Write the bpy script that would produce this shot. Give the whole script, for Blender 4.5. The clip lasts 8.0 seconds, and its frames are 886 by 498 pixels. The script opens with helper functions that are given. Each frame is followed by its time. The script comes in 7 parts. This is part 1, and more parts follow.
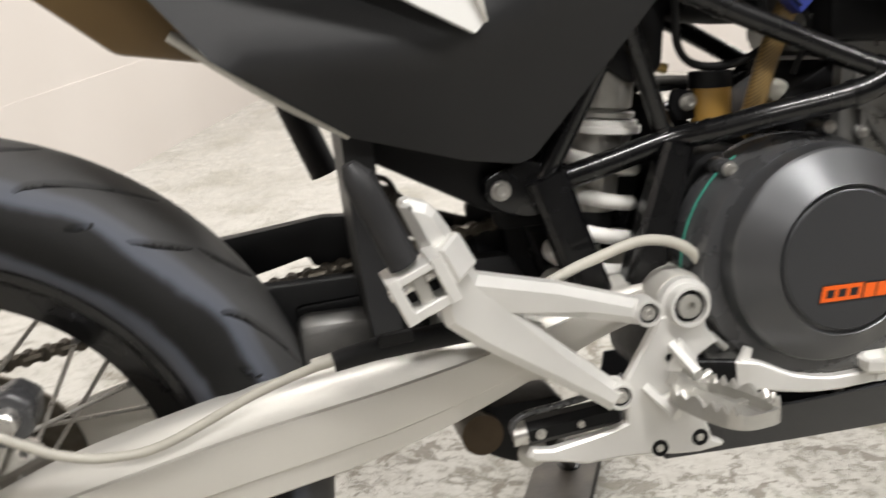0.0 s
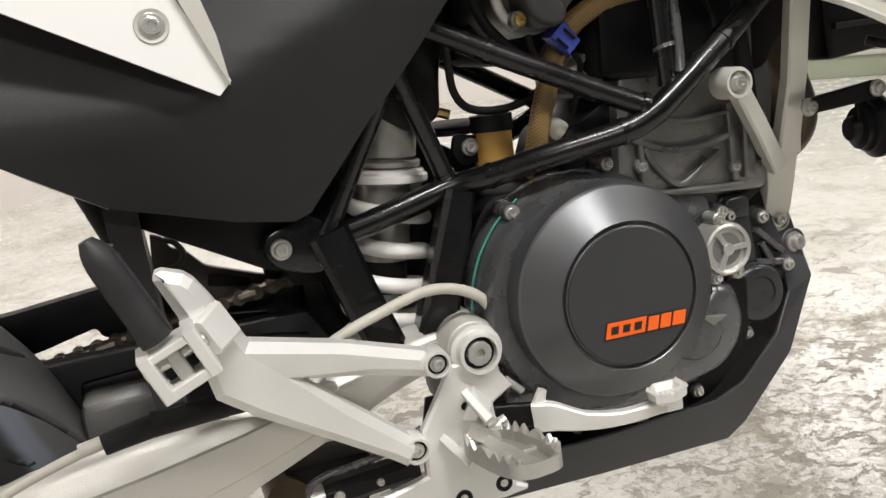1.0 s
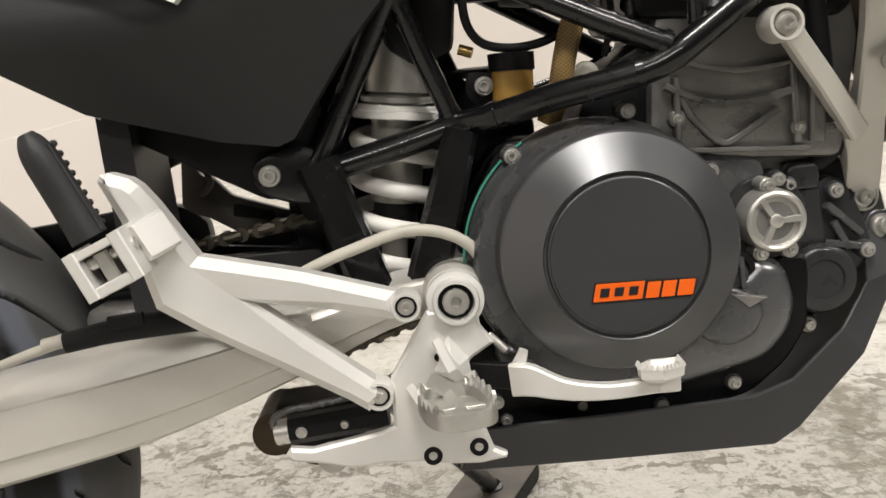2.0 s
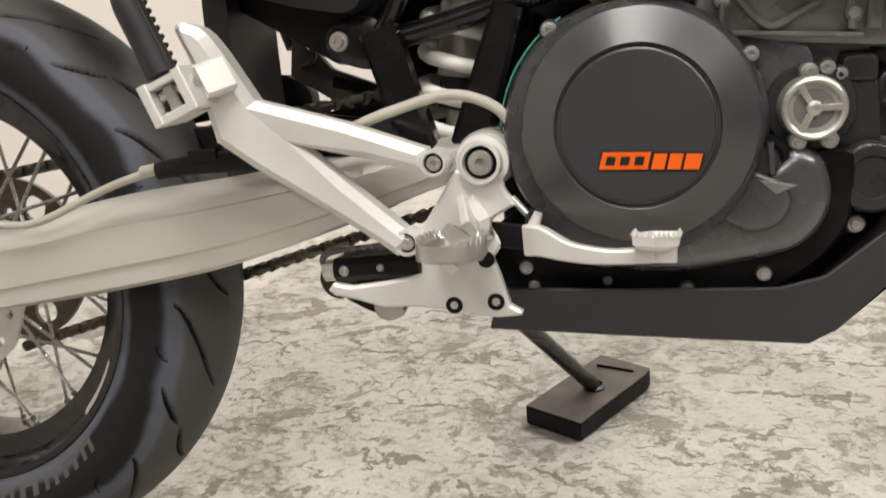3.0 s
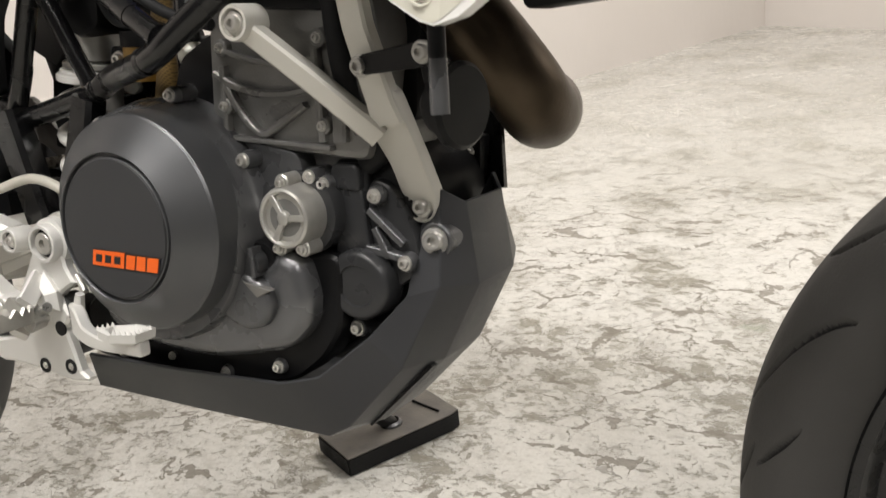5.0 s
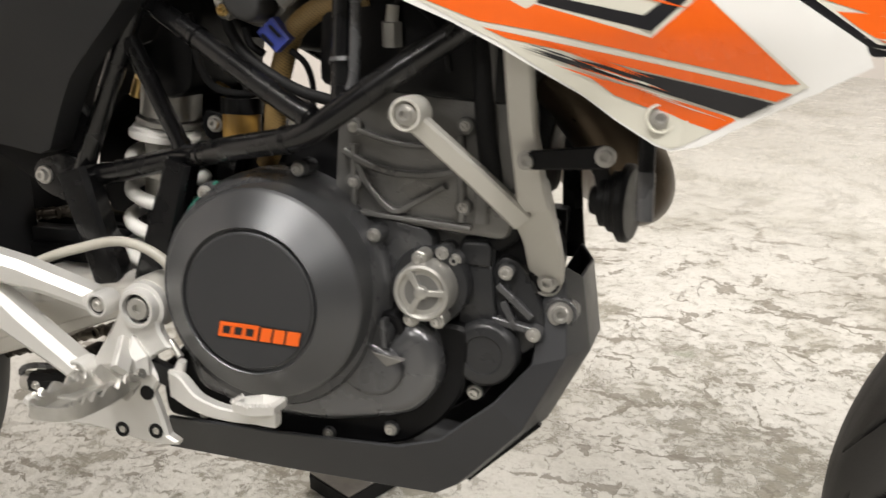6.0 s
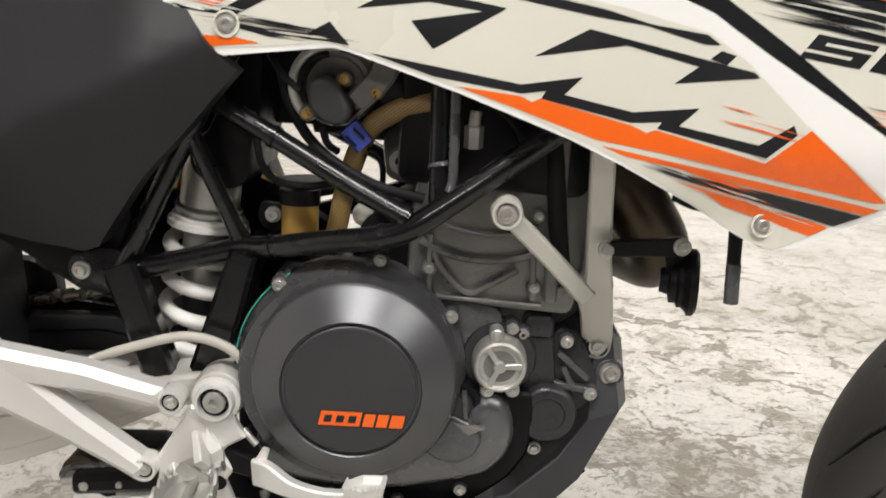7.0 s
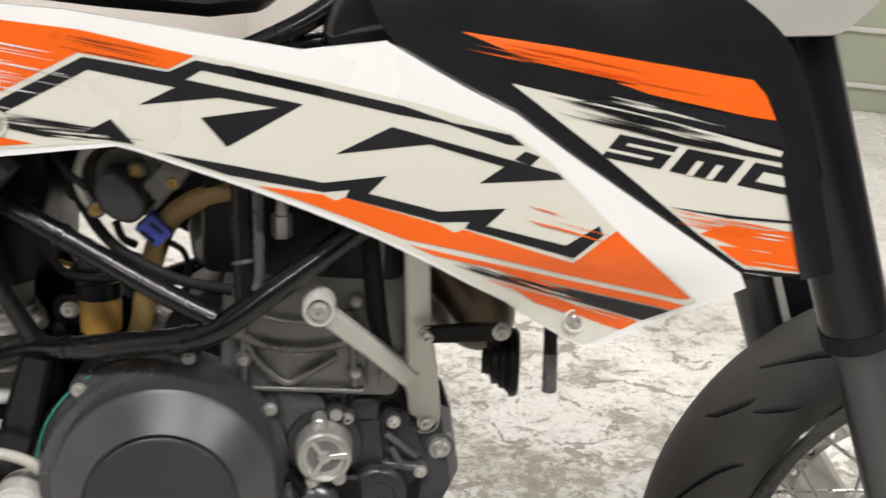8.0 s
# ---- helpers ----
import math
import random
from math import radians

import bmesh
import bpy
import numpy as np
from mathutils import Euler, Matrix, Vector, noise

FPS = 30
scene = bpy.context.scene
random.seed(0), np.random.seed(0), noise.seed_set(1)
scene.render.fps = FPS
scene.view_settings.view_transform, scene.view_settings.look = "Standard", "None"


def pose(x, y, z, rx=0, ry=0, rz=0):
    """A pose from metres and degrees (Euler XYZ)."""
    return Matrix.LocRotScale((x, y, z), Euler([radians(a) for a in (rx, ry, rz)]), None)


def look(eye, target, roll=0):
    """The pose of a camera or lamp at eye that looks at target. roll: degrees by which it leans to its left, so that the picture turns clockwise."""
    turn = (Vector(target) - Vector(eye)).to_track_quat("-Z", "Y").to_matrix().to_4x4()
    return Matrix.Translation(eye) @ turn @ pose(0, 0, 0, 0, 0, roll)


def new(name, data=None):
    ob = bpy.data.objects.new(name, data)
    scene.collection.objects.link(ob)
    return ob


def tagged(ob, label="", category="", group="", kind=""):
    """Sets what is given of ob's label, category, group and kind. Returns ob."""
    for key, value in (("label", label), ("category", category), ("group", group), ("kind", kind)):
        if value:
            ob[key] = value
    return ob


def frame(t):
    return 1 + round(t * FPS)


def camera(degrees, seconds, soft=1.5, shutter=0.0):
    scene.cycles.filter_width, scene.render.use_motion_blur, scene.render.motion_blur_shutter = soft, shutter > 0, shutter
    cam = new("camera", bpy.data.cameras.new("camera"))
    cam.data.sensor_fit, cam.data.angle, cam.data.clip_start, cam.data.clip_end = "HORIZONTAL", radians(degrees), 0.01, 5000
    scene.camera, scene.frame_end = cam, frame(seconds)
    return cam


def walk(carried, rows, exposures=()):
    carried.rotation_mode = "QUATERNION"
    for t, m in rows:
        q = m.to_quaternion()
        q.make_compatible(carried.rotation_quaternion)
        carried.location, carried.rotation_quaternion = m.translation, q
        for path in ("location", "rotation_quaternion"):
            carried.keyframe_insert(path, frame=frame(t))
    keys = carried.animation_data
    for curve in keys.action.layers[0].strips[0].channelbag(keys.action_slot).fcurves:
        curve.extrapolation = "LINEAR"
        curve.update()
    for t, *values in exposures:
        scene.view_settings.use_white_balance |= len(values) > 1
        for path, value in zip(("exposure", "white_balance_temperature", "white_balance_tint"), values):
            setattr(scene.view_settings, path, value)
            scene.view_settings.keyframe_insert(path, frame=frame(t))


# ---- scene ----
cam = camera(51.4, 8.0, shutter=0.3)
PATH = [
    (0, (0.292, -0.677, 0.768), (0.641, 1.167, 0.076), -3.1),
    (0.2, (0.301, -0.68, 0.765), (0.783, 1.152, 0.121), -2.8),
    (0.5, (0.34, -0.67, 0.773), (0.923, 1.13, 0.126), -3.3),
    (0.7, (0.36, -0.675, 0.774), (0.974, 1.128, 0.147), -4.1),
    (1, (0.388, -0.68, 0.778), (0.957, 1.124, 0.129), -4.8),
    (1.2, (0.417, -0.685, 0.768), (0.907, 1.138, 0.108), -5.3),
    (2.3, (0.647, -0.698, 0.686), (0.511, 1.208, 0.096), -4.2),
    (2.5, (0.681, -0.71, 0.676), (0.425, 1.168, 0.035), -4.3),
    (2.7, (0.72, -0.733, 0.66), (0.362, 1.126, 0.014), -4.1),
    (3, (0.77, -0.753, 0.641), (0.266, 1.065, -0.024), -4.5),
    (3.2, (0.813, -0.757, 0.606), (0.235, 1.044, -0.042), -4.3),
    (3.5, (0.934, -0.725, 0.591), (0.229, 1.018, -0.09), -4.9),
    (4, (1.154, -0.67, 0.577), (0.291, 0.993, -0.123), -5.9),
    (4.2, (1.227, -0.633, 0.582), (0.314, 1.006, -0.111), -5.8),
    (4.5, (1.297, -0.566, 0.622), (0.334, 1.041, -0.078), -6.5),
    (4.7, (1.326, -0.536, 0.661), (0.344, 1.059, -0.038), -6.8),
    (5.8, (1.166, -0.628, 0.779), (0.493, 1.106, 0.045), -2.3),
    (6, (1.094, -0.665, 0.8), (0.523, 1.105, 0.062), -1.2),
    (6.5, (0.917, -0.73, 0.84), (0.624, 1.102, 0.094), 1.0),
    (7, (0.821, -0.75, 0.899), (0.792, 1.103, 0.148), 2.1),
    (7.2, (0.81, -0.745, 0.927), (0.845, 1.111, 0.182), 2.1),
    (7.5, (0.802, -0.725, 0.974), (0.95, 1.107, 0.185), 2.2),
    (7.7, (0.812, -0.713, 0.984), (1.015, 1.104, 0.174), 2.6),
    (8, (0.867, -0.679, 0.988), (1.121, 1.128, 0.169), 3.0),
]
walk(cam, [(t, look(eye, target, roll)) for t, eye, target, roll in PATH],
     [(0.0, 0.12, 6450, 11), (1.2, 0.12, 6450, 11), (2.5, 0.08, 6800, 11), (4.7, 0.0, 6550, 11), (6.0, 0.05, 6600, 11), (8.0, 0.03, 6350, 12)])

# ---- light: three ceiling lamp rows in a closed room ----
world = bpy.data.worlds.new("world")
scene.world = world
world.use_nodes = True
world.node_tree.nodes["Background"].inputs[0].default_value = (0.9, 0.93, 1.0, 1)
world.node_tree.nodes["Background"].inputs[1].default_value = 0.02

ROOM = Matrix.Translation((0.48, 4.05, 0)) @ Matrix.Rotation(radians(-22.3), 4, "Z")   # the far corner; x along the far wall, -y back along the side wall
ROOM_X, ROOM_Y, ROOM_H = 7.0, 8.4, 2.9
LAMPS = [(0.75, -1.5, 34), (2.1, -4.5, 58), (2.1, -2.2, 42), (4.3, -4.5, 52), (4.3, -2.2, 36), (2.1, -6.8, 40)]
GLINT_LAMP = (3.75, -0.10, 1.65, 16)   # unseen strip lamp, added on the far wall above the cabinet for floor glints


# ---- materials ----
def material(name, base, other=None, scale=30.0, mix=0.5, rough=0.5, spread=0.12, metal=0.0, bump=0.1, fine=400.0, coat=0.0, stretch=(1, 1, 1), spec=0.5):
    """A surface of two noises: a broad one that shifts colour and gloss, a fine one for grain."""
    m = bpy.data.materials.new(name)
    m.use_nodes = True
    nt = m.node_tree
    b = nt.nodes["Principled BSDF"]
    tc = nt.nodes.new("ShaderNodeTexCoord")
    mp = nt.nodes.new("ShaderNodeMapping")
    mp.inputs["Scale"].default_value = stretch
    nt.links.new(tc.outputs["Object"], mp.inputs[0])
    n1, n2 = nt.nodes.new("ShaderNodeTexNoise"), nt.nodes.new("ShaderNodeTexNoise")
    n1.inputs["Scale"].default_value, n1.inputs["Detail"].default_value = scale, 5
    n2.inputs["Scale"].default_value, n2.inputs["Detail"].default_value = fine, 2
    nt.links.new(mp.outputs[0], n1.inputs["Vector"])
    nt.links.new(mp.outputs[0], n2.inputs["Vector"])
    other = other or tuple(c * 0.7 for c in base)
    ramp = nt.nodes.new("ShaderNodeValToRGB")
    ramp.color_ramp.elements[0].position, ramp.color_ramp.elements[1].position = 0.5 - mix / 2, 0.5 + mix / 2
    ramp.color_ramp.elements[0].color, ramp.color_ramp.elements[1].color = (*other, 1), (*base, 1)
    nt.links.new(n1.outputs["Fac"], ramp.inputs[0])
    nt.links.new(ramp.outputs[0], b.inputs["Base Color"])
    mr = nt.nodes.new("ShaderNodeMapRange")
    mr.inputs["From Min"].default_value, mr.inputs["From Max"].default_value = 0.3, 0.7
    mr.inputs["To Min"].default_value, mr.inputs["To Max"].default_value = rough - spread, rough + spread
    nt.links.new(n1.outputs["Fac"], mr.inputs["Value"])
    nt.links.new(mr.outputs[0], b.inputs["Roughness"])
    b.inputs["Metallic"].default_value = metal
    b.inputs["Specular IOR Level"].default_value = spec
    b.inputs["Coat Weight"].default_value = coat
    b.inputs["Coat Roughness"].default_value = 0.08
    if bump:
        bp = nt.nodes.new("ShaderNodeBump")
        bp.inputs["Strength"].default_value, bp.inputs["Distance"].default_value = bump, 0.001
        nt.links.new(n2.outputs["Fac"], bp.inputs["Height"])
        nt.links.new(bp.outputs[0], b.inputs["Normal"])
    return m


M_PLASTIC = material("black_plastic", (0.020, 0.0203, 0.0216), (0.0155, 0.0158, 0.0170), 12, 0.6, 0.48, 0.06, bump=0.25, fine=1500, spec=0.32)
M_SKID = material("skid_plastic", (0.040, 0.041, 0.0445), (0.031, 0.032, 0.035), 15, 0.6, 0.42, 0.08, bump=0.2, fine=1200, spec=0.34)
M_FRAME = material("black_frame_paint", (0.006, 0.006, 0.0065), (0.004, 0.004, 0.0045), 30, 0.6, 0.27, 0.06, bump=0.04, fine=700, coat=0.35, spec=0.30)
# Case black, set deeper to carry the shade of gaps and recesses.
M_DARK = material("dark_case", (0.0065, 0.0065, 0.0072), (0.004, 0.004, 0.0045), 40, 0.6, 0.42, 0.1, bump=0.15, fine=900, spec=0.20)
M_SATIN = material("satin_black_cover", (0.030, 0.0305, 0.032), (0.022, 0.0225, 0.024), 30, 0.6, 0.30, 0.06, bump=0.08, fine=900, spec=0.42)
# Lighter copy of the cover graphite; the lower cover's highlight is in its colour.
M_COVER_LIT = material("graphite_cover_lit", (0.175, 0.177, 0.184), (0.145, 0.147, 0.153), 20, 0.7, 0.27, 0.05, metal=0.7, bump=0.08, fine=1800)
M_COVER = material("graphite_cover", (0.112, 0.114, 0.119), (0.097, 0.099, 0.104), 20, 0.7, 0.35, 0.05, metal=0.65, bump=0.08, fine=1800)
M_FACE = material("graphite_cover_face", (0.043, 0.0440, 0.0465), (0.037, 0.0378, 0.0400), 20, 0.7, 0.46, 0.05, metal=0.1, bump=0.1, fine=1800, spec=0.3)
M_CASE = material("grey_black_casting", (0.130, 0.131, 0.136), (0.090, 0.091, 0.095), 35, 0.6, 0.28, 0.07, metal=0.55, bump=0.2, fine=900)
M_CYL = material("brown_grey_casting", (0.225, 0.221, 0.213), (0.140, 0.137, 0.132), 28, 0.7, 0.36, 0.12, metal=0.55, bump=0.35, fine=500)
M_ALU = material("silver_paint", (0.78, 0.77, 0.745), (0.68, 0.67, 0.645), 22, 0.7, 0.56, 0.06, metal=0.52, bump=0.12, fine=1300)
M_CAST = material("cast_swingarm", (0.72, 0.70, 0.655), (0.62, 0.60, 0.555), 10, 0.9, 0.42, 0.08, metal=0.5, bump=0.25, fine=800)
M_BRKT = material("beige_silver_bracket", (0.60, 0.585, 0.54), (0.52, 0.505, 0.46), 22, 0.8, 0.45, 0.08, metal=0.3, bump=0.15, fine=900)
M_STEEL = material("bolt_steel", (0.72, 0.71, 0.68), (0.54, 0.52, 0.49), 160, 0.7, 0.32, 0.1, metal=0.85, bump=0.1, fine=900)
M_CHROME = material("polished_steel", (0.75, 0.74, 0.72), (0.6, 0.59, 0.57), 60, 0.7, 0.18, 0.06, metal=1.0, bump=0.03, fine=600)
M_CAP = material("nickel_cap", (0.56, 0.55, 0.52), (0.44, 0.43, 0.40), 90, 0.7, 0.36, 0.08, metal=0.7, bump=0.2, fine=800)
M_RUBBER = material("black_rubber", (0.013, 0.013, 0.0135), (0.009, 0.009, 0.0095), 60, 0.7, 0.62, 0.08, bump=0.3, fine=900, spec=0.22)
M_PEG = material("worn_peg_rubber", (0.026, 0.026, 0.0275), (0.018, 0.018, 0.019), 60, 0.7, 0.48, 0.08, bump=0.2, fine=900, spec=0.32)
M_SIDEWALL = material("worn_sidewall_letter", (0.105, 0.100, 0.095), (0.05, 0.048, 0.046), 70, 0.7, 0.6, 0.08, bump=0.2, fine=500)
M_SPRING = material("white_spring", (0.84, 0.83, 0.80), (0.76, 0.74, 0.70), 40, 0.7, 0.34, 0.06, bump=0.05, fine=600)
M_WHITE = material("white_plastic", (0.84, 0.835, 0.82), (0.80, 0.795, 0.775), 6, 0.8, 0.24, 0.04, bump=0.02, fine=500, coat=0.3)
M_DECAL_WHITE = material("cream_sticker", (0.66, 0.645, 0.565), (0.65, 0.635, 0.555), 9, 0.9, 0.30, 0.05, bump=0.03, fine=600, coat=0.15)
M_DECAL_BLACK = material("black_sticker", (0.016, 0.016, 0.019), (0.012, 0.012, 0.014), 20, 0.7, 0.32, 0.05, bump=0.03, fine=600, coat=0.15, spec=0.34)
M_DECAL_GREY = material("grey_sticker", (0.44, 0.43, 0.40), (0.38, 0.37, 0.34), 20, 0.7, 0.32, 0.05, bump=0.03, fine=600)
M_ORANGE = material("orange_sticker", (0.86, 0.135, 0.008), (0.80, 0.115, 0.006), 9, 0.9, 0.30, 0.05, bump=0.03, fine=600, coat=0.15)
M_TANK = material("glossy_black_plastic", (0.012, 0.012, 0.014), (0.009, 0.009, 0.010), 15, 0.7, 0.14, 0.04, bump=0.02, fine=400, coat=0.5)
M_BODY = material("grey_throttle_casting", (0.26, 0.25, 0.235), (0.16, 0.155, 0.145), 50, 0.7, 0.42, 0.1, metal=0.6, bump=0.2, fine=700)
M_SENSOR = material("dark_grey_sensor_plastic", (0.034, 0.034, 0.034), (0.026, 0.026, 0.026), 40, 0.7, 0.42, 0.06, bump=0.1, fine=900, spec=0.34)
M_BRASS = material("yellow_brass", (0.62, 0.44, 0.18), (0.46, 0.31, 0.11), 120, 0.7, 0.32, 0.08, metal=0.9, bump=0.05)
M_GOLD = material("amber_fluid_pot", (0.40, 0.235, 0.055), (0.33, 0.185, 0.04), 60, 0.7, 0.36, 0.06, bump=0.05, fine=700)
M_HOSE = material("tan_hose", (0.34, 0.225, 0.085), (0.24, 0.150, 0.05), 90, 0.8, 0.5, 0.08, bump=0.3, fine=500)


def braid(m, scale):
    """Crossing diagonal bands of weave, in colour and relief."""
    nt = m.node_tree
    b = nt.nodes["Principled BSDF"]
    old = b.inputs["Base Color"].links[0].from_socket
    tc = nt.nodes.new("ShaderNodeTexCoord")
    bands = []
    for turn in (52, -52):
        mp = nt.nodes.new("ShaderNodeMapping")
        mp.inputs["Rotation"].default_value = (0, radians(turn), 0)
        nt.links.new(tc.outputs["Object"], mp.inputs[0])
        wave = nt.nodes.new("ShaderNodeTexWave")
        wave.inputs["Scale"].default_value, wave.inputs["Distortion"].default_value = scale, 0.6
        nt.links.new(mp.outputs[0], wave.inputs["Vector"])
        bands.append(wave.outputs["Fac"])
    mul = nt.nodes.new("ShaderNodeMath")
    mul.operation = "MAXIMUM"
    nt.links.new(bands[0], mul.inputs[0])
    nt.links.new(bands[1], mul.inputs[1])
    mix = nt.nodes.new("ShaderNodeMix")
    mix.data_type = "RGBA"
    nt.links.new(mul.outputs[0], mix.inputs["Factor"])
    mix.inputs["A"].default_value = (0.11, 0.07, 0.025, 1)
    nt.links.new(old, mix.inputs["B"])
    nt.links.new(mix.outputs["Result"], b.inputs["Base Color"])
    return m


M_HOSE = braid(M_HOSE, 130)
M_BLUE = material("blue_connector", (0.035, 0.055, 0.30), (0.025, 0.04, 0.22), 50, 0.7, 0.45, 0.06, bump=0.05)
M_GREEN = material("green_gasket", (0.05, 0.30, 0.22), (0.03, 0.2, 0.15), 80, 0.7, 0.5, 0.06, bump=0.05)
M_EXHAUST = material("heat_stained_steel", (0.095, 0.072, 0.048), (0.035, 0.026, 0.019), 22, 0.7, 0.38, 0.12, metal=0.9, bump=0.15, fine=300)
M_BRAID = material("grey_hose", (0.50, 0.48, 0.42), (0.42, 0.40, 0.35), 60, 0.7, 0.42, 0.06, bump=0.1, fine=900)
M_CHAIN = material("chain_steel", (0.20, 0.178, 0.145), (0.08, 0.068, 0.053), 120, 0.7, 0.42, 0.12, metal=0.8, bump=0.3, fine=600)
M_GUIDE = material("dull_guide_plate", (0.115, 0.105, 0.092), (0.062, 0.056, 0.050), 40, 0.7, 0.5, 0.1, metal=0.3, bump=0.3, fine=500)
M_FORK = material("fork_black", (0.008, 0.008, 0.010), (0.006, 0.006, 0.0075), 20, 0.7, 0.16, 0.04, bump=0.03, coat=0.2, spec=0.3)
M_PAD = material("worn_dark_pad", (0.135, 0.120, 0.102), (0.045, 0.040, 0.036), 24, 0.45, 0.6, 0.1, bump=0.4, fine=260)
# Tail underside plastic; the brown light on it is put into the colour.
M_TAIL = material("brown_lit_tail_box", (0.20, 0.125, 0.045), (0.085, 0.052, 0.022), 7, 0.7, 0.34, 0.08, bump=0.05, fine=500)
M_GREENBOARD = material("pale_green_board", (0.36, 0.385, 0.29), (0.31, 0.33, 0.25), 6, 0.8, 0.5, 0.08, bump=0.1, fine=120)
M_GREYWALL = material("grey_plaster", (0.11, 0.107, 0.104), (0.09, 0.087, 0.084), 1.5, 0.8, 0.8, 0.05, bump=0.2, fine=60)
M_CEIL = material("ceiling_paint", (0.26, 0.255, 0.245), (0.22, 0.215, 0.205), 1.5, 0.8, 0.8, 0.05, bump=0.2, fine=60)


def tyre_material(name, blue, dust):
    """Rubber with a bluish band on the shoulder and a dusty crown; bands run round the wheel, by the distance from its
    mid plane.
    """
    m = material(name, (0.013, 0.0128, 0.0126), (0.009, 0.009, 0.009), 26, 0.8, 0.66, 0.08, bump=0.25, fine=500, spec=0.22)
    nt = m.node_tree
    b = nt.nodes["Principled BSDF"]
    old = b.inputs["Base Color"].links[0].from_socket
    tc = nt.nodes.new("ShaderNodeTexCoord")
    sep = nt.nodes.new("ShaderNodeSeparateXYZ")
    nt.links.new(tc.outputs["Object"], sep.inputs[0])
    nz = nt.nodes.new("ShaderNodeTexNoise")
    nz.inputs["Scale"].default_value, nz.inputs["Detail"].default_value = 9, 4
    nt.links.new(tc.outputs["Object"], nz.inputs["Vector"])
    add = nt.nodes.new("ShaderNodeMath")
    add.operation = "MULTIPLY_ADD"
    add.inputs[1].default_value = 0.018
    nt.links.new(nz.outputs["Fac"], add.inputs[0])
    nt.links.new(sep.outputs["Y"], add.inputs[2])
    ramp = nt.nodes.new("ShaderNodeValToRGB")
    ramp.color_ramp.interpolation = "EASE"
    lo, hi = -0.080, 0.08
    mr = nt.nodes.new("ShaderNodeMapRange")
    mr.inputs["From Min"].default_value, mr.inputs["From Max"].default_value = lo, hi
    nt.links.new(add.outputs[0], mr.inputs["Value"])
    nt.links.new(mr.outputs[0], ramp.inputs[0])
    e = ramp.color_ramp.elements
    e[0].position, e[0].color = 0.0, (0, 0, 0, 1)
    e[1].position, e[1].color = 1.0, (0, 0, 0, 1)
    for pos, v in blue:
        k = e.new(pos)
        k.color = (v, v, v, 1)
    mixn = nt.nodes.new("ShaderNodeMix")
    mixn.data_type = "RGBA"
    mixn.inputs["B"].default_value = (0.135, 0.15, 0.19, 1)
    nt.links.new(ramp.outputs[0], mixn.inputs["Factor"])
    worn = nt.nodes.new("ShaderNodeMapRange")
    worn.interpolation_type = "SMOOTHSTEP"
    worn.inputs["From Min"].default_value, worn.inputs["From Max"].default_value, worn.inputs["To Max"].default_value = 0.10, 0.17, 0.85
    nt.links.new(mr.outputs[0], worn.inputs["Value"])
    tread = nt.nodes.new("ShaderNodeMix")
    tread.data_type = "RGBA"
    tread.inputs["B"].default_value = (*dust, 1)
    nt.links.new(worn.outputs[0], tread.inputs["Factor"])
    nt.links.new(old, tread.inputs["A"])
    nt.links.new(tread.outputs["Result"], mixn.inputs["A"])
    nt.links.new(mixn.outputs["Result"], b.inputs["Base Color"])
    return m


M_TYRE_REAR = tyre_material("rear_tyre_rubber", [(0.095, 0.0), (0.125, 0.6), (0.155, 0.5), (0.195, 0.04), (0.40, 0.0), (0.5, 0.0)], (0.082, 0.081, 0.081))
M_TYRE_FRONT = tyre_material("front_tyre_rubber", [(0.2, 0.0), (0.35, 0.0), (0.5, 0.0)], (0.055, 0.053, 0.050))


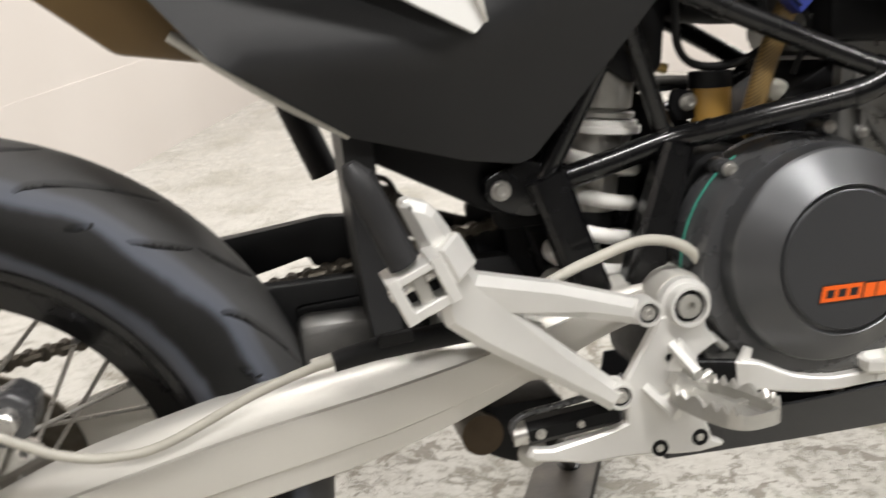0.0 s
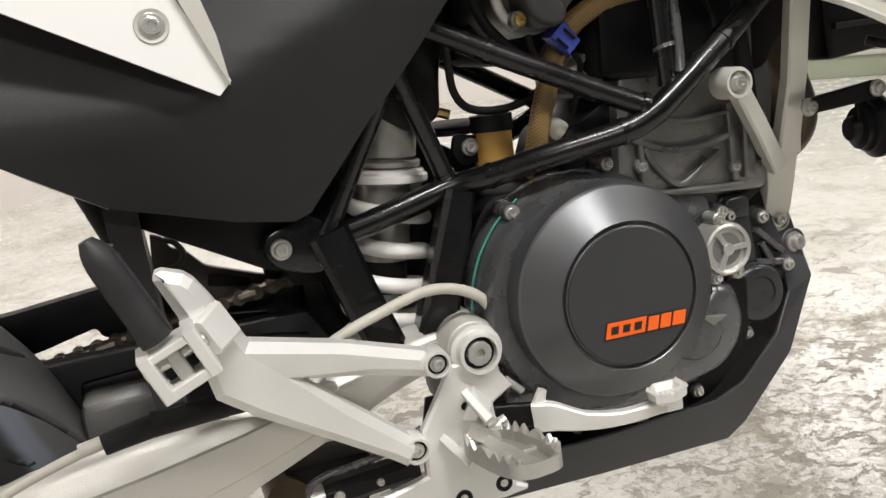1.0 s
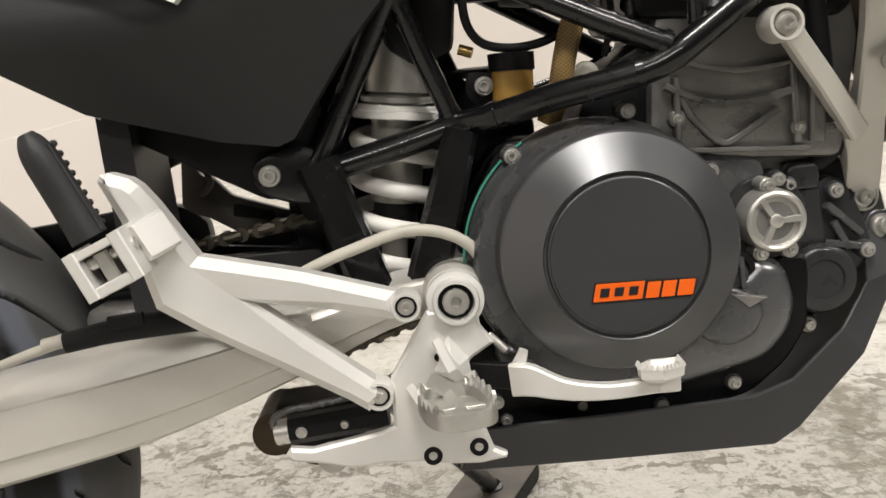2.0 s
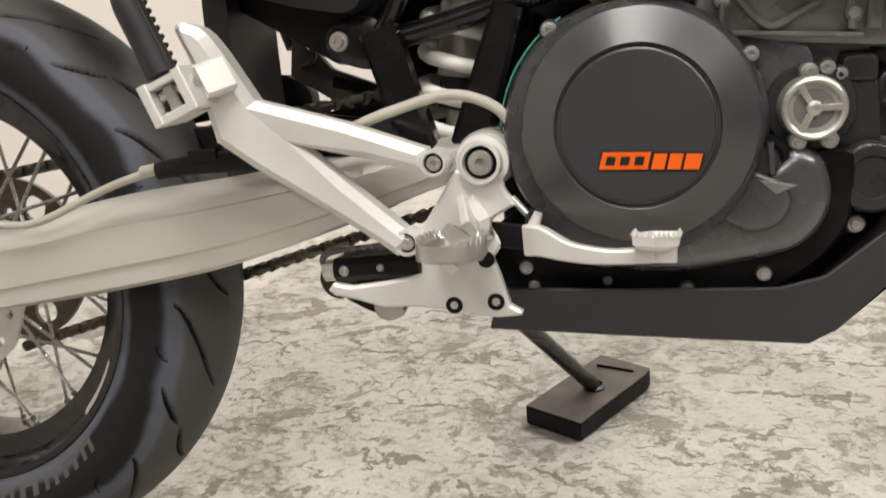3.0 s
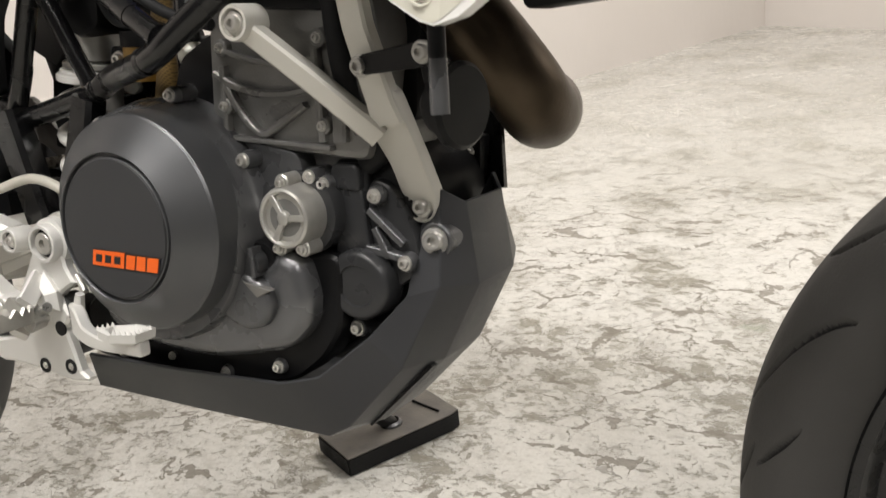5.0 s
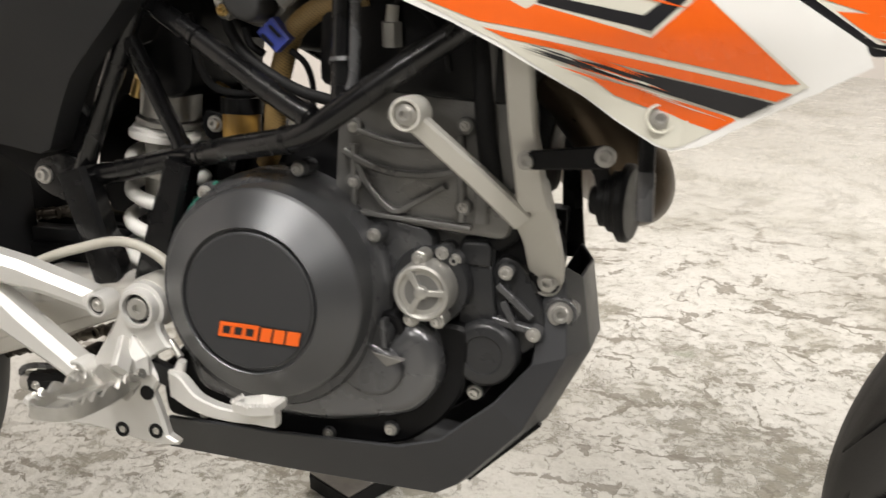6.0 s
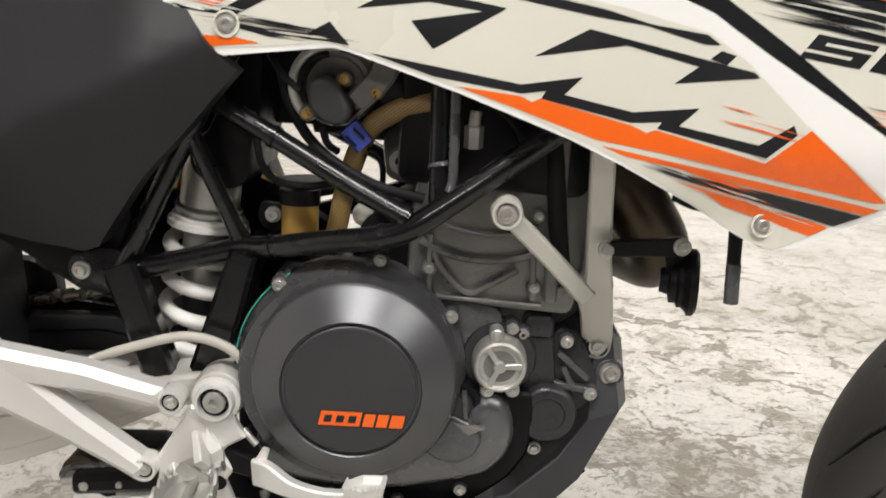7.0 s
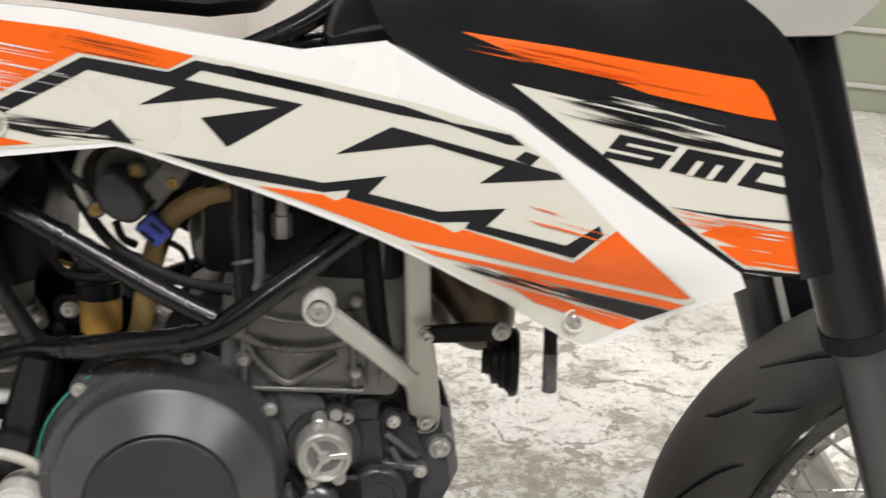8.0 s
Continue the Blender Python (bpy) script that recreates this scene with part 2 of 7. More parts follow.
def floor_material():
    """Old pale floor paint on concrete: flaked patches, thin cracks, a worn gloss with ripples."""
    m = bpy.data.materials.new("flaked_floor_paint")
    m.use_nodes = True
    nt, nodes = m.node_tree, m.node_tree.nodes
    b = nodes["Principled BSDF"]
    tc = nodes.new("ShaderNodeTexCoord")

    def noise_node(scale, detail=4.0, stretch=(1, 1, 1), distort=0.0, turn=0.0, rough=0.5):
        mp = nodes.new("ShaderNodeMapping")
        mp.inputs["Scale"].default_value, mp.inputs["Rotation"].default_value = stretch, (0, 0, radians(turn))
        nt.links.new(tc.outputs["Object"], mp.inputs[0])
        n = nodes.new("ShaderNodeTexNoise")
        n.inputs["Scale"].default_value, n.inputs["Detail"].default_value, n.inputs["Distortion"].default_value, n.inputs["Roughness"].default_value = scale, detail, distort, rough
        nt.links.new(mp.outputs[0], n.inputs["Vector"])
        return n.outputs["Fac"]

    def ramp(fac, a, c):
        r = nodes.new("ShaderNodeMapRange")
        r.interpolation_type = "SMOOTHSTEP"
        r.inputs["From Min"].default_value, r.inputs["From Max"].default_value = a, c
        nt.links.new(fac, r.inputs["Value"])
        return r.outputs[0]

    def math_node(op, a, c):
        k = nodes.new("ShaderNodeMath")
        k.operation = op
        for n, v in enumerate((a, c)):
            if isinstance(v, (int, float)):
                k.inputs[n].default_value = v
            else:
                nt.links.new(v, k.inputs[n])
        return k.outputs[0]

    def blend(fac, a, colour):
        k = nodes.new("ShaderNodeMix")
        k.data_type = "RGBA"
        nt.links.new(fac, k.inputs["Factor"])
        if isinstance(a, tuple):
            k.inputs["A"].default_value = (*a, 1)
        else:
            nt.links.new(a, k.inputs["A"])
        k.inputs["B"].default_value = (*colour, 1)
        return k.outputs["Result"]

    def cracks(scale, seed, thin, thick, gate_a, gate_b, warp_by=0.5):
        """A warped net of lines, its width swelling and fading."""
        wn = nodes.new("ShaderNodeTexNoise")
        wn.inputs["Scale"].default_value, wn.inputs["Detail"].default_value, wn.inputs["Roughness"].default_value = scale * 1.7, 6, 0.62
        nt.links.new(tc.outputs["Object"], wn.inputs["Vector"])
        warp = nodes.new("ShaderNodeVectorMath")
        warp.operation = "MULTIPLY_ADD"
        nt.links.new(wn.outputs["Color"], warp.inputs[0])
        warp.inputs[1].default_value = (warp_by, warp_by, 0)
        mp = nodes.new("ShaderNodeMapping")
        mp.inputs["Location"].default_value, mp.inputs["Rotation"].default_value, mp.inputs["Scale"].default_value = (seed, seed * 0.7, 0), (0, 0, radians(28)), (1.0, 1.8, 1)
        nt.links.new(tc.outputs["Object"], mp.inputs[0])
        nt.links.new(mp.outputs[0], warp.inputs[2])
        vor = nodes.new("ShaderNodeTexVoronoi")
        vor.feature = "DISTANCE_TO_EDGE"
        vor.inputs["Scale"].default_value = scale
        nt.links.new(warp.outputs[0], vor.inputs["Vector"])
        width = nodes.new("ShaderNodeMapRange")
        width.inputs["From Min"].default_value, width.inputs["From Max"].default_value = gate_a, gate_b
        width.inputs["To Min"].default_value, width.inputs["To Max"].default_value = thin, thick
        nt.links.new(noise_node(scale * 2.6, 5, turn=50 + seed, rough=0.65), width.inputs["Value"])
        return ramp(math_node("SUBTRACT", width.outputs[0], vor.outputs["Distance"]), 0.0, 0.012)

    def curls(scale, turn, width, gate_scale, lo, hi, detail, rough, distort=0.6):
        """Ragged curling lines where a noise crosses its middle, swelling and fading with a second noise."""
        line = math_node("ABSOLUTE", math_node("SUBTRACT", noise_node(scale, detail, (1.0, 1.15, 1), distort, turn, rough), 0.5), 0)
        gate = nodes.new("ShaderNodeMapRange")
        gate.inputs["From Min"].default_value, gate.inputs["From Max"].default_value = lo, hi
        gate.inputs["To Min"].default_value, gate.inputs["To Max"].default_value = -0.006, width
        nt.links.new(noise_node(gate_scale, 5, turn=turn + 40, rough=0.6), gate.inputs["Value"])
        return ramp(math_node("SUBTRACT", gate.outputs[0], line), 0.0, 0.007)

    wide, mid = noise_node(1.3, 3), noise_node(4.2, 6, turn=30, rough=0.6)
    flakes = noise_node(17, 11, (1.0, 1.3, 1), 0.5, 28, 0.74)
    small = noise_node(46, 9, (1.0, 1.2, 1), 0.4, 64, 0.74)
    where = math_node("MULTIPLY_ADD", mid, 0.40)
    where.node.inputs[2].default_value = -0.20
    # most worn where vehicles are parked
    far = nodes.new("ShaderNodeVectorMath")
    far.operation = "DISTANCE"
    nt.links.new(tc.outputs["Object"], far.inputs[0])
    far.inputs[1].default_value = (0.9, 0.1, 0)
    where = math_node("ADD", where, math_node("MULTIPLY", ramp(math_node("MULTIPLY", far.outputs["Value"], -1), -1.9, -0.3), 0.055))
    sound = ramp(math_node("MULTIPLY", far.outputs["Value"], -1), -2.4, -1.0)
    f1 = ramp(math_node("ADD", flakes, where), 0.605, 0.630)
    f2 = ramp(math_node("ADD", small, where), 0.590, 0.625)
    net = cracks(4.6, 3.0, -0.028, 0.062, 0.38, 0.62, 0.30)
    net2 = cracks(10.0, 7.0, -0.035, 0.075, 0.46, 0.70, 0.16)
    c1 = curls(3.6, 28, 0.011, 6.0, 0.42, 0.62, 5, 0.55)
    c2 = curls(8.0, 62, 0.019, 8.0, 0.46, 0.64, 6, 0.58)
    c3 = curls(20.0, 15, 0.045, 9.0, 0.50, 0.70, 8, 0.64)
    colour = blend(ramp(wide, 0.35, 0.7), (0.61, 0.596, 0.556), (0.51, 0.495, 0.452))
    colour = blend(math_node("MULTIPLY", ramp(mid, 0.46, 0.68), 0.60), colour, (0.395, 0.378, 0.322))
    colour = blend(math_node("MULTIPLY", ramp(noise_node(24, 6, turn=10, rough=0.65), 0.48, 0.70), 0.40), colour, (0.35, 0.33, 0.29))
    colour = blend(math_node("MULTIPLY", ramp(noise_node(110, 4, turn=10), 0.50, 0.75), 0.30), colour, (0.33, 0.31, 0.275))
    colour = blend(math_node("MULTIPLY", math_node("MULTIPLY", f1, sound), 0.72), colour, (0.185, 0.168, 0.128))
    colour = blend(math_node("MULTIPLY", math_node("MULTIPLY", f2, sound), 0.58), colour, (0.21, 0.194, 0.150))
    colour = blend(math_node("MULTIPLY", math_node("MULTIPLY", c3, sound), 0.30), colour, (0.20, 0.178, 0.145))
    colour = blend(math_node("MULTIPLY", math_node("MULTIPLY", c2, sound), 0.50), colour, (0.17, 0.15, 0.122))
    colour = blend(math_node("MULTIPLY", math_node("MULTIPLY", c1, sound), 0.60), colour, (0.15, 0.132, 0.108))
    colour = blend(math_node("MULTIPLY", math_node("MULTIPLY", net2, sound), 0.34), colour, (0.21, 0.188, 0.150))
    colour = blend(math_node("MULTIPLY", math_node("MULTIPLY", net, sound), 0.82), colour, (0.18, 0.160, 0.128))
    colour = blend(math_node("MULTIPLY", ramp(noise_node(7, 4, turn=77), 0.68, 0.73), 0.40), colour, (0.27, 0.30, 0.225))
    nt.links.new(colour, b.inputs["Base Color"])
    hurt = math_node("MAXIMUM", math_node("MAXIMUM", math_node("MAXIMUM", f1, f2), math_node("MAXIMUM", c1, c2)), math_node("MAXIMUM", net, c3))
    r = nodes.new("ShaderNodeMapRange")
    r.inputs["To Min"].default_value, r.inputs["To Max"].default_value = 0.12, 0.60
    nt.links.new(hurt, r.inputs["Value"])
    nt.links.new(math_node("ADD", r.outputs[0], math_node("MULTIPLY", math_node("SUBTRACT", noise_node(40, 3), 0.5), 0.25)), b.inputs["Roughness"])
    bp = nodes.new("ShaderNodeBump")
    bp.inputs["Strength"].default_value, bp.inputs["Distance"].default_value = 0.6, 0.004
    grain = math_node("ADD", math_node("MULTIPLY", noise_node(55, 4), 0.6), math_node("MULTIPLY", noise_node(170, 2), 0.30))
    nt.links.new(math_node("SUBTRACT", grain, math_node("MULTIPLY", hurt, 0.35)), bp.inputs["Height"])
    nt.links.new(bp.outputs[0], b.inputs["Normal"])
    return m


M_FLOOR = floor_material()
M_WALL = material("pinkish_plaster", (0.74, 0.695, 0.66), (0.68, 0.63, 0.59), 2.2, 0.7, 0.7, 0.08, bump=0.35, fine=45, stretch=(1, 1, 0.35))


# ---- builders ----
def holder(parent):
    """The nearest part that may still hold pieces: a thing, or a part of it."""
    while parent and parent.parent and parent.parent.parent:
        parent = parent.parent
    return parent


def finish(bm, name, mat, parent=None, label="", smooth=38):
    bmesh.ops.recalc_face_normals(bm, faces=bm.faces)
    me = bpy.data.meshes.new(name)
    bm.to_mesh(me)
    bm.free()
    me.materials.append(mat)
    if smooth:
        me.shade_smooth()
        me.set_sharp_from_angle(angle=radians(smooth))
    ob = new(name, me)
    ob.parent = holder(parent)
    return tagged(ob, label) if label else ob


def part(name, bm, mat, parent, label="", smooth=38):
    return finish(bm, name, mat, parent, label, smooth)


def placed(name, mesh, parent, m, label=""):
    """One more object on a shared mesh."""
    ob = new(name, mesh)
    ob.parent = holder(parent)
    ob.matrix_basis = m
    return tagged(ob, label) if label else ob


def lathe(profile, centre=(0, 0), segs=64, bm=None, y0=0.0):
    """Turns rows of (y, r) round an axis along y through centre (x, z)."""
    bm = bm or bmesh.new()
    rings = []
    for y, r in profile:
        if r < 1e-6:
            rings.append([bm.verts.new((centre[0], y + y0, centre[1]))])
        else:
            rings.append([bm.verts.new((centre[0] + r * math.cos(a), y + y0, centre[1] + r * math.sin(a))) for a in (2 * math.pi * k / segs for k in range(segs))])
    for a, b in zip(rings, rings[1:]):
        for k in range(segs):
            j = (k + 1) % segs
            if len(a) == 1 and len(b) == 1:
                continue
            if len(a) == 1:
                bm.faces.new((a[0], b[k], b[j]))
            elif len(b) == 1:
                bm.faces.new((a[k], a[j], b[0]))
            else:
                bm.faces.new((a[k], a[j], b[j], b[k]))
    return bm


def smooth_path(points, steps=6):
    """A Catmull-Rom line through the points."""
    p = [Vector(q) for q in points]
    if len(p) < 3:
        return p
    p = [2 * p[0] - p[1], *p, 2 * p[-1] - p[-2]]
    out = []
    for k in range(1, len(p) - 2):
        for s in range(steps):
            t = s / steps
            a, b, c, d = p[k - 1], p[k], p[k + 1], p[k + 2]
            out.append(0.5 * (2 * b + (c - a) * t + (2 * a - 5 * b + 4 * c - d) * t * t + (3 * b - a - 3 * c + d) * t ** 3))
    return out + [p[-2]]


def sweep(points, section, bm=None, caps=True, closed=False, up=(0, -1, 0)):
    """Carries a closed section along a line. section(k, n) gives rows of (side, up) about the line."""
    bm = bm or bmesh.new()
    p = [Vector(q) for q in points]
    n, rings, side = len(p), [], None
    for k in range(n):
        if closed:
            d = p[(k + 1) % n] - p[k - 1]
        else:
            d = p[min(k + 1, n - 1)] - p[max(k - 1, 0)]
        d.normalize()
        u = Vector(up)
        if side is None or abs(d.dot(u)) < 0.97:
            s = d.cross(u)
            if side is None or s.length > 0.2:
                side = s.normalized()
        u2 = side.cross(d).normalized()
        rings.append([bm.verts.new(p[k] + side * a + u2 * b) for a, b in section(k, n)])
    pairs = list(zip(rings, rings[1:])) + ([(rings[-1], rings[0])] if closed else [])
    for a, b in pairs:
        for k in range(len(a)):
            j = (k + 1) % len(a)
            bm.faces.new((a[k], a[j], b[j], b[k]))
    if caps and not closed:
        bm.faces.new(rings[0])
        bm.faces.new(rings[-1][::-1])
    return bm


def tube(points, r, segs=14, bm=None, steps=6, r2=None):
    line = smooth_path(points, steps) if steps else [Vector(q) for q in points]
    r2 = r if r2 is None else r2
    ring = lambda k, n: [((r + (r2 - r) * k / max(n - 1, 1)) * math.cos(a), (r + (r2 - r) * k / max(n - 1, 1)) * math.sin(a)) for a in (2 * math.pi * i / segs for i in range(segs))]
    return sweep(line, ring, bm)


def bar(points, widths, thick, bm=None, edge=0.25, steps=0):
    """A bar of chamfered section: widths lie across the view, thick along y."""
    line = smooth_path(points, steps) if steps else [Vector(q) for q in points]
    n = len(line)
    xs = [k * (n - 1) / (len(widths) - 1) for k in range(len(widths))]

    def section(k, _):
        w, t = float(np.interp(k, xs, widths)) / 2, thick / 2
        c = min(w, t) * edge
        return [(w, -t + c), (w, t - c), (w - c, t), (-w + c, t), (-w, t - c), (-w, -t + c), (-w + c, -t), (w - c, -t)]
    return sweep(line, section, bm)


def plate(outline, front, back, bevel=0.002, depth=None, segs=2, holes=()):
    """A plate cut to an outline of (x, z), between two y; its front rim is rounded. depth(x, z) shifts it in y."""
    bm = bmesh.new()
    a = [bm.verts.new((x, front, z)) for x, z in outline]
    face = bm.faces.new(a)
    ret = bmesh.ops.extrude_face_region(bm, geom=[face])
    new_verts = [v for v in ret["geom"] if isinstance(v, bmesh.types.BMVert)]
    for v in new_verts:
        v.co.y = front
    for v in a:
        v.co.y = back
    bm.normal_update()
    if bevel:
        rim = [e for e in bm.edges if all(abs(v.co.y - front) < 1e-7 for v in e.verts)]
        bmesh.ops.bevel(bm, geom=rim, offset=bevel, segments=segs, affect="EDGES", profile=0.5, clamp_overlap=True)
    if depth:
        big = [f for f in bm.faces if len(f.verts) > 4]
        bmesh.ops.triangulate(bm, faces=big)
        for v in bm.verts:
            v.co.y += depth(v.co.x, v.co.z)
    return bm


def round_outline(points, r=0.004, steps=3):
    """Rounds the corners of an outline."""
    out, n = [], len(points)
    for k in range(n):
        a, b, c = (Vector(points[(k + d) % n]) for d in (-1, 0, 1))
        u, v = a - b, c - b
        q = min(r, u.length * 0.45, v.length * 0.45)
        u, v = b + u.normalized() * q, b + v.normalized() * q
        for s in range(steps + 1):
            t = s / steps
            out.append(tuple((1 - t) ** 2 * u + 2 * t * (1 - t) * b + t * t * v))
    return out


def inset(points, d):
    """Moves a closed outline inwards by d."""
    n = len(points)
    turn = sum(points[k][0] * points[(k + 1) % n][1] - points[(k + 1) % n][0] * points[k][1] for k in range(n))
    s = 1 if turn > 0 else -1
    out = []
    for k in range(n):
        a, b, c = (Vector(points[(k + e) % n]) for e in (-1, 0, 1))
        u, v = (b - a).normalized(), (c - b).normalized()
        nu, nv = Vector((-u.y, u.x)) * s, Vector((-v.y, v.x)) * s
        m = nu + nv
        m = m / max(m.length_squared, 0.6) * 2
        out.append(tuple(b + m * d))
    return out


def dome(outline, front, back, rim, steps=4, depth=None, flat=False):
    """A plate whose front edge is rounded over (or cut to one slope) by rim."""
    bm = bmesh.new()
    rings = [[bm.verts.new((x, back, z)) for x, z in outline]]
    for k in range(steps + 1):
        a = math.pi / 2 * k / steps
        d, y = (rim * k / steps, rim * (1 - k / steps)) if flat else (rim * (1 - math.cos(a)), rim * (1 - math.sin(a)))
        rings.append([bm.verts.new((x, front + y, z)) for x, z in inset(outline, d)])
    for a, b in zip(rings, rings[1:]):
        for k in range(len(a)):
            j = (k + 1) % len(a)
            bm.faces.new((a[k], a[j], b[j], b[k]))
    caps = [bm.faces.new(rings[-1]), bm.faces.new(rings[0][::-1])]
    bm.normal_update()
    bmesh.ops.triangulate(bm, faces=caps)
    if depth:
        for v in bm.verts:
            v.co.y += depth(v.co.x, v.co.z)
    return bm


def bolt_mesh(name, mat, socket=True, washer=1.0):
    """A flanged head of flange radius 1, facing -y, with a socket."""
    rim = [(0.0, washer), (-0.22, washer), (-0.32, washer * 0.94), (-0.34, 0.70), (-0.80, 0.66), (-0.90, 0.58)]
    rim += [(-0.90, 0.36), (-0.45, 0.33), (-0.45, 0.0)] if socket else [(-0.92, 0.0)]
    bm = lathe(rim, segs=18)
    bmesh.ops.recalc_face_normals(bm, faces=bm.faces)
    me = bpy.data.meshes.new(name)
    bm.to_mesh(me)
    bm.free()
    me.materials.append(mat)
    me.shade_smooth()
    me.set_sharp_from_angle(angle=radians(35))
    return me


BOLT = bolt_mesh("flange_bolt", M_STEEL)


def bolt(x, y, z, r, parent, turn=(0, 0, 0), label=""):
    return placed("bolt", BOLT, parent, Matrix.Translation((x, y, z)) @ Euler([radians(a) for a in turn]).to_matrix().to_4x4() @ Matrix.Diagonal((r, r, r, 1)), label)


def box(x0, x1, y0, y1, z0, z1, bm=None, bevel=0.0):
    bm = bm or bmesh.new()
    r = bmesh.ops.create_cube(bm, size=1, matrix=Matrix.Translation(((x0 + x1) / 2, (y0 + y1) / 2, (z0 + z1) / 2)) @ Matrix.Diagonal((x1 - x0, y1 - y0, z1 - z0, 1)))
    if bevel:
        edges = list({e for v in r["verts"] for e in v.link_edges})
        bmesh.ops.bevel(bm, geom=edges, offset=bevel, segments=2, affect="EDGES", profile=0.5)
    return bm


# ---- the room ----
def room():
    bm = bmesh.new()
    bmesh.ops.create_grid(bm, x_segments=2, y_segments=2, size=0.5, matrix=ROOM @ Matrix.Translation((ROOM_X / 2 - 0.2, -ROOM_Y / 2 + 0.2, 0)) @ Matrix.Diagonal((ROOM_X + 1, ROOM_Y + 1, 1, 1)))
    tagged(finish(bm, "floor", M_FLOOR, smooth=0), "worn pale floor paint flaking off grey concrete", "floor", kind="structure")

    def wall(name, x0, x1, y0, y1, z0, z1, mat, label, category="wall"):
        bm = box(x0, x1, y0, y1, z0, z1)
        bmesh.ops.transform(bm, matrix=ROOM, verts=bm.verts)
        return tagged(finish(bm, name, mat, smooth=0), label, category, kind="structure")
    wall("wall_west", -0.2, 0, -ROOM_Y, 0.2, -0.05, ROOM_H, M_WALL, "scuffed pinkish white plaster wall meeting the floor")
    wall("baseboard", 0.0, 0.004, -ROOM_Y, -0.01, 0.0, 0.335, M_WALL, "low plaster band along the foot of the wall", "baseboard")
    wall("wall_north", 0, ROOM_X, 0, 0.2, -0.05, ROOM_H, M_WALL, "pale plaster wall behind the motorcycle")
    # Unseen sides of the room; their dark grey cuts light bounced onto black parts.
    wall("wall_east", ROOM_X, ROOM_X + 0.2, -ROOM_Y, 0.2, -0.05, ROOM_H, M_GREYWALL, "plain grey wall, unseen, closing the room")
    wall("wall_south", -0.2, ROOM_X + 0.2, -ROOM_Y - 0.2, -ROOM_Y, -0.05, ROOM_H, M_GREYWALL, "plain grey wall, unseen, closing the room")
    wall("ceiling", -0.2, ROOM_X + 0.2, -ROOM_Y - 0.2, 0.2, ROOM_H, ROOM_H + 0.15, M_CEIL, "plain grey ceiling, unseen, closing the room", "ceiling")


room()
for x, y, power in LAMPS:
    lamp = bpy.data.lights.new("ceiling_lamp", "AREA")
    lamp.shape, lamp.size, lamp.size_y, lamp.energy, lamp.color = "RECTANGLE", 1.25, 0.22, power, (1.0, 0.975, 0.93)
    ob = new("ceiling_lamp", lamp)
    ob.matrix_basis = ROOM @ Matrix.Translation((x, y, ROOM_H - 0.12))
lamp = bpy.data.lights.new("glint_lamp", "AREA")
lamp.shape, lamp.size, lamp.size_y, lamp.energy, lamp.color = "RECTANGLE", 1.25, 0.22, GLINT_LAMP[3], (1.0, 0.985, 0.96)
ob = new("glint_lamp", lamp)
ob.matrix_basis = ROOM @ Matrix.Translation(GLINT_LAMP[:3]) @ Matrix.Rotation(radians(-62), 4, "X")


# ---- the motorcycle: x ahead, y to its left, z up along its lean ----
bike = new("motorcycle")
bike.empty_display_size = 0.1
bike.matrix_basis = Matrix.Translation((0, -0.0107, 0.0008)) @ Matrix.Rotation(radians(-8.39), 4, "X")
tagged(bike, "white, orange and black supermoto motorcycle leaning on its side stand", "motorcycle")


# -- wheels --
def tyre_mesh(profile, grooves, period, dense, name, mat, parent, label):
    """A turned tyre; vertices that fall inside a groove are sunk."""
    prof = np.array(profile)
    ang = np.arange(dense) * (2 * math.pi / dense)
    rows = np.repeat(prof[:, 1:2], dense, axis=1)
    lane = np.degrees(ang) % period
    for k, (y, r) in enumerate(profile):
        for r0, r1, fn, half, deep in grooves:
            if r0 <= r <= r1 and y < 0:
                s = (r - r0) / (r1 - r0)
                across = max(math.hypot(profile[k + 1][0] - profile[k - 1][0], profile[k + 1][1] - profile[k - 1][1]), 1e-5)
                slope = (fn(s + 0.01) - fn(s - 0.01)) / 0.02 / (r1 - r0) * abs(profile[k + 1][1] - profile[k - 1][1]) / across * r * math.pi / 180
                wide = half * math.sqrt(1 + slope * slope) * min(1.0, 0.35 + 2.5 * min(s, 1 - s))
                off = np.abs((lane - fn(s) + period / 2) % period - period / 2) * r * math.pi / 180
                rows[k] -= deep * np.clip(1.45 - off / wide, 0, 0.8) / 0.8
    sunk = (prof[:, 1:2] - rows) > 0.0035
    co = np.stack([rows * np.cos(ang), np.repeat(prof[:, 0:1], dense, axis=1), rows * np.sin(ang)], -1).reshape(-1, 3)
    n = len(profile)
    k, j = np.meshgrid(np.arange(n - 1), np.arange(dense), indexing="ij")
    i = (j + 1) % dense
    faces = np.stack([k * dense + j, k * dense + i, (k + 1) * dense + i, (k + 1) * dense + j], -1).reshape(-1, 4)
    me = bpy.data.meshes.new(name)
    me.from_pydata(co.tolist(), [], faces.tolist())
    me.materials.append(mat)
    # Groove floors: unscuffed black rubber that also paints in the grooves' shade.
    me.materials.append(M_RUBBER)
    inside = (sunk[k, j] & sunk[k, i]) | (sunk[k + 1, j] & sunk[k + 1, i])
    me.polygons.foreach_set("material_index", inside.reshape(-1).astype(np.int32))
    me.shade_smooth()
    ob = new(name, me)
    ob.parent = parent
    return tagged(ob, label)


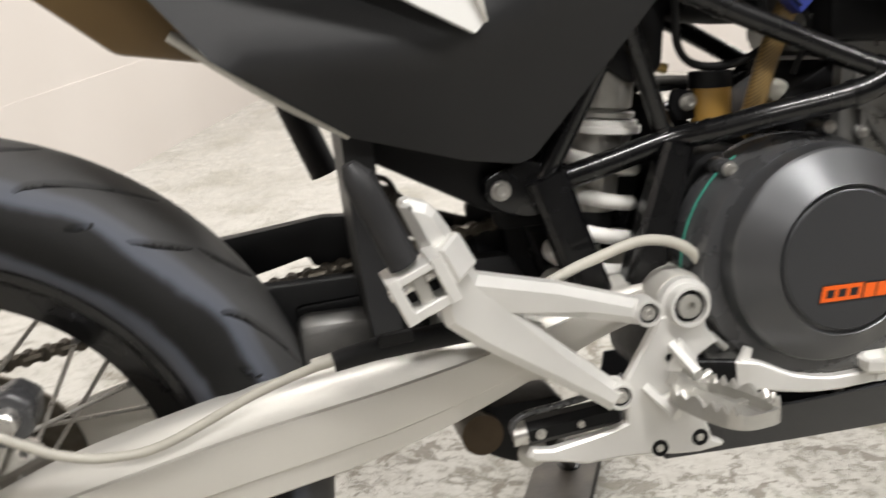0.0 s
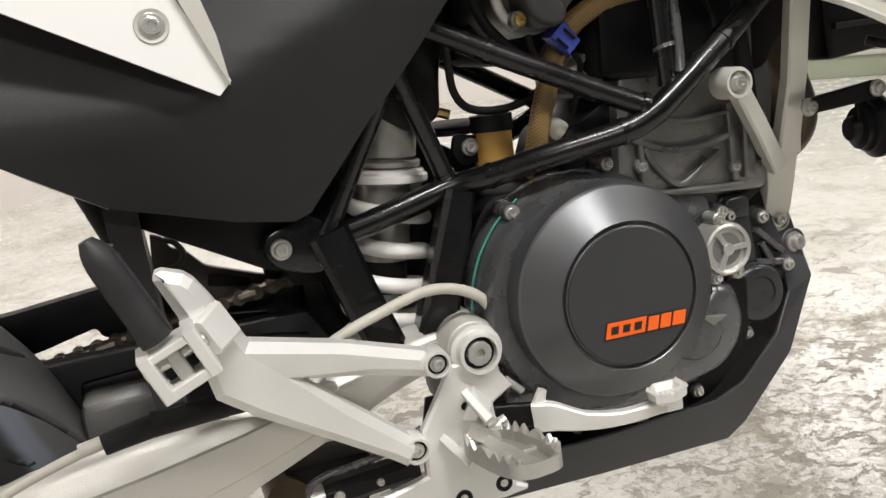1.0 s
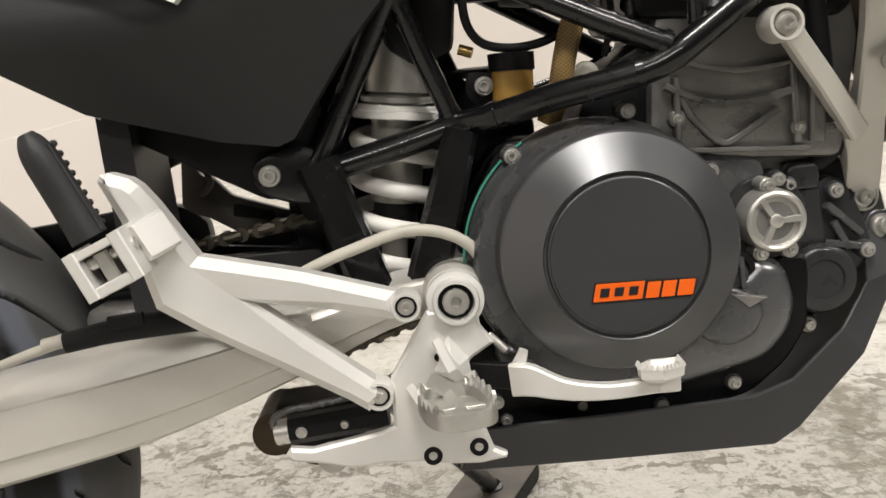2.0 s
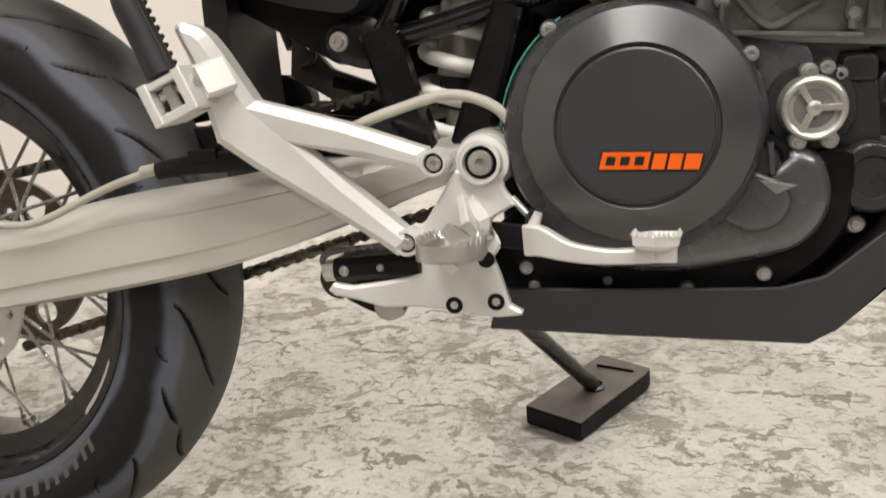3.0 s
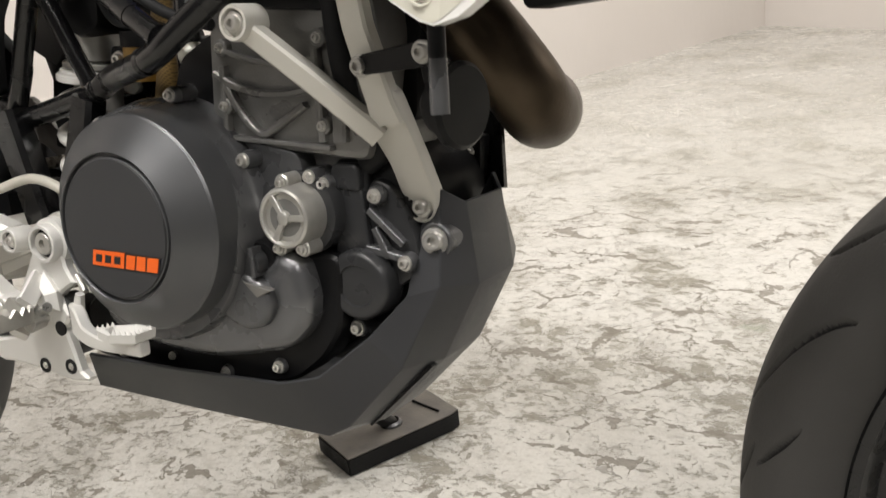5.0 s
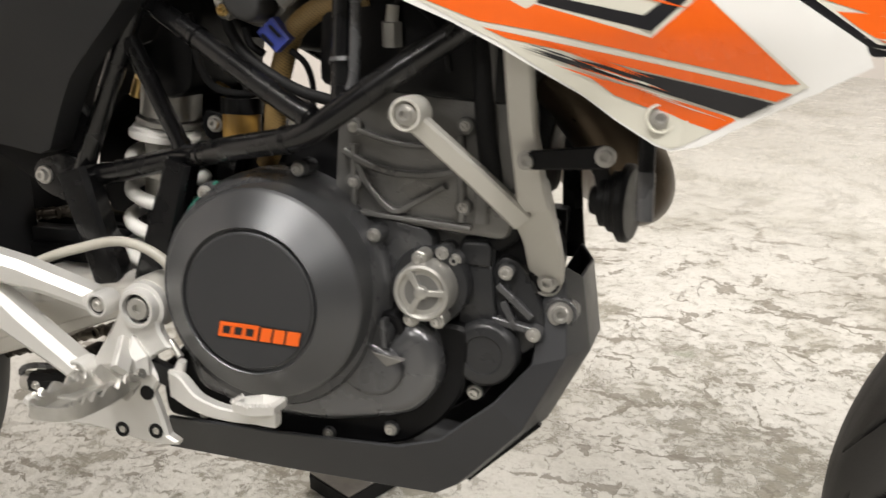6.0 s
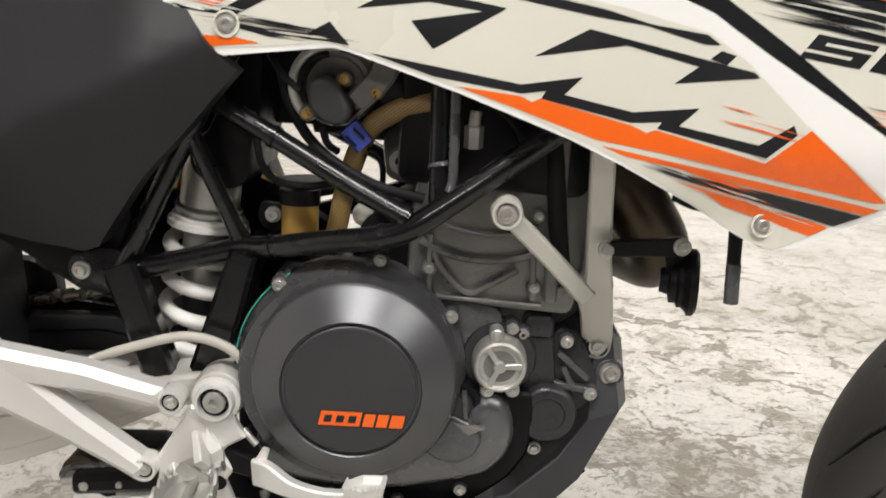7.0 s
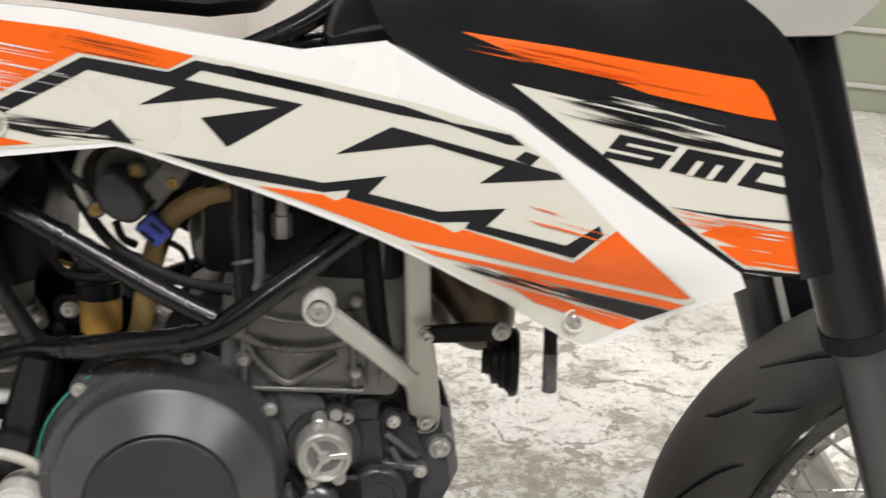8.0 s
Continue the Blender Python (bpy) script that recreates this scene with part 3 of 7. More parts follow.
def curve_rows(points, n):
    """n rows evenly spaced along a smooth line through (y, r) points."""
    line = np.array([(p.x, p.y) for p in smooth_path([(a, b, 0) for a, b in points], 12)])
    d = np.r_[0, np.cumsum(np.hypot(*np.diff(line, axis=0).T))]
    s = np.linspace(0, d[-1], n)
    return [(float(np.interp(q, d, line[:, 0])), float(np.interp(q, d, line[:, 1]))) for q in s]


def wheel(name, x, z, half, rim_r, label, section, grooves, period, mat, spokes, hub_half):
    """Rim with tyre, hub, spokes with nipples; its own origin on the axle."""
    w = rim_r
    bm = lathe([(-half, w + 0.011), (-half - 0.003, w + 0.007), (-half - 0.001, w), (-half + 0.010, w - 0.006), (-half * 0.62, w - 0.010), (-half * 0.48, w - 0.032), (0, w - 0.037),
                (half * 0.48, w - 0.032), (half * 0.62, w - 0.010), (half - 0.010, w - 0.006), (half + 0.001, w), (half + 0.003, w + 0.007), (half, w + 0.011), (half - 0.006, w + 0.004), (-half + 0.006, w + 0.004), (-half, w + 0.011)], segs=160)
    ob = part(name, bm, M_FRAME, bike, label)
    ob.matrix_basis = bike.matrix_basis.inverted() @ Matrix.Translation((x, 0.0151 + (z - 0.072 * (z > 0.31) - 0.058 * (z < 0.31)) * 0.1577, z - (z - 0.065) * 0.0125)) @ Matrix.Rotation(radians(-9.07), 4, "X")
    right = curve_rows(section, 230)
    left = [(-y, r) for y, r in curve_rows(section, 16)][::-1]
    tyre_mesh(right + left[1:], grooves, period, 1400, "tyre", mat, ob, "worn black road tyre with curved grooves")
    bm = lathe([(-hub_half, 0.0), (-hub_half, 0.024), (-hub_half + 0.006, 0.028), (-hub_half + 0.016, 0.030), (-hub_half + 0.018, 0.052), (-hub_half + 0.026, 0.052), (-hub_half + 0.03, 0.030),
                (hub_half - 0.03, 0.030), (hub_half - 0.026, 0.052), (hub_half - 0.018, 0.052), (hub_half - 0.016, 0.030), (hub_half - 0.006, 0.028), (hub_half, 0.024), (hub_half, 0.0)], segs=40)
    part("hub", bm, M_CAP, ob, "grey cast hub")
    r_in, r_out = 0.047, w - 0.030
    length = math.hypot(r_out - r_in * 0.45, r_in * 0.9)
    bm = tube([(0, 0, 0), (length * 0.97, 0, 0)], 0.0021, 8, steps=0)
    tube([(length * 0.93, 0, 0), (length, 0, 0)], 0.0034, 8, bm, steps=0)
    me = bpy.data.meshes.new("spoke")
    bm.to_mesh(me)
    bm.free()
    me.materials.append(M_STEEL)
    me.shade_smooth()
    for k in range(spokes):
        a = 2 * math.pi * k / spokes
        side = -1 if k % 2 else 1
        lead = 0.95 if (k // 2) % 2 else -0.95
        p0 = Vector((r_in * math.cos(a + lead), side * (hub_half - 0.022), r_in * math.sin(a + lead)))
        p1 = Vector((r_out * math.cos(a), side * 0.008, r_out * math.sin(a)))
        d = p1 - p0
        q = d.to_track_quat("X", "Z")
        placed("spoke", me, ob, Matrix.LocRotScale(p0, q, (d.length / length, 1, 1)))
    return ob


REAR_Z, FRONT_X, FRONT_Z = 0.3162, 1.4973, 0.2987
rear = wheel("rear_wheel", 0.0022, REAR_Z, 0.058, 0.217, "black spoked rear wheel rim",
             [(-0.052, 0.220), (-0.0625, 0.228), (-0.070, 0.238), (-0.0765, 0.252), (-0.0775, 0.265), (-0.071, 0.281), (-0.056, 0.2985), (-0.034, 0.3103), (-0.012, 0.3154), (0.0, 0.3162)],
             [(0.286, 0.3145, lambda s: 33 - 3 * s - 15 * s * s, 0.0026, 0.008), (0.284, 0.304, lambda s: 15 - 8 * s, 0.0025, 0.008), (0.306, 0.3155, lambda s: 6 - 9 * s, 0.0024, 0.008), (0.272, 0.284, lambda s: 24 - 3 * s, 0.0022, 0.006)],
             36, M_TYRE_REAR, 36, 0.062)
front = wheel("front_wheel", FRONT_X, FRONT_Z, 0.046, 0.217, "black spoked front wheel rim",
              [(-0.040, 0.220), (-0.050, 0.228), (-0.0565, 0.238), (-0.0605, 0.249), (-0.0610, 0.258), (-0.056, 0.270), (-0.044, 0.283), (-0.026, 0.2942), (-0.009, 0.2981), (0.0, 0.2987)],
              [(0.262, 0.2965, lambda s: 5 + 3 * s + 16 * s * s, 0.0024, 0.007), (0.260, 0.282, lambda s: 23 + 8 * s, 0.0022, 0.007), (0.286, 0.2975, lambda s: 29 + 9 * s, 0.0022, 0.007)],
              36, M_TYRE_FRONT, 36, 0.055)


def sidewall_bars(parent, r0, r1, y0, y1, groups, label):
    """Worn pale blocks of raised rubber on the sidewall, in place of writing."""
    y = lambda r: y0 + (y1 - y0) * (r - r0) / (r1 - r0) - 0.0007
    for start, widths in groups:
        a = start
        for w, gap in widths:
            bm = bmesh.new()
            for u0, u1, q0, q1 in ((0, 0.3, r0, r1), (0.3, 1.0, r0, r0 * 0.72 + r1 * 0.28), (0.7, 1.0, r0 * 0.72 + r1 * 0.28, r1)):
                n = 3
                rows = [[bm.verts.new((r * math.cos(radians(b)), y(r), r * math.sin(radians(b)))) for b in (a + w * (u0 + (u1 - u0) * k / n) for k in range(n + 1))] for r in (q0, q1)]
                for k in range(n):
                    bm.faces.new((rows[0][k], rows[0][k + 1], rows[1][k + 1], rows[1][k]))
            part("sidewall_bar", bm, M_SIDEWALL, parent, label, smooth=60)
            a += w + gap


def drilled(parent, y, r, inner, name, mat, label, holes, arms=0, arm_r=0.0, wavy=0.0, thick=0.0045, n=360, nr=22):
    """A thin ring, drilled where holes(radius, degrees) says so, with a slightly scalloped rim."""
    bm = bmesh.new()
    grid = []
    for k in range(nr + 1):
        f = k / nr
        grid.append([bm.verts.new((q * math.cos(a), y, q * math.sin(a))) for a, q in ((2 * math.pi * j / n, inner + (r - inner) * f + wavy * f * math.cos(2 * math.pi * j / n * 10)) for j in range(n))])
    for k in range(nr):
        for j in range(n):
            if not holes(inner + (r - inner) * (k + 0.5) / nr, 360 * (j + 0.5) / n):
                i = (j + 1) % n
                bm.faces.new((grid[k][j], grid[k][i], grid[k + 1][i], grid[k + 1][j]))
    bmesh.ops.delete(bm, geom=[v for v in bm.verts if not v.link_faces], context="VERTS")
    bmesh.ops.recalc_face_normals(bm, faces=bm.faces)
    bmesh.ops.solidify(bm, geom=bm.faces[:], thickness=thick)
    return part(name, bm, mat, parent, label, smooth=30)


def round_holes(count, rows):
    """Round holes of radius q at radius r, shifted by degrees."""
    def inside(rad, deg):
        for r, q, shift in rows:
            d = ((deg - shift + 180 / count) % (360 / count) - 180 / count) * math.pi / 180 * r
            if d * d + (rad - r) ** 2 < q * q:
                return True
        return False
    return inside


tyre = next(o for o in rear.children if o.name.startswith("tyre"))
sidewall_bars(tyre, 0.2345, 0.2505, -0.0684, -0.0761, [(-84, [(5.6, 2.2), (4.4, 1.9), (6.2, 2.4), (4.8, 2.0), (5.4, 2.2), (4.6, 2.0)]), (95, [(5.6, 2.2), (4.4, 1.9), (6.2, 2.4), (4.8, 2.0)])], "worn pale raised bar on the sidewall")
bm = bmesh.new()
rows = [[bm.verts.new((r * math.cos(radians(b)), y, r * math.sin(radians(b)))) for b in range(-40, -21, 2)] for r, y in ((0.2105, -0.0525), (0.2165, -0.0594))]
for k in range(len(rows[0]) - 1):
    bm.faces.new((rows[0][k], rows[0][k + 1], rows[1][k + 1], rows[1][k]))
part("rim_sticker", bm, M_DECAL_GREY, rear, "grey sticker on the rim", smooth=60)
drilled(rear, -0.062, 0.110, 0.066, "brake_disc", M_CHROME, "drilled steel rear brake disc", round_holes(18, [(0.096, 0.0045, 0), (0.083, 0.0045, 10)]), wavy=0.0015)
drilled(rear, 0.066, 0.097, 0.045, "sprocket", M_CHAIN, "worn steel rear sprocket with large openings", round_holes(6, [(0.071, 0.0150, 0), (0.056, 0.0065, 30)]), wavy=0.0, thick=0.006)
drilled(front, 0.062, 0.150, 0.108, "brake_disc", M_CHROME, "large drilled steel front brake disc", round_holes(24, [(0.141, 0.0045, 0), (0.129, 0.0045, 7), (0.117, 0.0045, 0)]), wavy=0.0015)


# -- swingarm --
def swingarm():
    rows = [(-0.045, 0.300, 0.334, 0.018), (0.03, 0.294, 0.350, 0.026), (0.10, 0.300, 0.377, 0.034), (0.17, 0.311, 0.396, 0.038), (0.257, 0.327, 0.415, 0.040), (0.353, 0.347, 0.429, 0.040),
            (0.435, 0.372, 0.441, 0.039), (0.50, 0.395, 0.450, 0.037), (0.57, 0.422, 0.463, 0.033), (0.617, 0.426, 0.470, 0.028)]
    line = [tuple(p) for p in zip(*[[q[k] for q in smooth_path([(x, a, b) for x, a, b, w in rows], 5)] for k in range(3)])]
    bm = bmesh.new()
    for side in (-1, 1):
        rings = []
        for x, z0, z1 in line:
            w = float(np.interp(x, [r[0] for r in rows], [r[3] for r in rows]))
            mid = float(np.interp(x, [0.0, 0.42, 0.53], [0.086, 0.080, 0.064]))
            h = z1 - z0
            sec = [(-w / 2, 0.03), (-w / 2 + 0.004, 0), (w / 2 - 0.012, 0.0), (w / 2 - 0.005, 0.05), (w / 2 - 0.004, 0.245), (w / 2 - 0.0005, 0.275), (w / 2 + 0.0008, 0.48), (w / 2, 0.70), (w / 2 - 0.0035, 0.715), (w / 2 - 0.0065, 0.80), (w / 2 - 0.0105, 0.89), (w / 2 - 0.016, 0.96), (w / 2 - 0.022, 0.99), (w / 2 - 0.028, 1.0), (-w / 2 + 0.004, 1.0), (-w / 2, 0.95)]
            rings.append([bm.verts.new((x, 0.012 + side * (mid + y), z0 + h * f)) for y, f in sec])
        for a, b in zip(rings, rings[1:]):
            for k in range(len(a)):
                j = (k + 1) % len(a)
                bm.faces.new((a[k], a[j], b[j], b[k]))
        bm.faces.new(rings[0])
        bm.faces.new(rings[-1])
    box(0.42, 0.50, -0.075, 0.075, 0.39, 0.44, bm, 0.006)
    lathe([(-0.088, 0.0), (-0.088, 0.0225), (-0.082, 0.0245), (0.094, 0.0245), (0.098, 0.024), (0.098, 0.0)], (0.611, 0.447), 32, bm)
    arm = part("swingarm", bm, M_CAST, bike, "silver cast aluminium swingarm", smooth=27)
    part("axle_nut", lathe([(-0.106, 0.0), (-0.114, 0.005), (-0.114, 0.010), (-0.110, 0.0125), (-0.100, 0.0135), (-0.096, 0.0135)], (0.0, REAR_Z), 6), M_STEEL, arm, smooth=20)
    return arm


arm = swingarm()


# -- frame --
def frame_tube(points, r, label="", name="tube", parent=None, segs=18):
    return part(name, tube(points, r, segs), M_FRAME, parent or chassis, label)


chassis = part("frame", tube([(0.505, -0.038, 0.545), (0.56, -0.038, 0.5575), (0.6236, -0.0415, 0.5740), (0.66, -0.060, 0.5815), (0.70, -0.080, 0.5915), (0.752, -0.0985, 0.602), (0.778, -0.1045, 0.611), (0.799, -0.1055, 0.6245), (0.858, -0.098, 0.6665), (0.8976, -0.088, 0.694), (0.95, -0.078, 0.731), (1.08, -0.035, 0.83)], 0.0105, 20), M_FRAME, bike, "glossy black trellis frame of steel tubes")
frame_tube([(0.600, -0.056, 0.712), (0.66, -0.070, 0.681), (0.70, -0.082, 0.6605), (0.740, -0.093, 0.640), (0.781, -0.103, 0.6205)], 0.0092)
frame_tube([(0.5835, -0.057, 0.680), (0.6236, -0.0375, 0.5770)], 0.0082)
frame_tube([(0.611, -0.066, 0.735), (0.585, -0.058, 0.688), (0.513, -0.040, 0.552)], 0.0095)
frame_tube([(0.802, -0.088, 0.78), (0.8035, -0.098, 0.635)], 0.0082)
frame_tube([(0.598, -0.062, 0.716), (0.655, -0.072, 0.80)], 0.009)
for y in (-0.048, 0.048):
    part("tube", bar([(0.513, y, 0.556), (0.530, y, 0.505), (0.552, y, 0.44)], [0.034, 0.032, 0.034], 0.026, edge=0.35), M_FRAME, chassis)
    part("tube", bar([(0.628, y, 0.572), (0.612, y, 0.52), (0.590, y, 0.45)], [0.026, 0.03, 0.034], 0.024, edge=0.35), M_FRAME, chassis)
for pts, r in (([(0.512, 0.047, 0.546), (0.69, 0.089, 0.5885), (0.79, 0.105, 0.622), (0.868, 0.097, 0.678), (1.08, 0.035, 0.85)], 0.0105), ([(0.612, 0.082, 0.715), (0.779, 0.102, 0.625)], 0.0092),
               ([(0.618, 0.076, 0.735), (0.520, 0.055, 0.558)], 0.0095), ([(0.802, 0.088, 0.78), (0.8035, 0.098, 0.635)], 0.0082)):
    frame_tube(pts, r)


def collar(x, y, z, along, r, name="weld_ring"):
    """A thin ring of weld round a tube."""
    d = Vector(along).normalized() * 0.0016
    p = Vector((x, y, z))
    part(name, tube([p - d * 1.6, p - d * 0.8, p + d * 0.8, p + d * 1.6], r, 18, steps=0), M_FRAME, chassis)


for x, y, z, along, r in ((0.655, -0.0575, 0.5805, (0.04, -0.02, 0.009), 0.0114), (0.758, -0.1000, 0.6037, (0.05, -0.006, 0.012), 0.0116), (0.859, -0.0978, 0.667, (0.08, 0.016, 0.058), 0.0114), (0.660, -0.070, 0.681, (0.04, -0.012, -0.0205), 0.0104),
                          (0.740, -0.093, 0.640, (0.04, -0.011, -0.0200), 0.0098), (0.6205, -0.0390, 0.5850, (0.040, 0.0195, -0.103), 0.0092), (0.777, -0.1022, 0.6225, (0.04, -0.010, -0.0195), 0.0110)):
    collar(x, y, z, along, r)
part("gusset", plate(round_outline([(0.462, 0.558), (0.476, 0.565), (0.500, 0.572), (0.53, 0.556), (0.53, 0.530), (0.500, 0.522), (0.474, 0.530), (0.462, 0.540)], 0.01), -0.046, -0.036, 0.002), M_FRAME, chassis)
bolt(0.475, -0.046, 0.548, 0.0088, chassis)

# -- shock --
axis0, axis1 = Vector((0.560, 0.012, 0.418)), Vector((0.588, 0.004, 0.66))


def shock():
    d = axis1 - axis0
    q = d.to_track_quat("Z", "X").to_matrix()
    pts = []
    turns, n = 5.5, 160
    for k in range(n):
        a = 2 * math.pi * turns * k / (n - 1)
        pts.append(axis0 + d * (-0.03 + 0.698 * k / (n - 1)) + q @ Vector((0.0345 * math.cos(0.6 - a), 0.0345 * math.sin(0.6 - a), 0)))
    spring = part("shock_spring", sweep(pts, lambda k, n: [(0.0070 * math.cos(a), 0.0070 * math.sin(a)) for a in (2 * math.pi * i / 10 for i in range(10))], up=(0.02, 0.05, 1)), M_SPRING, bike, "white coil spring of the rear shock")
    place = Matrix.Translation(axis0) @ q.to_4x4() @ Matrix.Rotation(radians(-90), 4, "X")

    def turned(name, rows, mat, label=""):
        bm = lathe(rows, segs=40)
        bmesh.ops.transform(bm, matrix=place, verts=bm.verts)
        return part(name, bm, mat, spring, label)
    L = d.length
    turned("damper_body", [(-L * 0.955, 0.0), (-L * 0.955, 0.0255), (-L * 0.945, 0.0285), (-L * 0.775, 0.0285), (-L * 0.765, 0.0235), (-L * 0.40, 0.0215), (-L * 0.39, 0.012), (-L * 0.0, 0.010), (0, 0)], M_CAP, "grey damper body")
    turned("spring_collar", [(-L * 0.732, 0.022), (-L * 0.732, 0.0335), (-L * 0.728, 0.0350), (-L * 0.716, 0.0350), (-L * 0.713, 0.0375), (-L * 0.709, 0.0385), (-L * 0.689, 0.0385), (-L * 0.685, 0.0375), (-L * 0.683, 0.022)], M_SPRING, "white notched preload collar")
    turned("lock_ring", [(-L * 0.762, 0.022), (-L * 0.762, 0.0305), (-L * 0.757, 0.032), (-L * 0.742, 0.032), (-L * 0.738, 0.0305), (-L * 0.738, 0.022)], M_CAP, "grey lock ring above the collar")
    turned("bump_stop", [(-L * 0.40, 0.010), (-L * 0.40, 0.019), (-L * 0.28, 0.019), (-L * 0.27, 0.010)], M_RUBBER)
    return spring


shock()


# -- engine --
engine = part("engine", plate(round_outline([(0.615, 0.345), (0.66, 0.325), (0.80, 0.322), (0.87, 0.352), (0.925, 0.395), (0.955, 0.45), (0.957, 0.505), (0.93, 0.535), (0.80, 0.55), (0.66, 0.562), (0.625, 0.50), (0.612, 0.42)], 0.02), -0.028, 0.09, 0.008), M_DARK, bike, "black crankcase of the single-cylinder engine")
part("clutch_housing", lathe([(-0.040, 0.1055), (-0.064, 0.1055), (-0.066, 0.1040), (-0.070, 0.1015), (-0.084, 0.1010), (-0.090, 0.098), (-0.090, 0.06)], (0.729, 0.4680), 96), M_CASE, engine, "dark grey clutch housing")
part("clutch_cover", lathe([(-0.080, 0.0925), (-0.1050, 0.0905), (-0.1085, 0.0897), (-0.1105, 0.0880), (-0.1115, 0.0864), (-0.1298, 0.0625), (-0.1305, 0.0615), (-0.1297, 0.0607), (-0.1262, 0.0599), (-0.1262, 0.0583), (-0.1292, 0.0575), (-0.1299, 0.0560), (-0.1304, 0.030), (-0.1304, 0.0)], (0.7358, 0.4745), 128), M_COVER, engine, "graphite grey round clutch cover with a bevelled rim", smooth=14)
part("cover_face", lathe([(-0.1298, 0.0566), (-0.1311, 0.0558), (-0.1314, 0.030), (-0.1314, 0.0)], (0.7358, 0.4745), 96), M_FACE, engine, "matt black disc set in the clutch cover")


def gasket():
    pts = [(0.730 + 0.1085 * math.cos(radians(a)), -0.0655, 0.4665 + 0.1085 * math.sin(radians(a))) for a in range(122, 200, 4)]
    part("gasket", tube(pts, 0.0011, 6, steps=2), M_GREEN, engine, "thin green sealant line")


gasket()
part("lower_case", plate(round_outline([(0.598, 0.375), (0.604, 0.326), (0.70, 0.322), (0.783, 0.322), (0.850, 0.338), (0.880, 0.362), (0.898, 0.39), (0.900, 0.45), (0.70, 0.45)], 0.010), -0.056, -0.025, 0.003, segs=1), M_DARK, engine, "black lower crankcase half")
part("lower_cover", dome(round_outline([(0.636, 0.40), (0.648, 0.366), (0.676, 0.3575), (0.725, 0.3510), (0.775, 0.3515), (0.825, 0.3620), (0.858, 0.3700), (0.878, 0.392), (0.883, 0.416), (0.874, 0.448), (0.852, 0.456), (0.836, 0.440), (0.800, 0.43), (0.70, 0.43)], 0.014, 5), -0.0760, -0.04, 0.014, 5), M_COVER_LIT, engine, "dark graphite lower engine cover")
part("gear_cover", dome(round_outline([(0.790, 0.408), (0.802, 0.430), (0.822, 0.438), (0.846, 0.427), (0.853, 0.411), (0.843, 0.392), (0.822, 0.386), (0.804, 0.393)], 0.010, 5), -0.0850, -0.06, 0.006, 5), M_CASE, engine, "dark grey rounded gear cover")
part("cover_tab", plate([(0.8215, 0.4702), (0.8045, 0.4459), (0.8270, 0.4332), (0.8334, 0.4654)], -0.0750, -0.062, 0.0015, lambda x, z: 0.40 * (z - 0.45) + 0.3 * (x - 0.82)), M_BODY, engine, "grey angular metal tab", smooth=14)
part("cover_tab", plate([(0.8250, 0.4293), (0.8540, 0.4246), (0.8390, 0.4170)], -0.0862, -0.080, 0.0008), M_BODY, engine, "small grey triangle on the gear cover", smooth=14)
part("oil_sensor", lathe([(-0.050, 0.0115), (-0.080, 0.0112), (-0.0825, 0.0095), (-0.0825, 0.0)], (0.8300, 0.4430), 28), M_SATIN, engine, "round black oil pressure sensor")
part("upper_case", plate(round_outline([(0.79, 0.548), (0.83, 0.535), (0.862, 0.530), (0.868, 0.515), (0.850, 0.50), (0.845, 0.47), (0.835, 0.45), (0.82, 0.50)], 0.008), -0.052, -0.02, 0.004), M_CASE, engine)
part("filter_housing", lathe([(-0.020, 0.0350), (-0.052, 0.0345), (-0.0555, 0.0330), (-0.0560, 0.0)], (0.8650, 0.4820), 48), M_SATIN, engine, "black oil filter housing")
part("right_case", plate(round_outline([(0.915, 0.425), (0.914, 0.500), (0.922, 0.510), (0.938, 0.506), (0.950, 0.485), (0.962, 0.455), (0.960, 0.436), (0.940, 0.422)], 0.008), -0.036, -0.01, 0.004), M_SATIN, engine, "glossy black front crankcase half")
for p, q in (((0.921, -0.040, 0.486), (0.950, -0.038, 0.460)), ((0.926, -0.040, 0.472), (0.938, -0.040, 0.449)), ((0.918, -0.040, 0.455), (0.953, -0.040, 0.449))):
    part("strut", bar([p, q], [0.006, 0.006], 0.010, edge=0.3), M_CASE, engine)
part("plug_boss", lathe([(-0.06, 0.0125), (-0.0725, 0.0120), (-0.0735, 0.0090), (-0.0720, 0.0085), (-0.0720, 0.0)], (0.7855, 0.3845), 28), M_DARK, engine, "round black boss with a brownish plug")
part("plug", lathe([(-0.0722, 0.0070), (-0.0738, 0.0066), (-0.0742, 0.0)], (0.7855, 0.3845), 20), M_CYL, engine)


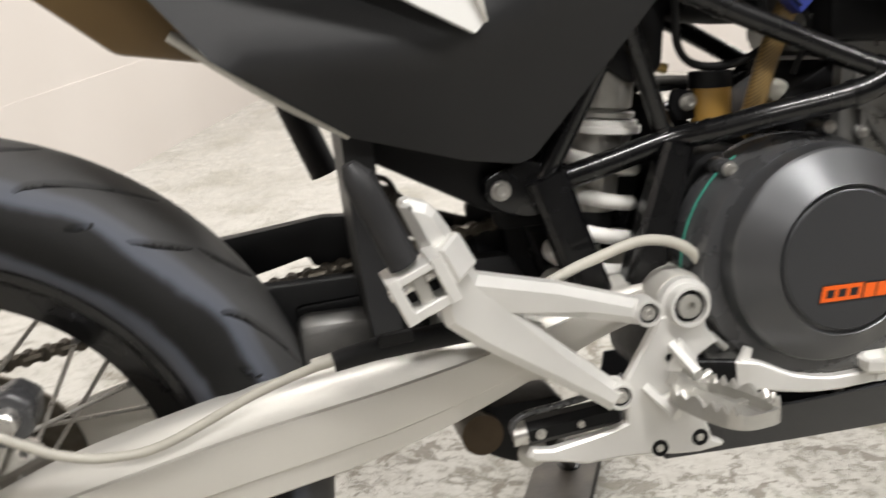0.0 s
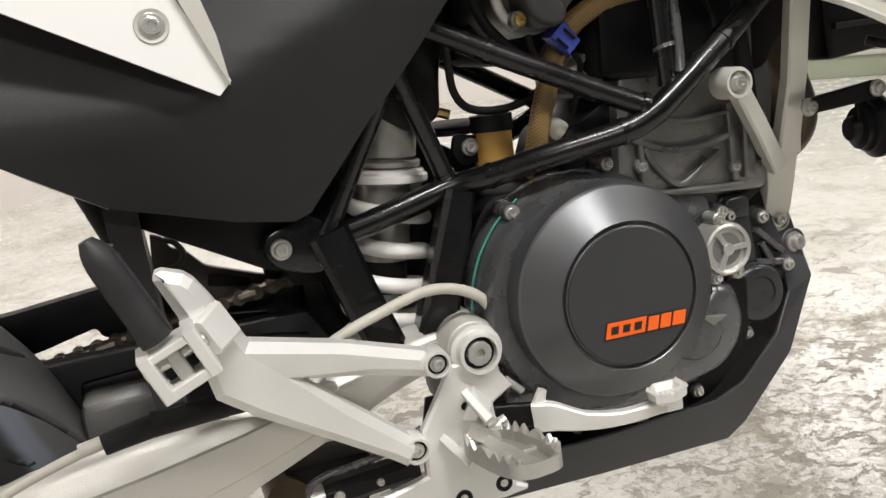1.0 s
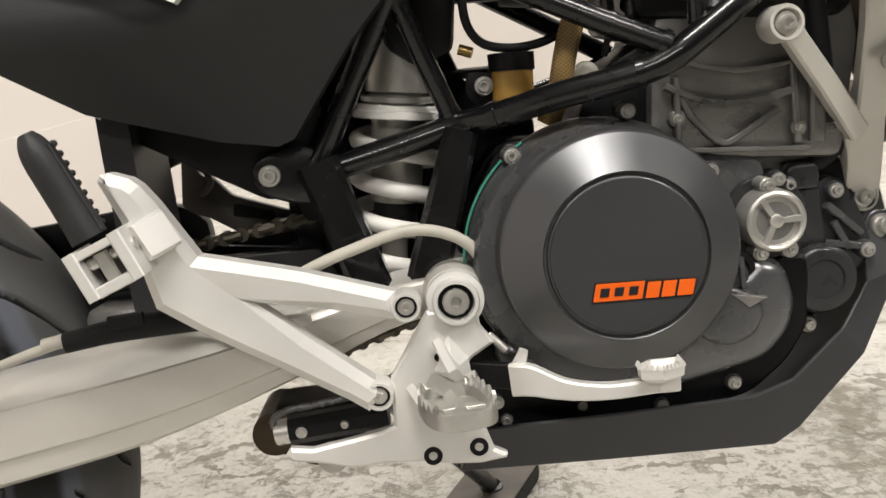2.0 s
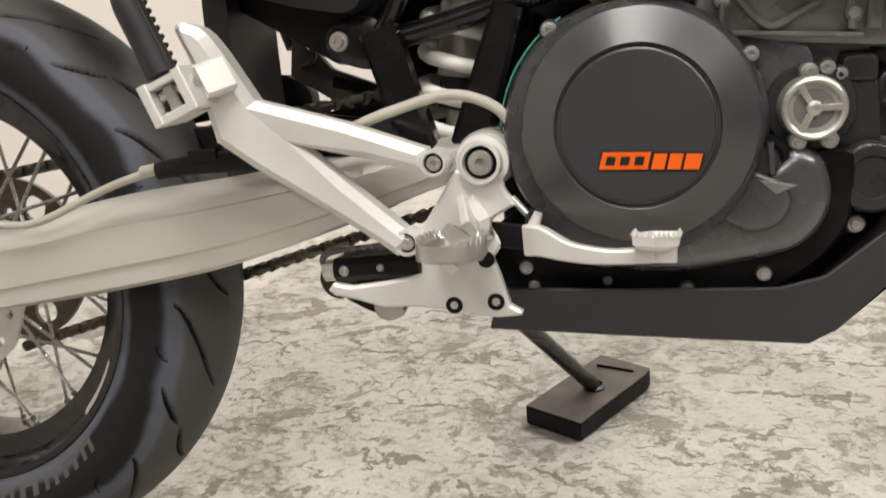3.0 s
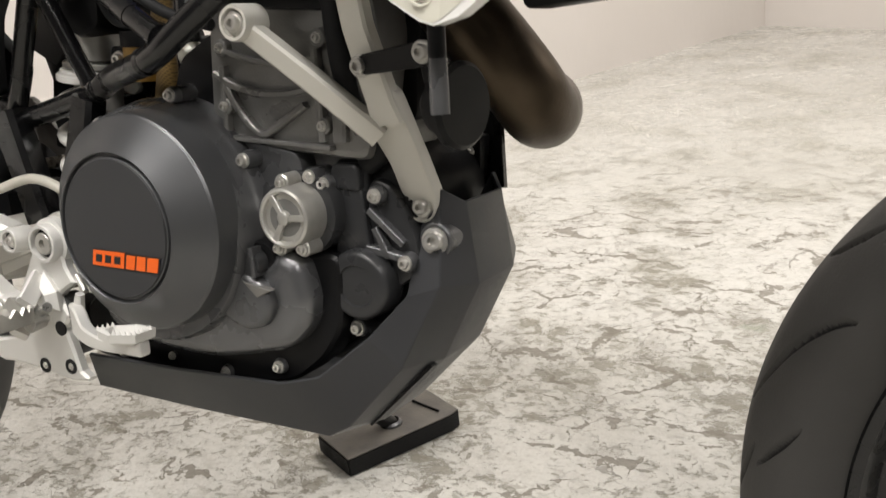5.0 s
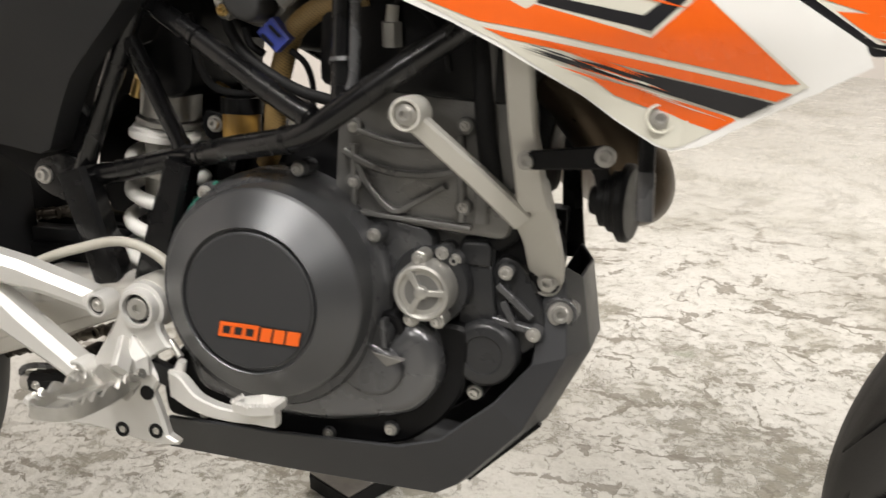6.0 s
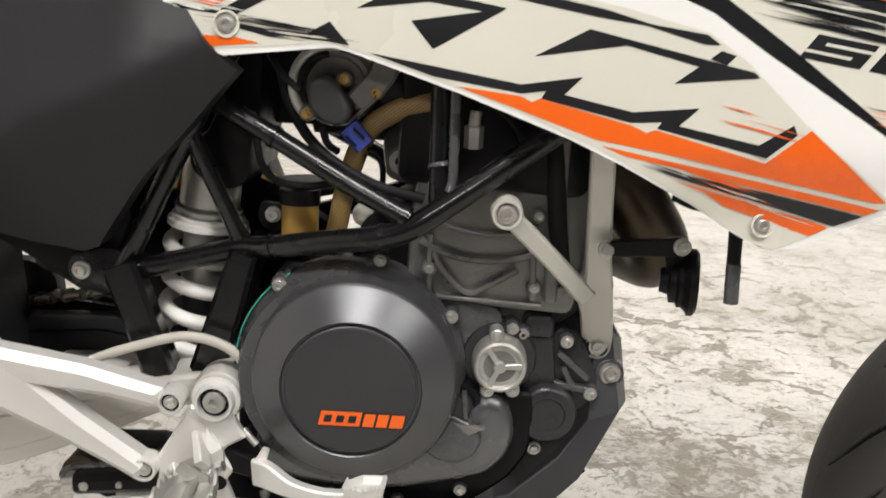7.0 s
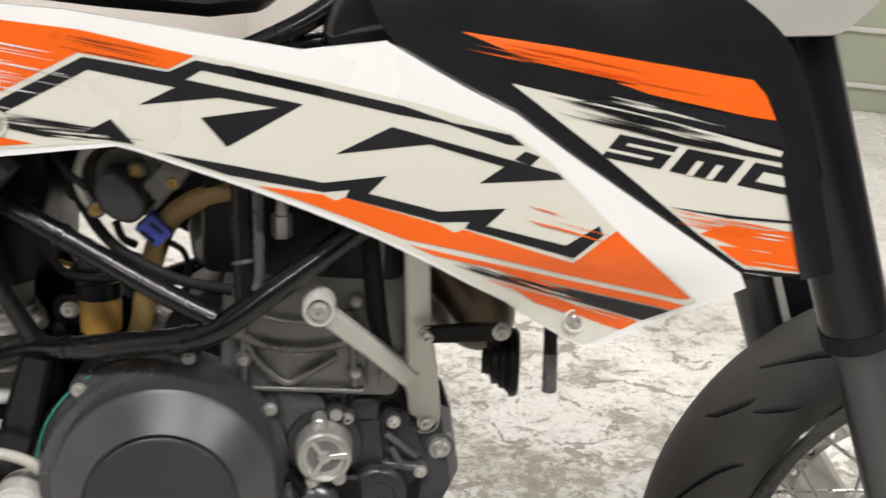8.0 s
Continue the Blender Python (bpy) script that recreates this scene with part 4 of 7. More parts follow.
def oil_filter():
    c = (0.8650, 0.4820)
    cap = part("oil_filter_cap", lathe([(-0.055, 0.0255), (-0.074, 0.0250), (-0.0785, 0.0235), (-0.0795, 0.0215), (-0.0785, 0.0195), (-0.0755, 0.0188), (-0.0750, 0.0)], c, 56), M_CAP, bike, "nickel-grey oil filter cap with three ribs")
    bm = bmesh.new()
    for k in range(3):
        a = radians(90 + 33 + 120 * k)
        bar([(c[0] + 0.003 * math.cos(a), -0.0768, c[1] + 0.003 * math.sin(a)), (c[0] + 0.020 * math.cos(a), -0.0768, c[1] + 0.020 * math.sin(a))], [0.0045, 0.0055], 0.004, bm)
    lathe([(-0.075, 0.006), (-0.0792, 0.0055), (-0.0800, 0.004), (-0.0800, 0.0)], c, 20, bm)
    part("rib", bm, M_CAP, cap)
    # Darker disc puts the shade inside the cap into its colour.
    part("recess", lathe([(-0.0748, 0.0188), (-0.0754, 0.0187), (-0.0754, 0.0)], c, 40), M_CYL, cap, "floor of the cap, darkened to paint its shade")
    for a in (98, -112, -62):
        x, z = c[0] + 0.0275 * math.cos(radians(a)), c[1] + 0.0275 * math.sin(radians(a))
        part("lug", lathe([(-0.055, 0.0068), (-0.072, 0.0066), (-0.073, 0.0055), (-0.073, 0.0)], (x, z), 20), M_CAP, cap)
        placed("bolt", BOLT, cap, Matrix.Translation((x, -0.073, z)) @ Matrix.Diagonal((0.0052, 0.0052, 0.0052, 1)))


oil_filter()


def starter_cover():
    ob = part("starter_cover", plate(round_outline([(0.8865, 0.430), (0.8858, 0.497), (0.8848, 0.517), (0.889, 0.5235), (0.912, 0.5245), (0.917, 0.518), (0.9165, 0.490), (0.921, 0.458), (0.936, 0.445), (0.940, 0.428), (0.925, 0.402), (0.895, 0.402)], 0.006, 4), -0.038, -0.016, 0.005, segs=4), M_SATIN, bike, "tall glossy black side cover")
    part("cover_disc", lathe([(-0.030, 0.0292), (-0.0500, 0.0286), (-0.0535, 0.0262), (-0.0542, 0.0240), (-0.0542, 0.0172), (-0.0525, 0.0162), (-0.0525, 0.0)], (0.9130, 0.4262), 48), M_SATIN, ob, "round black cap")
    part("top_block", plate(round_outline([(0.8878, 0.500), (0.8872, 0.516), (0.8908, 0.5210), (0.9110, 0.5220), (0.9145, 0.517), (0.9145, 0.500)], 0.004, 4), -0.0450, -0.034, 0.003, segs=3), M_SATIN, ob, "raised glossy black block")
    part("step", plate(round_outline([(0.8875, 0.440), (0.8872, 0.502), (0.9150, 0.502), (0.9185, 0.470), (0.9230, 0.440)], 0.004, 4), -0.0425, -0.034, 0.003, segs=3), M_SATIN, ob)


starter_cover()
for x, y, z, r in ((0.664, -0.072, 0.549, 0.0066), (0.754, -0.074, 0.576, 0.0056), (0.819, -0.066, 0.524, 0.0062), (0.928, -0.0440, 0.4975, 0.0060), (0.886, -0.0500, 0.3925, 0.0060), (0.904, -0.0410, 0.3870, 0.0066),
                   (0.876, -0.056, 0.512, 0.0056), (0.886, -0.052, 0.506, 0.0056), (0.9535, -0.0440, 0.4465, 0.0062), (0.774, -0.060, 0.335, 0.0050), (0.834, -0.060, 0.349, 0.0056), (0.709, -0.058, 0.340, 0.0040), (0.646, -0.058, 0.334, 0.0046), (0.6395, -0.058, 0.350, 0.0056)):
    part("bolt_boss", lathe([(y + 0.024, r * 1.35), (y + 0.002, r * 1.25), (y, r * 1.1), (y, 0.0)], (x, z), 18), M_CASE, engine)
    bolt(x, y, z, r, engine)


def filler():
    ob = part("filler_cap", lathe([(-0.05, 0.0162), (-0.070, 0.0160), (-0.0735, 0.0145), (-0.0735, 0.0100), (-0.0715, 0.0092), (-0.0715, 0.0)], (0.8345, 0.4450), 28), M_DARK, bike, "black oil filler cap with a grip")
    part("grip", bar([(0.836, -0.079, 0.433), (0.834, -0.079, 0.457)], [0.0045, 0.0045], 0.012, edge=0.3), M_CASE, ob)


filler()


def cylinder():
    ob = part("cylinder", plate(round_outline([(0.775, 0.535), (0.78, 0.63), (0.80, 0.70), (0.93, 0.70), (0.945, 0.62), (0.93, 0.525)], 0.01), -0.052, 0.08, 0.006), M_CYL, bike, "brownish grey cylinder casting")
    for pts, w in (([(0.788, 0.592), (0.806, 0.583), (0.827, 0.577), (0.846, 0.5755), (0.868, 0.577), (0.890, 0.582)], 0.006), ([(0.800, 0.582), (0.8105, 0.564), (0.832, 0.5445), (0.852, 0.553), (0.877, 0.568)], 0.0055), ([(0.797, 0.598), (0.797, 0.545)], 0.005), ([(0.797, 0.541), (0.90, 0.535)], 0.004), ([(0.912, 0.69), (0.908, 0.54)], 0.012), ([(0.889, 0.61), (0.892, 0.54)], 0.006), ([(0.792, 0.612), (0.84, 0.600), (0.888, 0.603)], 0.004)):
        part("rib", bar([(x, -0.055, z) for x, z in pts], [w] * 2, 0.009, edge=0.45, steps=4 if len(pts) > 2 else 0), M_CYL, ob)
    part("head", plate(round_outline([(0.765, 0.645), (0.77, 0.77), (0.95, 0.78), (0.965, 0.68), (0.93, 0.635)], 0.01), -0.058, 0.08, 0.006), M_DARK, ob, "dark cylinder head")


cylinder()


# -- front engine bracket --
def engine_bracket():
    bm = bar([(0.862, -0.107, 0.630), (0.905, -0.077, 0.585), (0.941, -0.051, 0.545)], [0.016, 0.017, 0.018], 0.014, edge=0.3)
    bar([(0.9395, -0.095, 0.705), (0.944, -0.078, 0.625), (0.949, -0.058, 0.572), (0.951, -0.052, 0.556)], [0.021, 0.021, 0.024, 0.028], 0.014, bm, edge=0.3)
    lathe([(-0.090, 0.0138), (-0.112, 0.0134), (-0.1145, 0.0124), (-0.1145, 0.0103), (-0.110, 0.0098), (-0.110, 0.0)], (0.862, 0.630), 36, bm)
    ob = part("engine_bracket", bm, M_BRKT, bike, "beige silver forked engine mounting bracket")
    depth = lambda x, z: float(np.interp(z, [0.47, 0.49, 0.52, 0.57, 0.60], [-0.016, -0.021, -0.034, -0.056, -0.068]))
    outline = [(0.928, 0.556), (0.940, 0.522), (0.943, 0.497), (0.945, 0.483), (0.951, 0.4745), (0.960, 0.4715), (0.969, 0.4755), (0.974, 0.485), (0.973, 0.500), (0.970, 0.524), (0.966, 0.550), (0.961, 0.580), (0.950, 0.586), (0.939, 0.580), (0.936, 0.566)]
    part("lower_eye", dome(round_outline(outline, 0.005), -0.0045, 0.0095, 0.003, 2, depth), M_BRKT, ob, "wide lower eye of the bracket", smooth=25)
    part("eye_ring", lathe([(-0.010, 0.0128), (-0.0265, 0.0126), (-0.0275, 0.0118), (-0.0275, 0.0112), (-0.0240, 0.0106), (-0.0240, 0.0)], (0.9595, 0.4880), 32), M_BRKT, ob)
    bolt(0.862, -0.110, 0.630, 0.0084, ob)
    bolt(0.9595, -0.0240, 0.4880, 0.0088, ob)
    bolt(0.951, -0.087, 0.598, 0.0082, ob)
    return ob


engine_bracket()


def horn():
    ob = part("horn_bracket", bar([(0.949, -0.085, 0.598), (1.011, -0.100, 0.606)], [0.014, 0.017], 0.008, edge=0.35), M_DARK, bike, "black horn bracket")
    bolt(1.011, -0.104, 0.607, 0.0078, ob)
    bm = lathe([(-0.012, 0.0), (-0.012, 0.030), (-0.009, 0.0335), (-0.004, 0.0335), (-0.002, 0.030), (0.002, 0.026), (0.006, 0.026), (0.008, 0.022), (0.014, 0.022), (0.016, 0.014), (0.024, 0.012), (0.024, 0.0)], segs=40)
    bmesh.ops.transform(bm, matrix=Matrix.Translation((1.021, -0.083, 0.571)) @ Matrix.Rotation(radians(80), 4, "Z") @ Matrix.Scale(0.88, 4), verts=bm.verts)
    part("horn", bm, M_DARK, ob, "round black horn")
    part("hanger", bar([(1.005, -0.090, 0.605), (1.012, -0.085, 0.565)], [0.012, 0.01], 0.004), M_DARK, ob)
    return ob


horn()
pipe = part("overflow_pipe", tube([(1.020, -0.120, 0.668), (1.036, -0.138, 0.655), (1.042, -0.142, 0.635), (1.0435, -0.143, 0.600)], 0.0056, 14), M_DARK, bike, "black drain pipe with a grey lower half")
part("tip", tube([(1.0435, -0.143, 0.604), (1.0445, -0.1435, 0.571)], 0.0060, 14, steps=0), M_CASE, pipe)


part("exhaust", tube([(0.930, 0.005, 0.675), (0.968, 0.006, 0.648), (0.998, 0.016, 0.612), (1.019, 0.032, 0.578), (1.021, 0.060, 0.557), (1.008, 0.105, 0.551), (0.985, 0.16, 0.552), (0.95, 0.21, 0.555)], 0.0315, 28), M_EXHAUST, bike, "heat-stained steel exhaust header")


# -- skid plate --
def skid():
    A = [(0.620, -0.078, 0.335), (0.73, -0.078, 0.337), (0.845, -0.073, 0.340), (0.880, -0.067, 0.349), (0.925, -0.060, 0.386), (0.953, -0.044, 0.420), (0.956, -0.022, 0.474)]
    B = [(0.606, -0.058, 0.294), (0.73, -0.055, 0.291), (0.872, -0.046, 0.287), (0.893, -0.046, 0.300), (0.948, -0.048, 0.360), (0.982, -0.042, 0.430), (0.973, -0.020, 0.502)]
    C = [(0.606, -0.005, 0.286), (0.73, -0.003, 0.283), (0.873, -0.002, 0.279), (0.900, -0.002, 0.291), (0.962, -0.002, 0.356), (0.996, -0.002, 0.424), (0.986, -0.002, 0.490)]
    rows = [A, B, C, [(x, 0.06 - y, z) for x, y, z in C], [(x, 0.056 - y, z) for x, y, z in B], [(x, 0.05 - y, z) for x, y, z in A]]
    bm = bmesh.new()
    v = [[bm.verts.new(p) for p in r] for r in rows]
    for a, b in zip(v, v[1:]):
        for k in range(len(a) - 1):
            bm.faces.new((a[k], a[k + 1], b[k + 1], b[k]))
    bmesh.ops.recalc_face_normals(bm, faces=bm.faces)
    bmesh.ops.solidify(bm, geom=bm.faces[:], thickness=0.0035)
    bmesh.ops.bevel(bm, geom=[e for e in bm.edges if len(e.link_faces) == 2 and e.calc_face_angle(0) > 0.25], offset=0.0009, segments=1, affect="EDGES")
    ob = part("skid_plate", bm, M_SKID, bike, "matt black angular skid plate under the engine", smooth=20)
    # Black bar on the surface, painting the dark of a slot.
    part("slot_shade", bar([(0.8945, -0.0135, 0.2905), (0.958, -0.0145, 0.3545)], [0.0030, 0.0030], 0.0075, edge=0.2), M_DARK, ob)
    part("bolt_seat", lathe([(-0.010, 0.0145), (-0.0285, 0.0142), (-0.0295, 0.0130), (-0.0295, 0.0)], (0.9725, 0.4625), 28), M_CASE, ob)
    bolt(0.9725, -0.0292, 0.4625, 0.0108, ob, (-8, 0, 10))
    return ob


skid()


# -- side stand --
def stand():
    foot = bike.matrix_basis.inverted() @ Vector((0.655, 0.378, 0.030))
    top = bike.matrix_basis.inverted() @ (Vector((0.655, 0.378, 0.030)) + 0.40 * Vector((-0.312, -0.632, 0.709)))
    leg = part("side_stand", tube([top, foot], 0.0105, 16, steps=0), M_FRAME, bike, "black side stand leg")
    inv = bike.matrix_basis.inverted()
    bm = bmesh.new()
    # the foot lies flat on the floor, its long side slanting away
    c, u, w = Vector((0.608, 0.299, 0)), Vector((0.086, 0.162, 0)), Vector((0.077, -0.038, 0))
    pts = [c - w / 2, c + w / 2, c + w / 2 + u * 0.9, c + w * 0.44 + u, c - w / 2 + u]
    low = [bm.verts.new(Vector((p.x, p.y, 0.001))) for p in pts]
    up = [bm.verts.new(Vector((p.x, p.y, 0.0275))) for p in pts]
    bm.faces.new(low)
    bm.faces.new(up)
    for k in range(len(pts)):
        j = (k + 1) % len(pts)
        bm.faces.new((low[k], low[j], up[j], up[k]))
    bmesh.ops.bevel(bm, geom=bm.edges[:], offset=0.002, segments=2, affect="EDGES", clamp_overlap=True)
    bmesh.ops.transform(bm, matrix=inv, verts=bm.verts)
    part("foot_block", bm, M_RUBBER, leg, "thick black rubber block of the stand foot")
    bm = bmesh.new()
    mid = sum(pts, Vector()) / len(pts)
    rings = [[bm.verts.new(Vector((mid.x + (p.x - mid.x) * k, mid.y + (p.y - mid.y) * k, z))) for p in pts] for k, z in ((0.985, 0.0270), (0.985, 0.0285), (0.96, 0.0292))]
    bm.faces.new(rings[-1])
    for low, up in zip(rings, rings[1:]):
        for k in range(len(pts)):
            bm.faces.new((low[k], low[(k + 1) % len(pts)], up[(k + 1) % len(pts)], up[k]))
    bmesh.ops.transform(bm, matrix=inv, verts=bm.verts)
    part("foot_plate", bm, M_PAD, leg, "worn brown-grey top of the stand foot")
    # Black strip on the top face, painting the shade of a groove.
    bm = bar([c + u * 0.80 - w * 0.30 + Vector((0, 0, 0.0296)), c + u * 0.86 + w * 0.30 + Vector((0, 0, 0.0296))], [0.006, 0.006], 0.0018, edge=0.3)
    bmesh.ops.transform(bm, matrix=inv, verts=bm.verts)
    part("groove_strip", bm, M_RUBBER, leg)
    bm = lathe([(0.0, 0.016), (-0.004, 0.0155), (-0.007, 0.0115)], segs=20)
    bmesh.ops.transform(bm, matrix=inv @ Matrix.Translation((0.655, 0.378, 0.028)) @ Matrix.Rotation(radians(-90), 4, "X"), verts=bm.verts)
    part("weld_collar", bm, M_CASE, leg)


stand()


# -- foot controls --
def foot_bracket():
    outline = [(0.588, 0.4395), (0.584, 0.433), (0.557, 0.390), (0.556, 0.352), (0.545, 0.3485), (0.523, 0.344), (0.492, 0.339), (0.475, 0.3415), (0.4705, 0.335), (0.476, 0.3305), (0.498, 0.327), (0.521, 0.321), (0.548, 0.3225), (0.575, 0.321), (0.600, 0.317), (0.621, 0.3155), (0.641, 0.318), (0.642, 0.3215), (0.632, 0.3265), (0.624, 0.351), (0.618, 0.366), (0.627, 0.379), (0.615, 0.395), (0.621, 0.401), (0.638, 0.411), (0.6285, 0.425), (0.626, 0.440)]
    ob = part("footrest_bracket", dome(outline, -0.098, -0.089, 0.0024, 1, None, True), M_ALU, bike, "silver forged footrest bracket", smooth=18)
    part("ridge", dome([(0.603, 0.420), (0.591, 0.394), (0.598, 0.381), (0.619, 0.384), (0.617, 0.402)], -0.109, -0.096, 0.0075, 1, None, True), M_ALU, ob, smooth=14)
    # Black discs on the surface stand in for the shade inside holes.
    for x, z, r in ((0.5945, 0.4035, 0.0034), (0.606, 0.398, 0.0034), (0.6125, 0.3655, 0.0072)):
        part("hole_disc", lathe([(-0.0975, r), (-0.0986, r * 0.97), (-0.0984, 0.0)], (x, z), 24), M_DARK, ob)
    part("pivot_boss", lathe([(-0.086, 0.0225), (-0.096, 0.0220), (-0.0965, 0.0180), (-0.1045, 0.0178), (-0.106, 0.0168), (-0.106, 0.0142), (-0.0995, 0.0136), (-0.0990, 0.0)], (0.611, 0.4462), 56), M_ALU, ob, "round swingarm pivot boss")
    # Dark disc paints the shade in the gap round the pivot bolt.
    part("pivot_shade", lathe([(-0.0985, 0.0136), (-0.0999, 0.0134), (-0.0999, 0.0)], (0.611, 0.4462), 40), M_DARK, ob, "dark disc painting the shade round the pivot bolt")
    part("pivot_bolt", lathe([(-0.099, 0.0104), (-0.1035, 0.0104), (-0.1048, 0.0096), (-0.1048, 0.0042), (-0.101, 0.0038), (-0.101, 0.0)], (0.611, 0.4462), 12), M_CAP, ob, "hexagonal pivot bolt", smooth=20)
    # Dark seats put the shade of the bolt recesses into their colour.
    for x, z in ((0.584, 0.3255), (0.620, 0.3295)):
        part("bolt_seat", lathe([(-0.0978, 0.0074), (-0.0988, 0.0072), (-0.0986, 0.0062), (-0.0982, 0.0)], (x, z), 24), M_DARK, ob)
        placed("bolt", BOLT, ob, Matrix.Translation((x, -0.0978, z)) @ Matrix.Diagonal((0.0036, 0.002, 0.0036, 1)))
    return ob


foot_bracket()


def passenger_bracket():
    depth = lambda x, z: float(np.interp(x, [0.34, 0.37, 0.40, 0.45, 0.55], [-0.052, -0.050, -0.045, -0.020, 0.0]))
    upper = [(0.3765, 0.5605), (0.3785, 0.5650), (0.3830, 0.5660), (0.3965, 0.5610), (0.4025, 0.5555), (0.411, 0.542), (0.432, 0.502), (0.50, 0.4815), (0.566, 0.4585), (0.567, 0.4370), (0.52, 0.4505), (0.465, 0.4635), (0.500, 0.432), (0.545, 0.3925), (0.556, 0.382), (0.539, 0.369), (0.525, 0.380), (0.48, 0.411), (0.429, 0.447), (0.403, 0.470), (0.398, 0.493), (0.388, 0.533)]
    ob = part("passenger_bracket", dome(upper, -0.1105, -0.088, 0.0068, 1, depth, True), M_ALU, bike, "silver Y-shaped passenger footrest bracket", smooth=12)
    for x, z in ((0.5735, 0.4468), (0.5475, 0.3805)):
        part("boss", lathe([(-0.09, 0.0118), (-0.109, 0.0114), (-0.1108, 0.0105), (-0.1108, 0.0086), (-0.107, 0.0082), (-0.107, 0.0)], (x, z), 36), M_ALU, ob)
        # Dark disc paints the shade at the bottom of the boss.
        part("recess", lathe([(-0.1065, 0.0082), (-0.1074, 0.0081), (-0.1074, 0.0)], (x, z), 28), M_DARK, ob)
        placed("bolt", BOLT, ob, Matrix.Translation((x, -0.1068, z)) @ Matrix.Diagonal((0.0064, 0.0050, 0.0064, 1)))
    return ob


passenger_bracket()


def passenger_peg():
    a, b = Vector((0.3420, -0.172, 0.596)), Vector((0.3720, -0.169, 0.5255))
    d = (b - a).normalized()
    side = d.cross(Vector((0, 1, 0))).normalized()
    if side.x < 0:
        side = -side
    # a thumb-like rubber: rounded outer face, flatter tread side, swelling towards the hinge
    line, n = [a.lerp(b, k / 14) for k in range(15)], 28
    swell = [0.45, 0.74, 0.90, 0.97, 1.0, 1.0, 1.0, 1.0, 1.0, 1.0, 1.01, 1.02, 1.03, 1.04, 1.05]

    def ring(k, _):
        out = []
        for i in range(n):
            t = 2 * math.pi * i / n
            u, v = math.cos(t), math.sin(t)
            out.append((0.0118 * swell[k] * min(u, 0.80), 0.0130 * swell[k] * v))
        return out
    ob = part("passenger_peg", sweep(line, ring), M_PEG, bike, "folded black rubber passenger footpeg", smooth=45)
    ridge = part("tread_ridge", bar([a.lerp(b, 0.16) + side * 0.0098 + Vector((0, -0.002, 0)), a.lerp(b, 0.98) + side * 0.0104 + Vector((0, -0.002, 0))], [0.0045, 0.0050], 0.0080, edge=0.35), M_PEG, ob, "raised rubber tread ridge", smooth=25)
    bm = bmesh.new()
    bmesh.ops.create_cone(bm, cap_ends=True, segments=4, radius1=0.0030, radius2=0.0016, depth=0.0030)
    me = bpy.data.meshes.new("tooth")
    bm.to_mesh(me)
    bm.free()
    me.materials.append(M_PEG)
    turn = side.to_track_quat("Z", "Y").to_matrix().to_4x4()
    for k in range(9):
        placed("tooth", me, ridge, Matrix.Translation(a.lerp(b, 0.16 + 0.095 * k) + side * 0.0104 + Vector((0, 0.0085, 0))) @ turn)
    out = Vector((0, -1, 0))
    b = b + d * 0.006 + side * 0.004
    for off in (-0.0165, 0.0165):
        p = b + side * off
        jaw = part("jaw", bar([p - d * 0.003, p + d * 0.031], [0.0085, 0.0085], 0.036, edge=0.22), M_ALU, ob, "silver hinge jaw", smooth=18)
        part("pin_end", tube([p + d * 0.010 + out * 0.016, p + d * 0.010 + out * 0.0195], 0.0042, 14, steps=0), M_STEEL, jaw)
    for k, w, e in ((0.0015, 0.0055, 0.0), (0.0285, 0.0075, 0.0)):
        part("crosspiece", bar([b + d * k - side * 0.0125 + out * e, b + d * k + side * 0.0125 + out * e], [w, w], 0.033, edge=0.25), M_ALU, ob, smooth=18)
    # Added dark backing; paints shade into the hollow of the hinge.
    part("recess", bar([b + d * 0.002 - out * 0.010, b + d * 0.028 - out * 0.010], [0.027, 0.027], 0.008, edge=0.1), M_DARK, ob)
    part("pivot_block", bar([b + d * 0.005, b + d * 0.026], [0.010, 0.010], 0.022, edge=0.3), M_CAP, ob, "grey hinge block in its recess", smooth=18)
    part("hinge_lug", bar([b + side * 0.019 + d * 0.013 - out * 0.004, b + side * 0.036 + d * 0.012 - out * 0.022], [0.026, 0.028], 0.018, edge=0.22), M_ALU, ob, "square silver lug between hinge and bracket", smooth=18)
    part("pivot_pin", tube([b + d * 0.010 - side * 0.0225 - Vector((0, 0.004, 0)), b + d * 0.010 + side * 0.0225 - Vector((0, 0.004, 0))], 0.0042, 14, steps=0), M_STEEL, ob)
    return ob


passenger_peg()


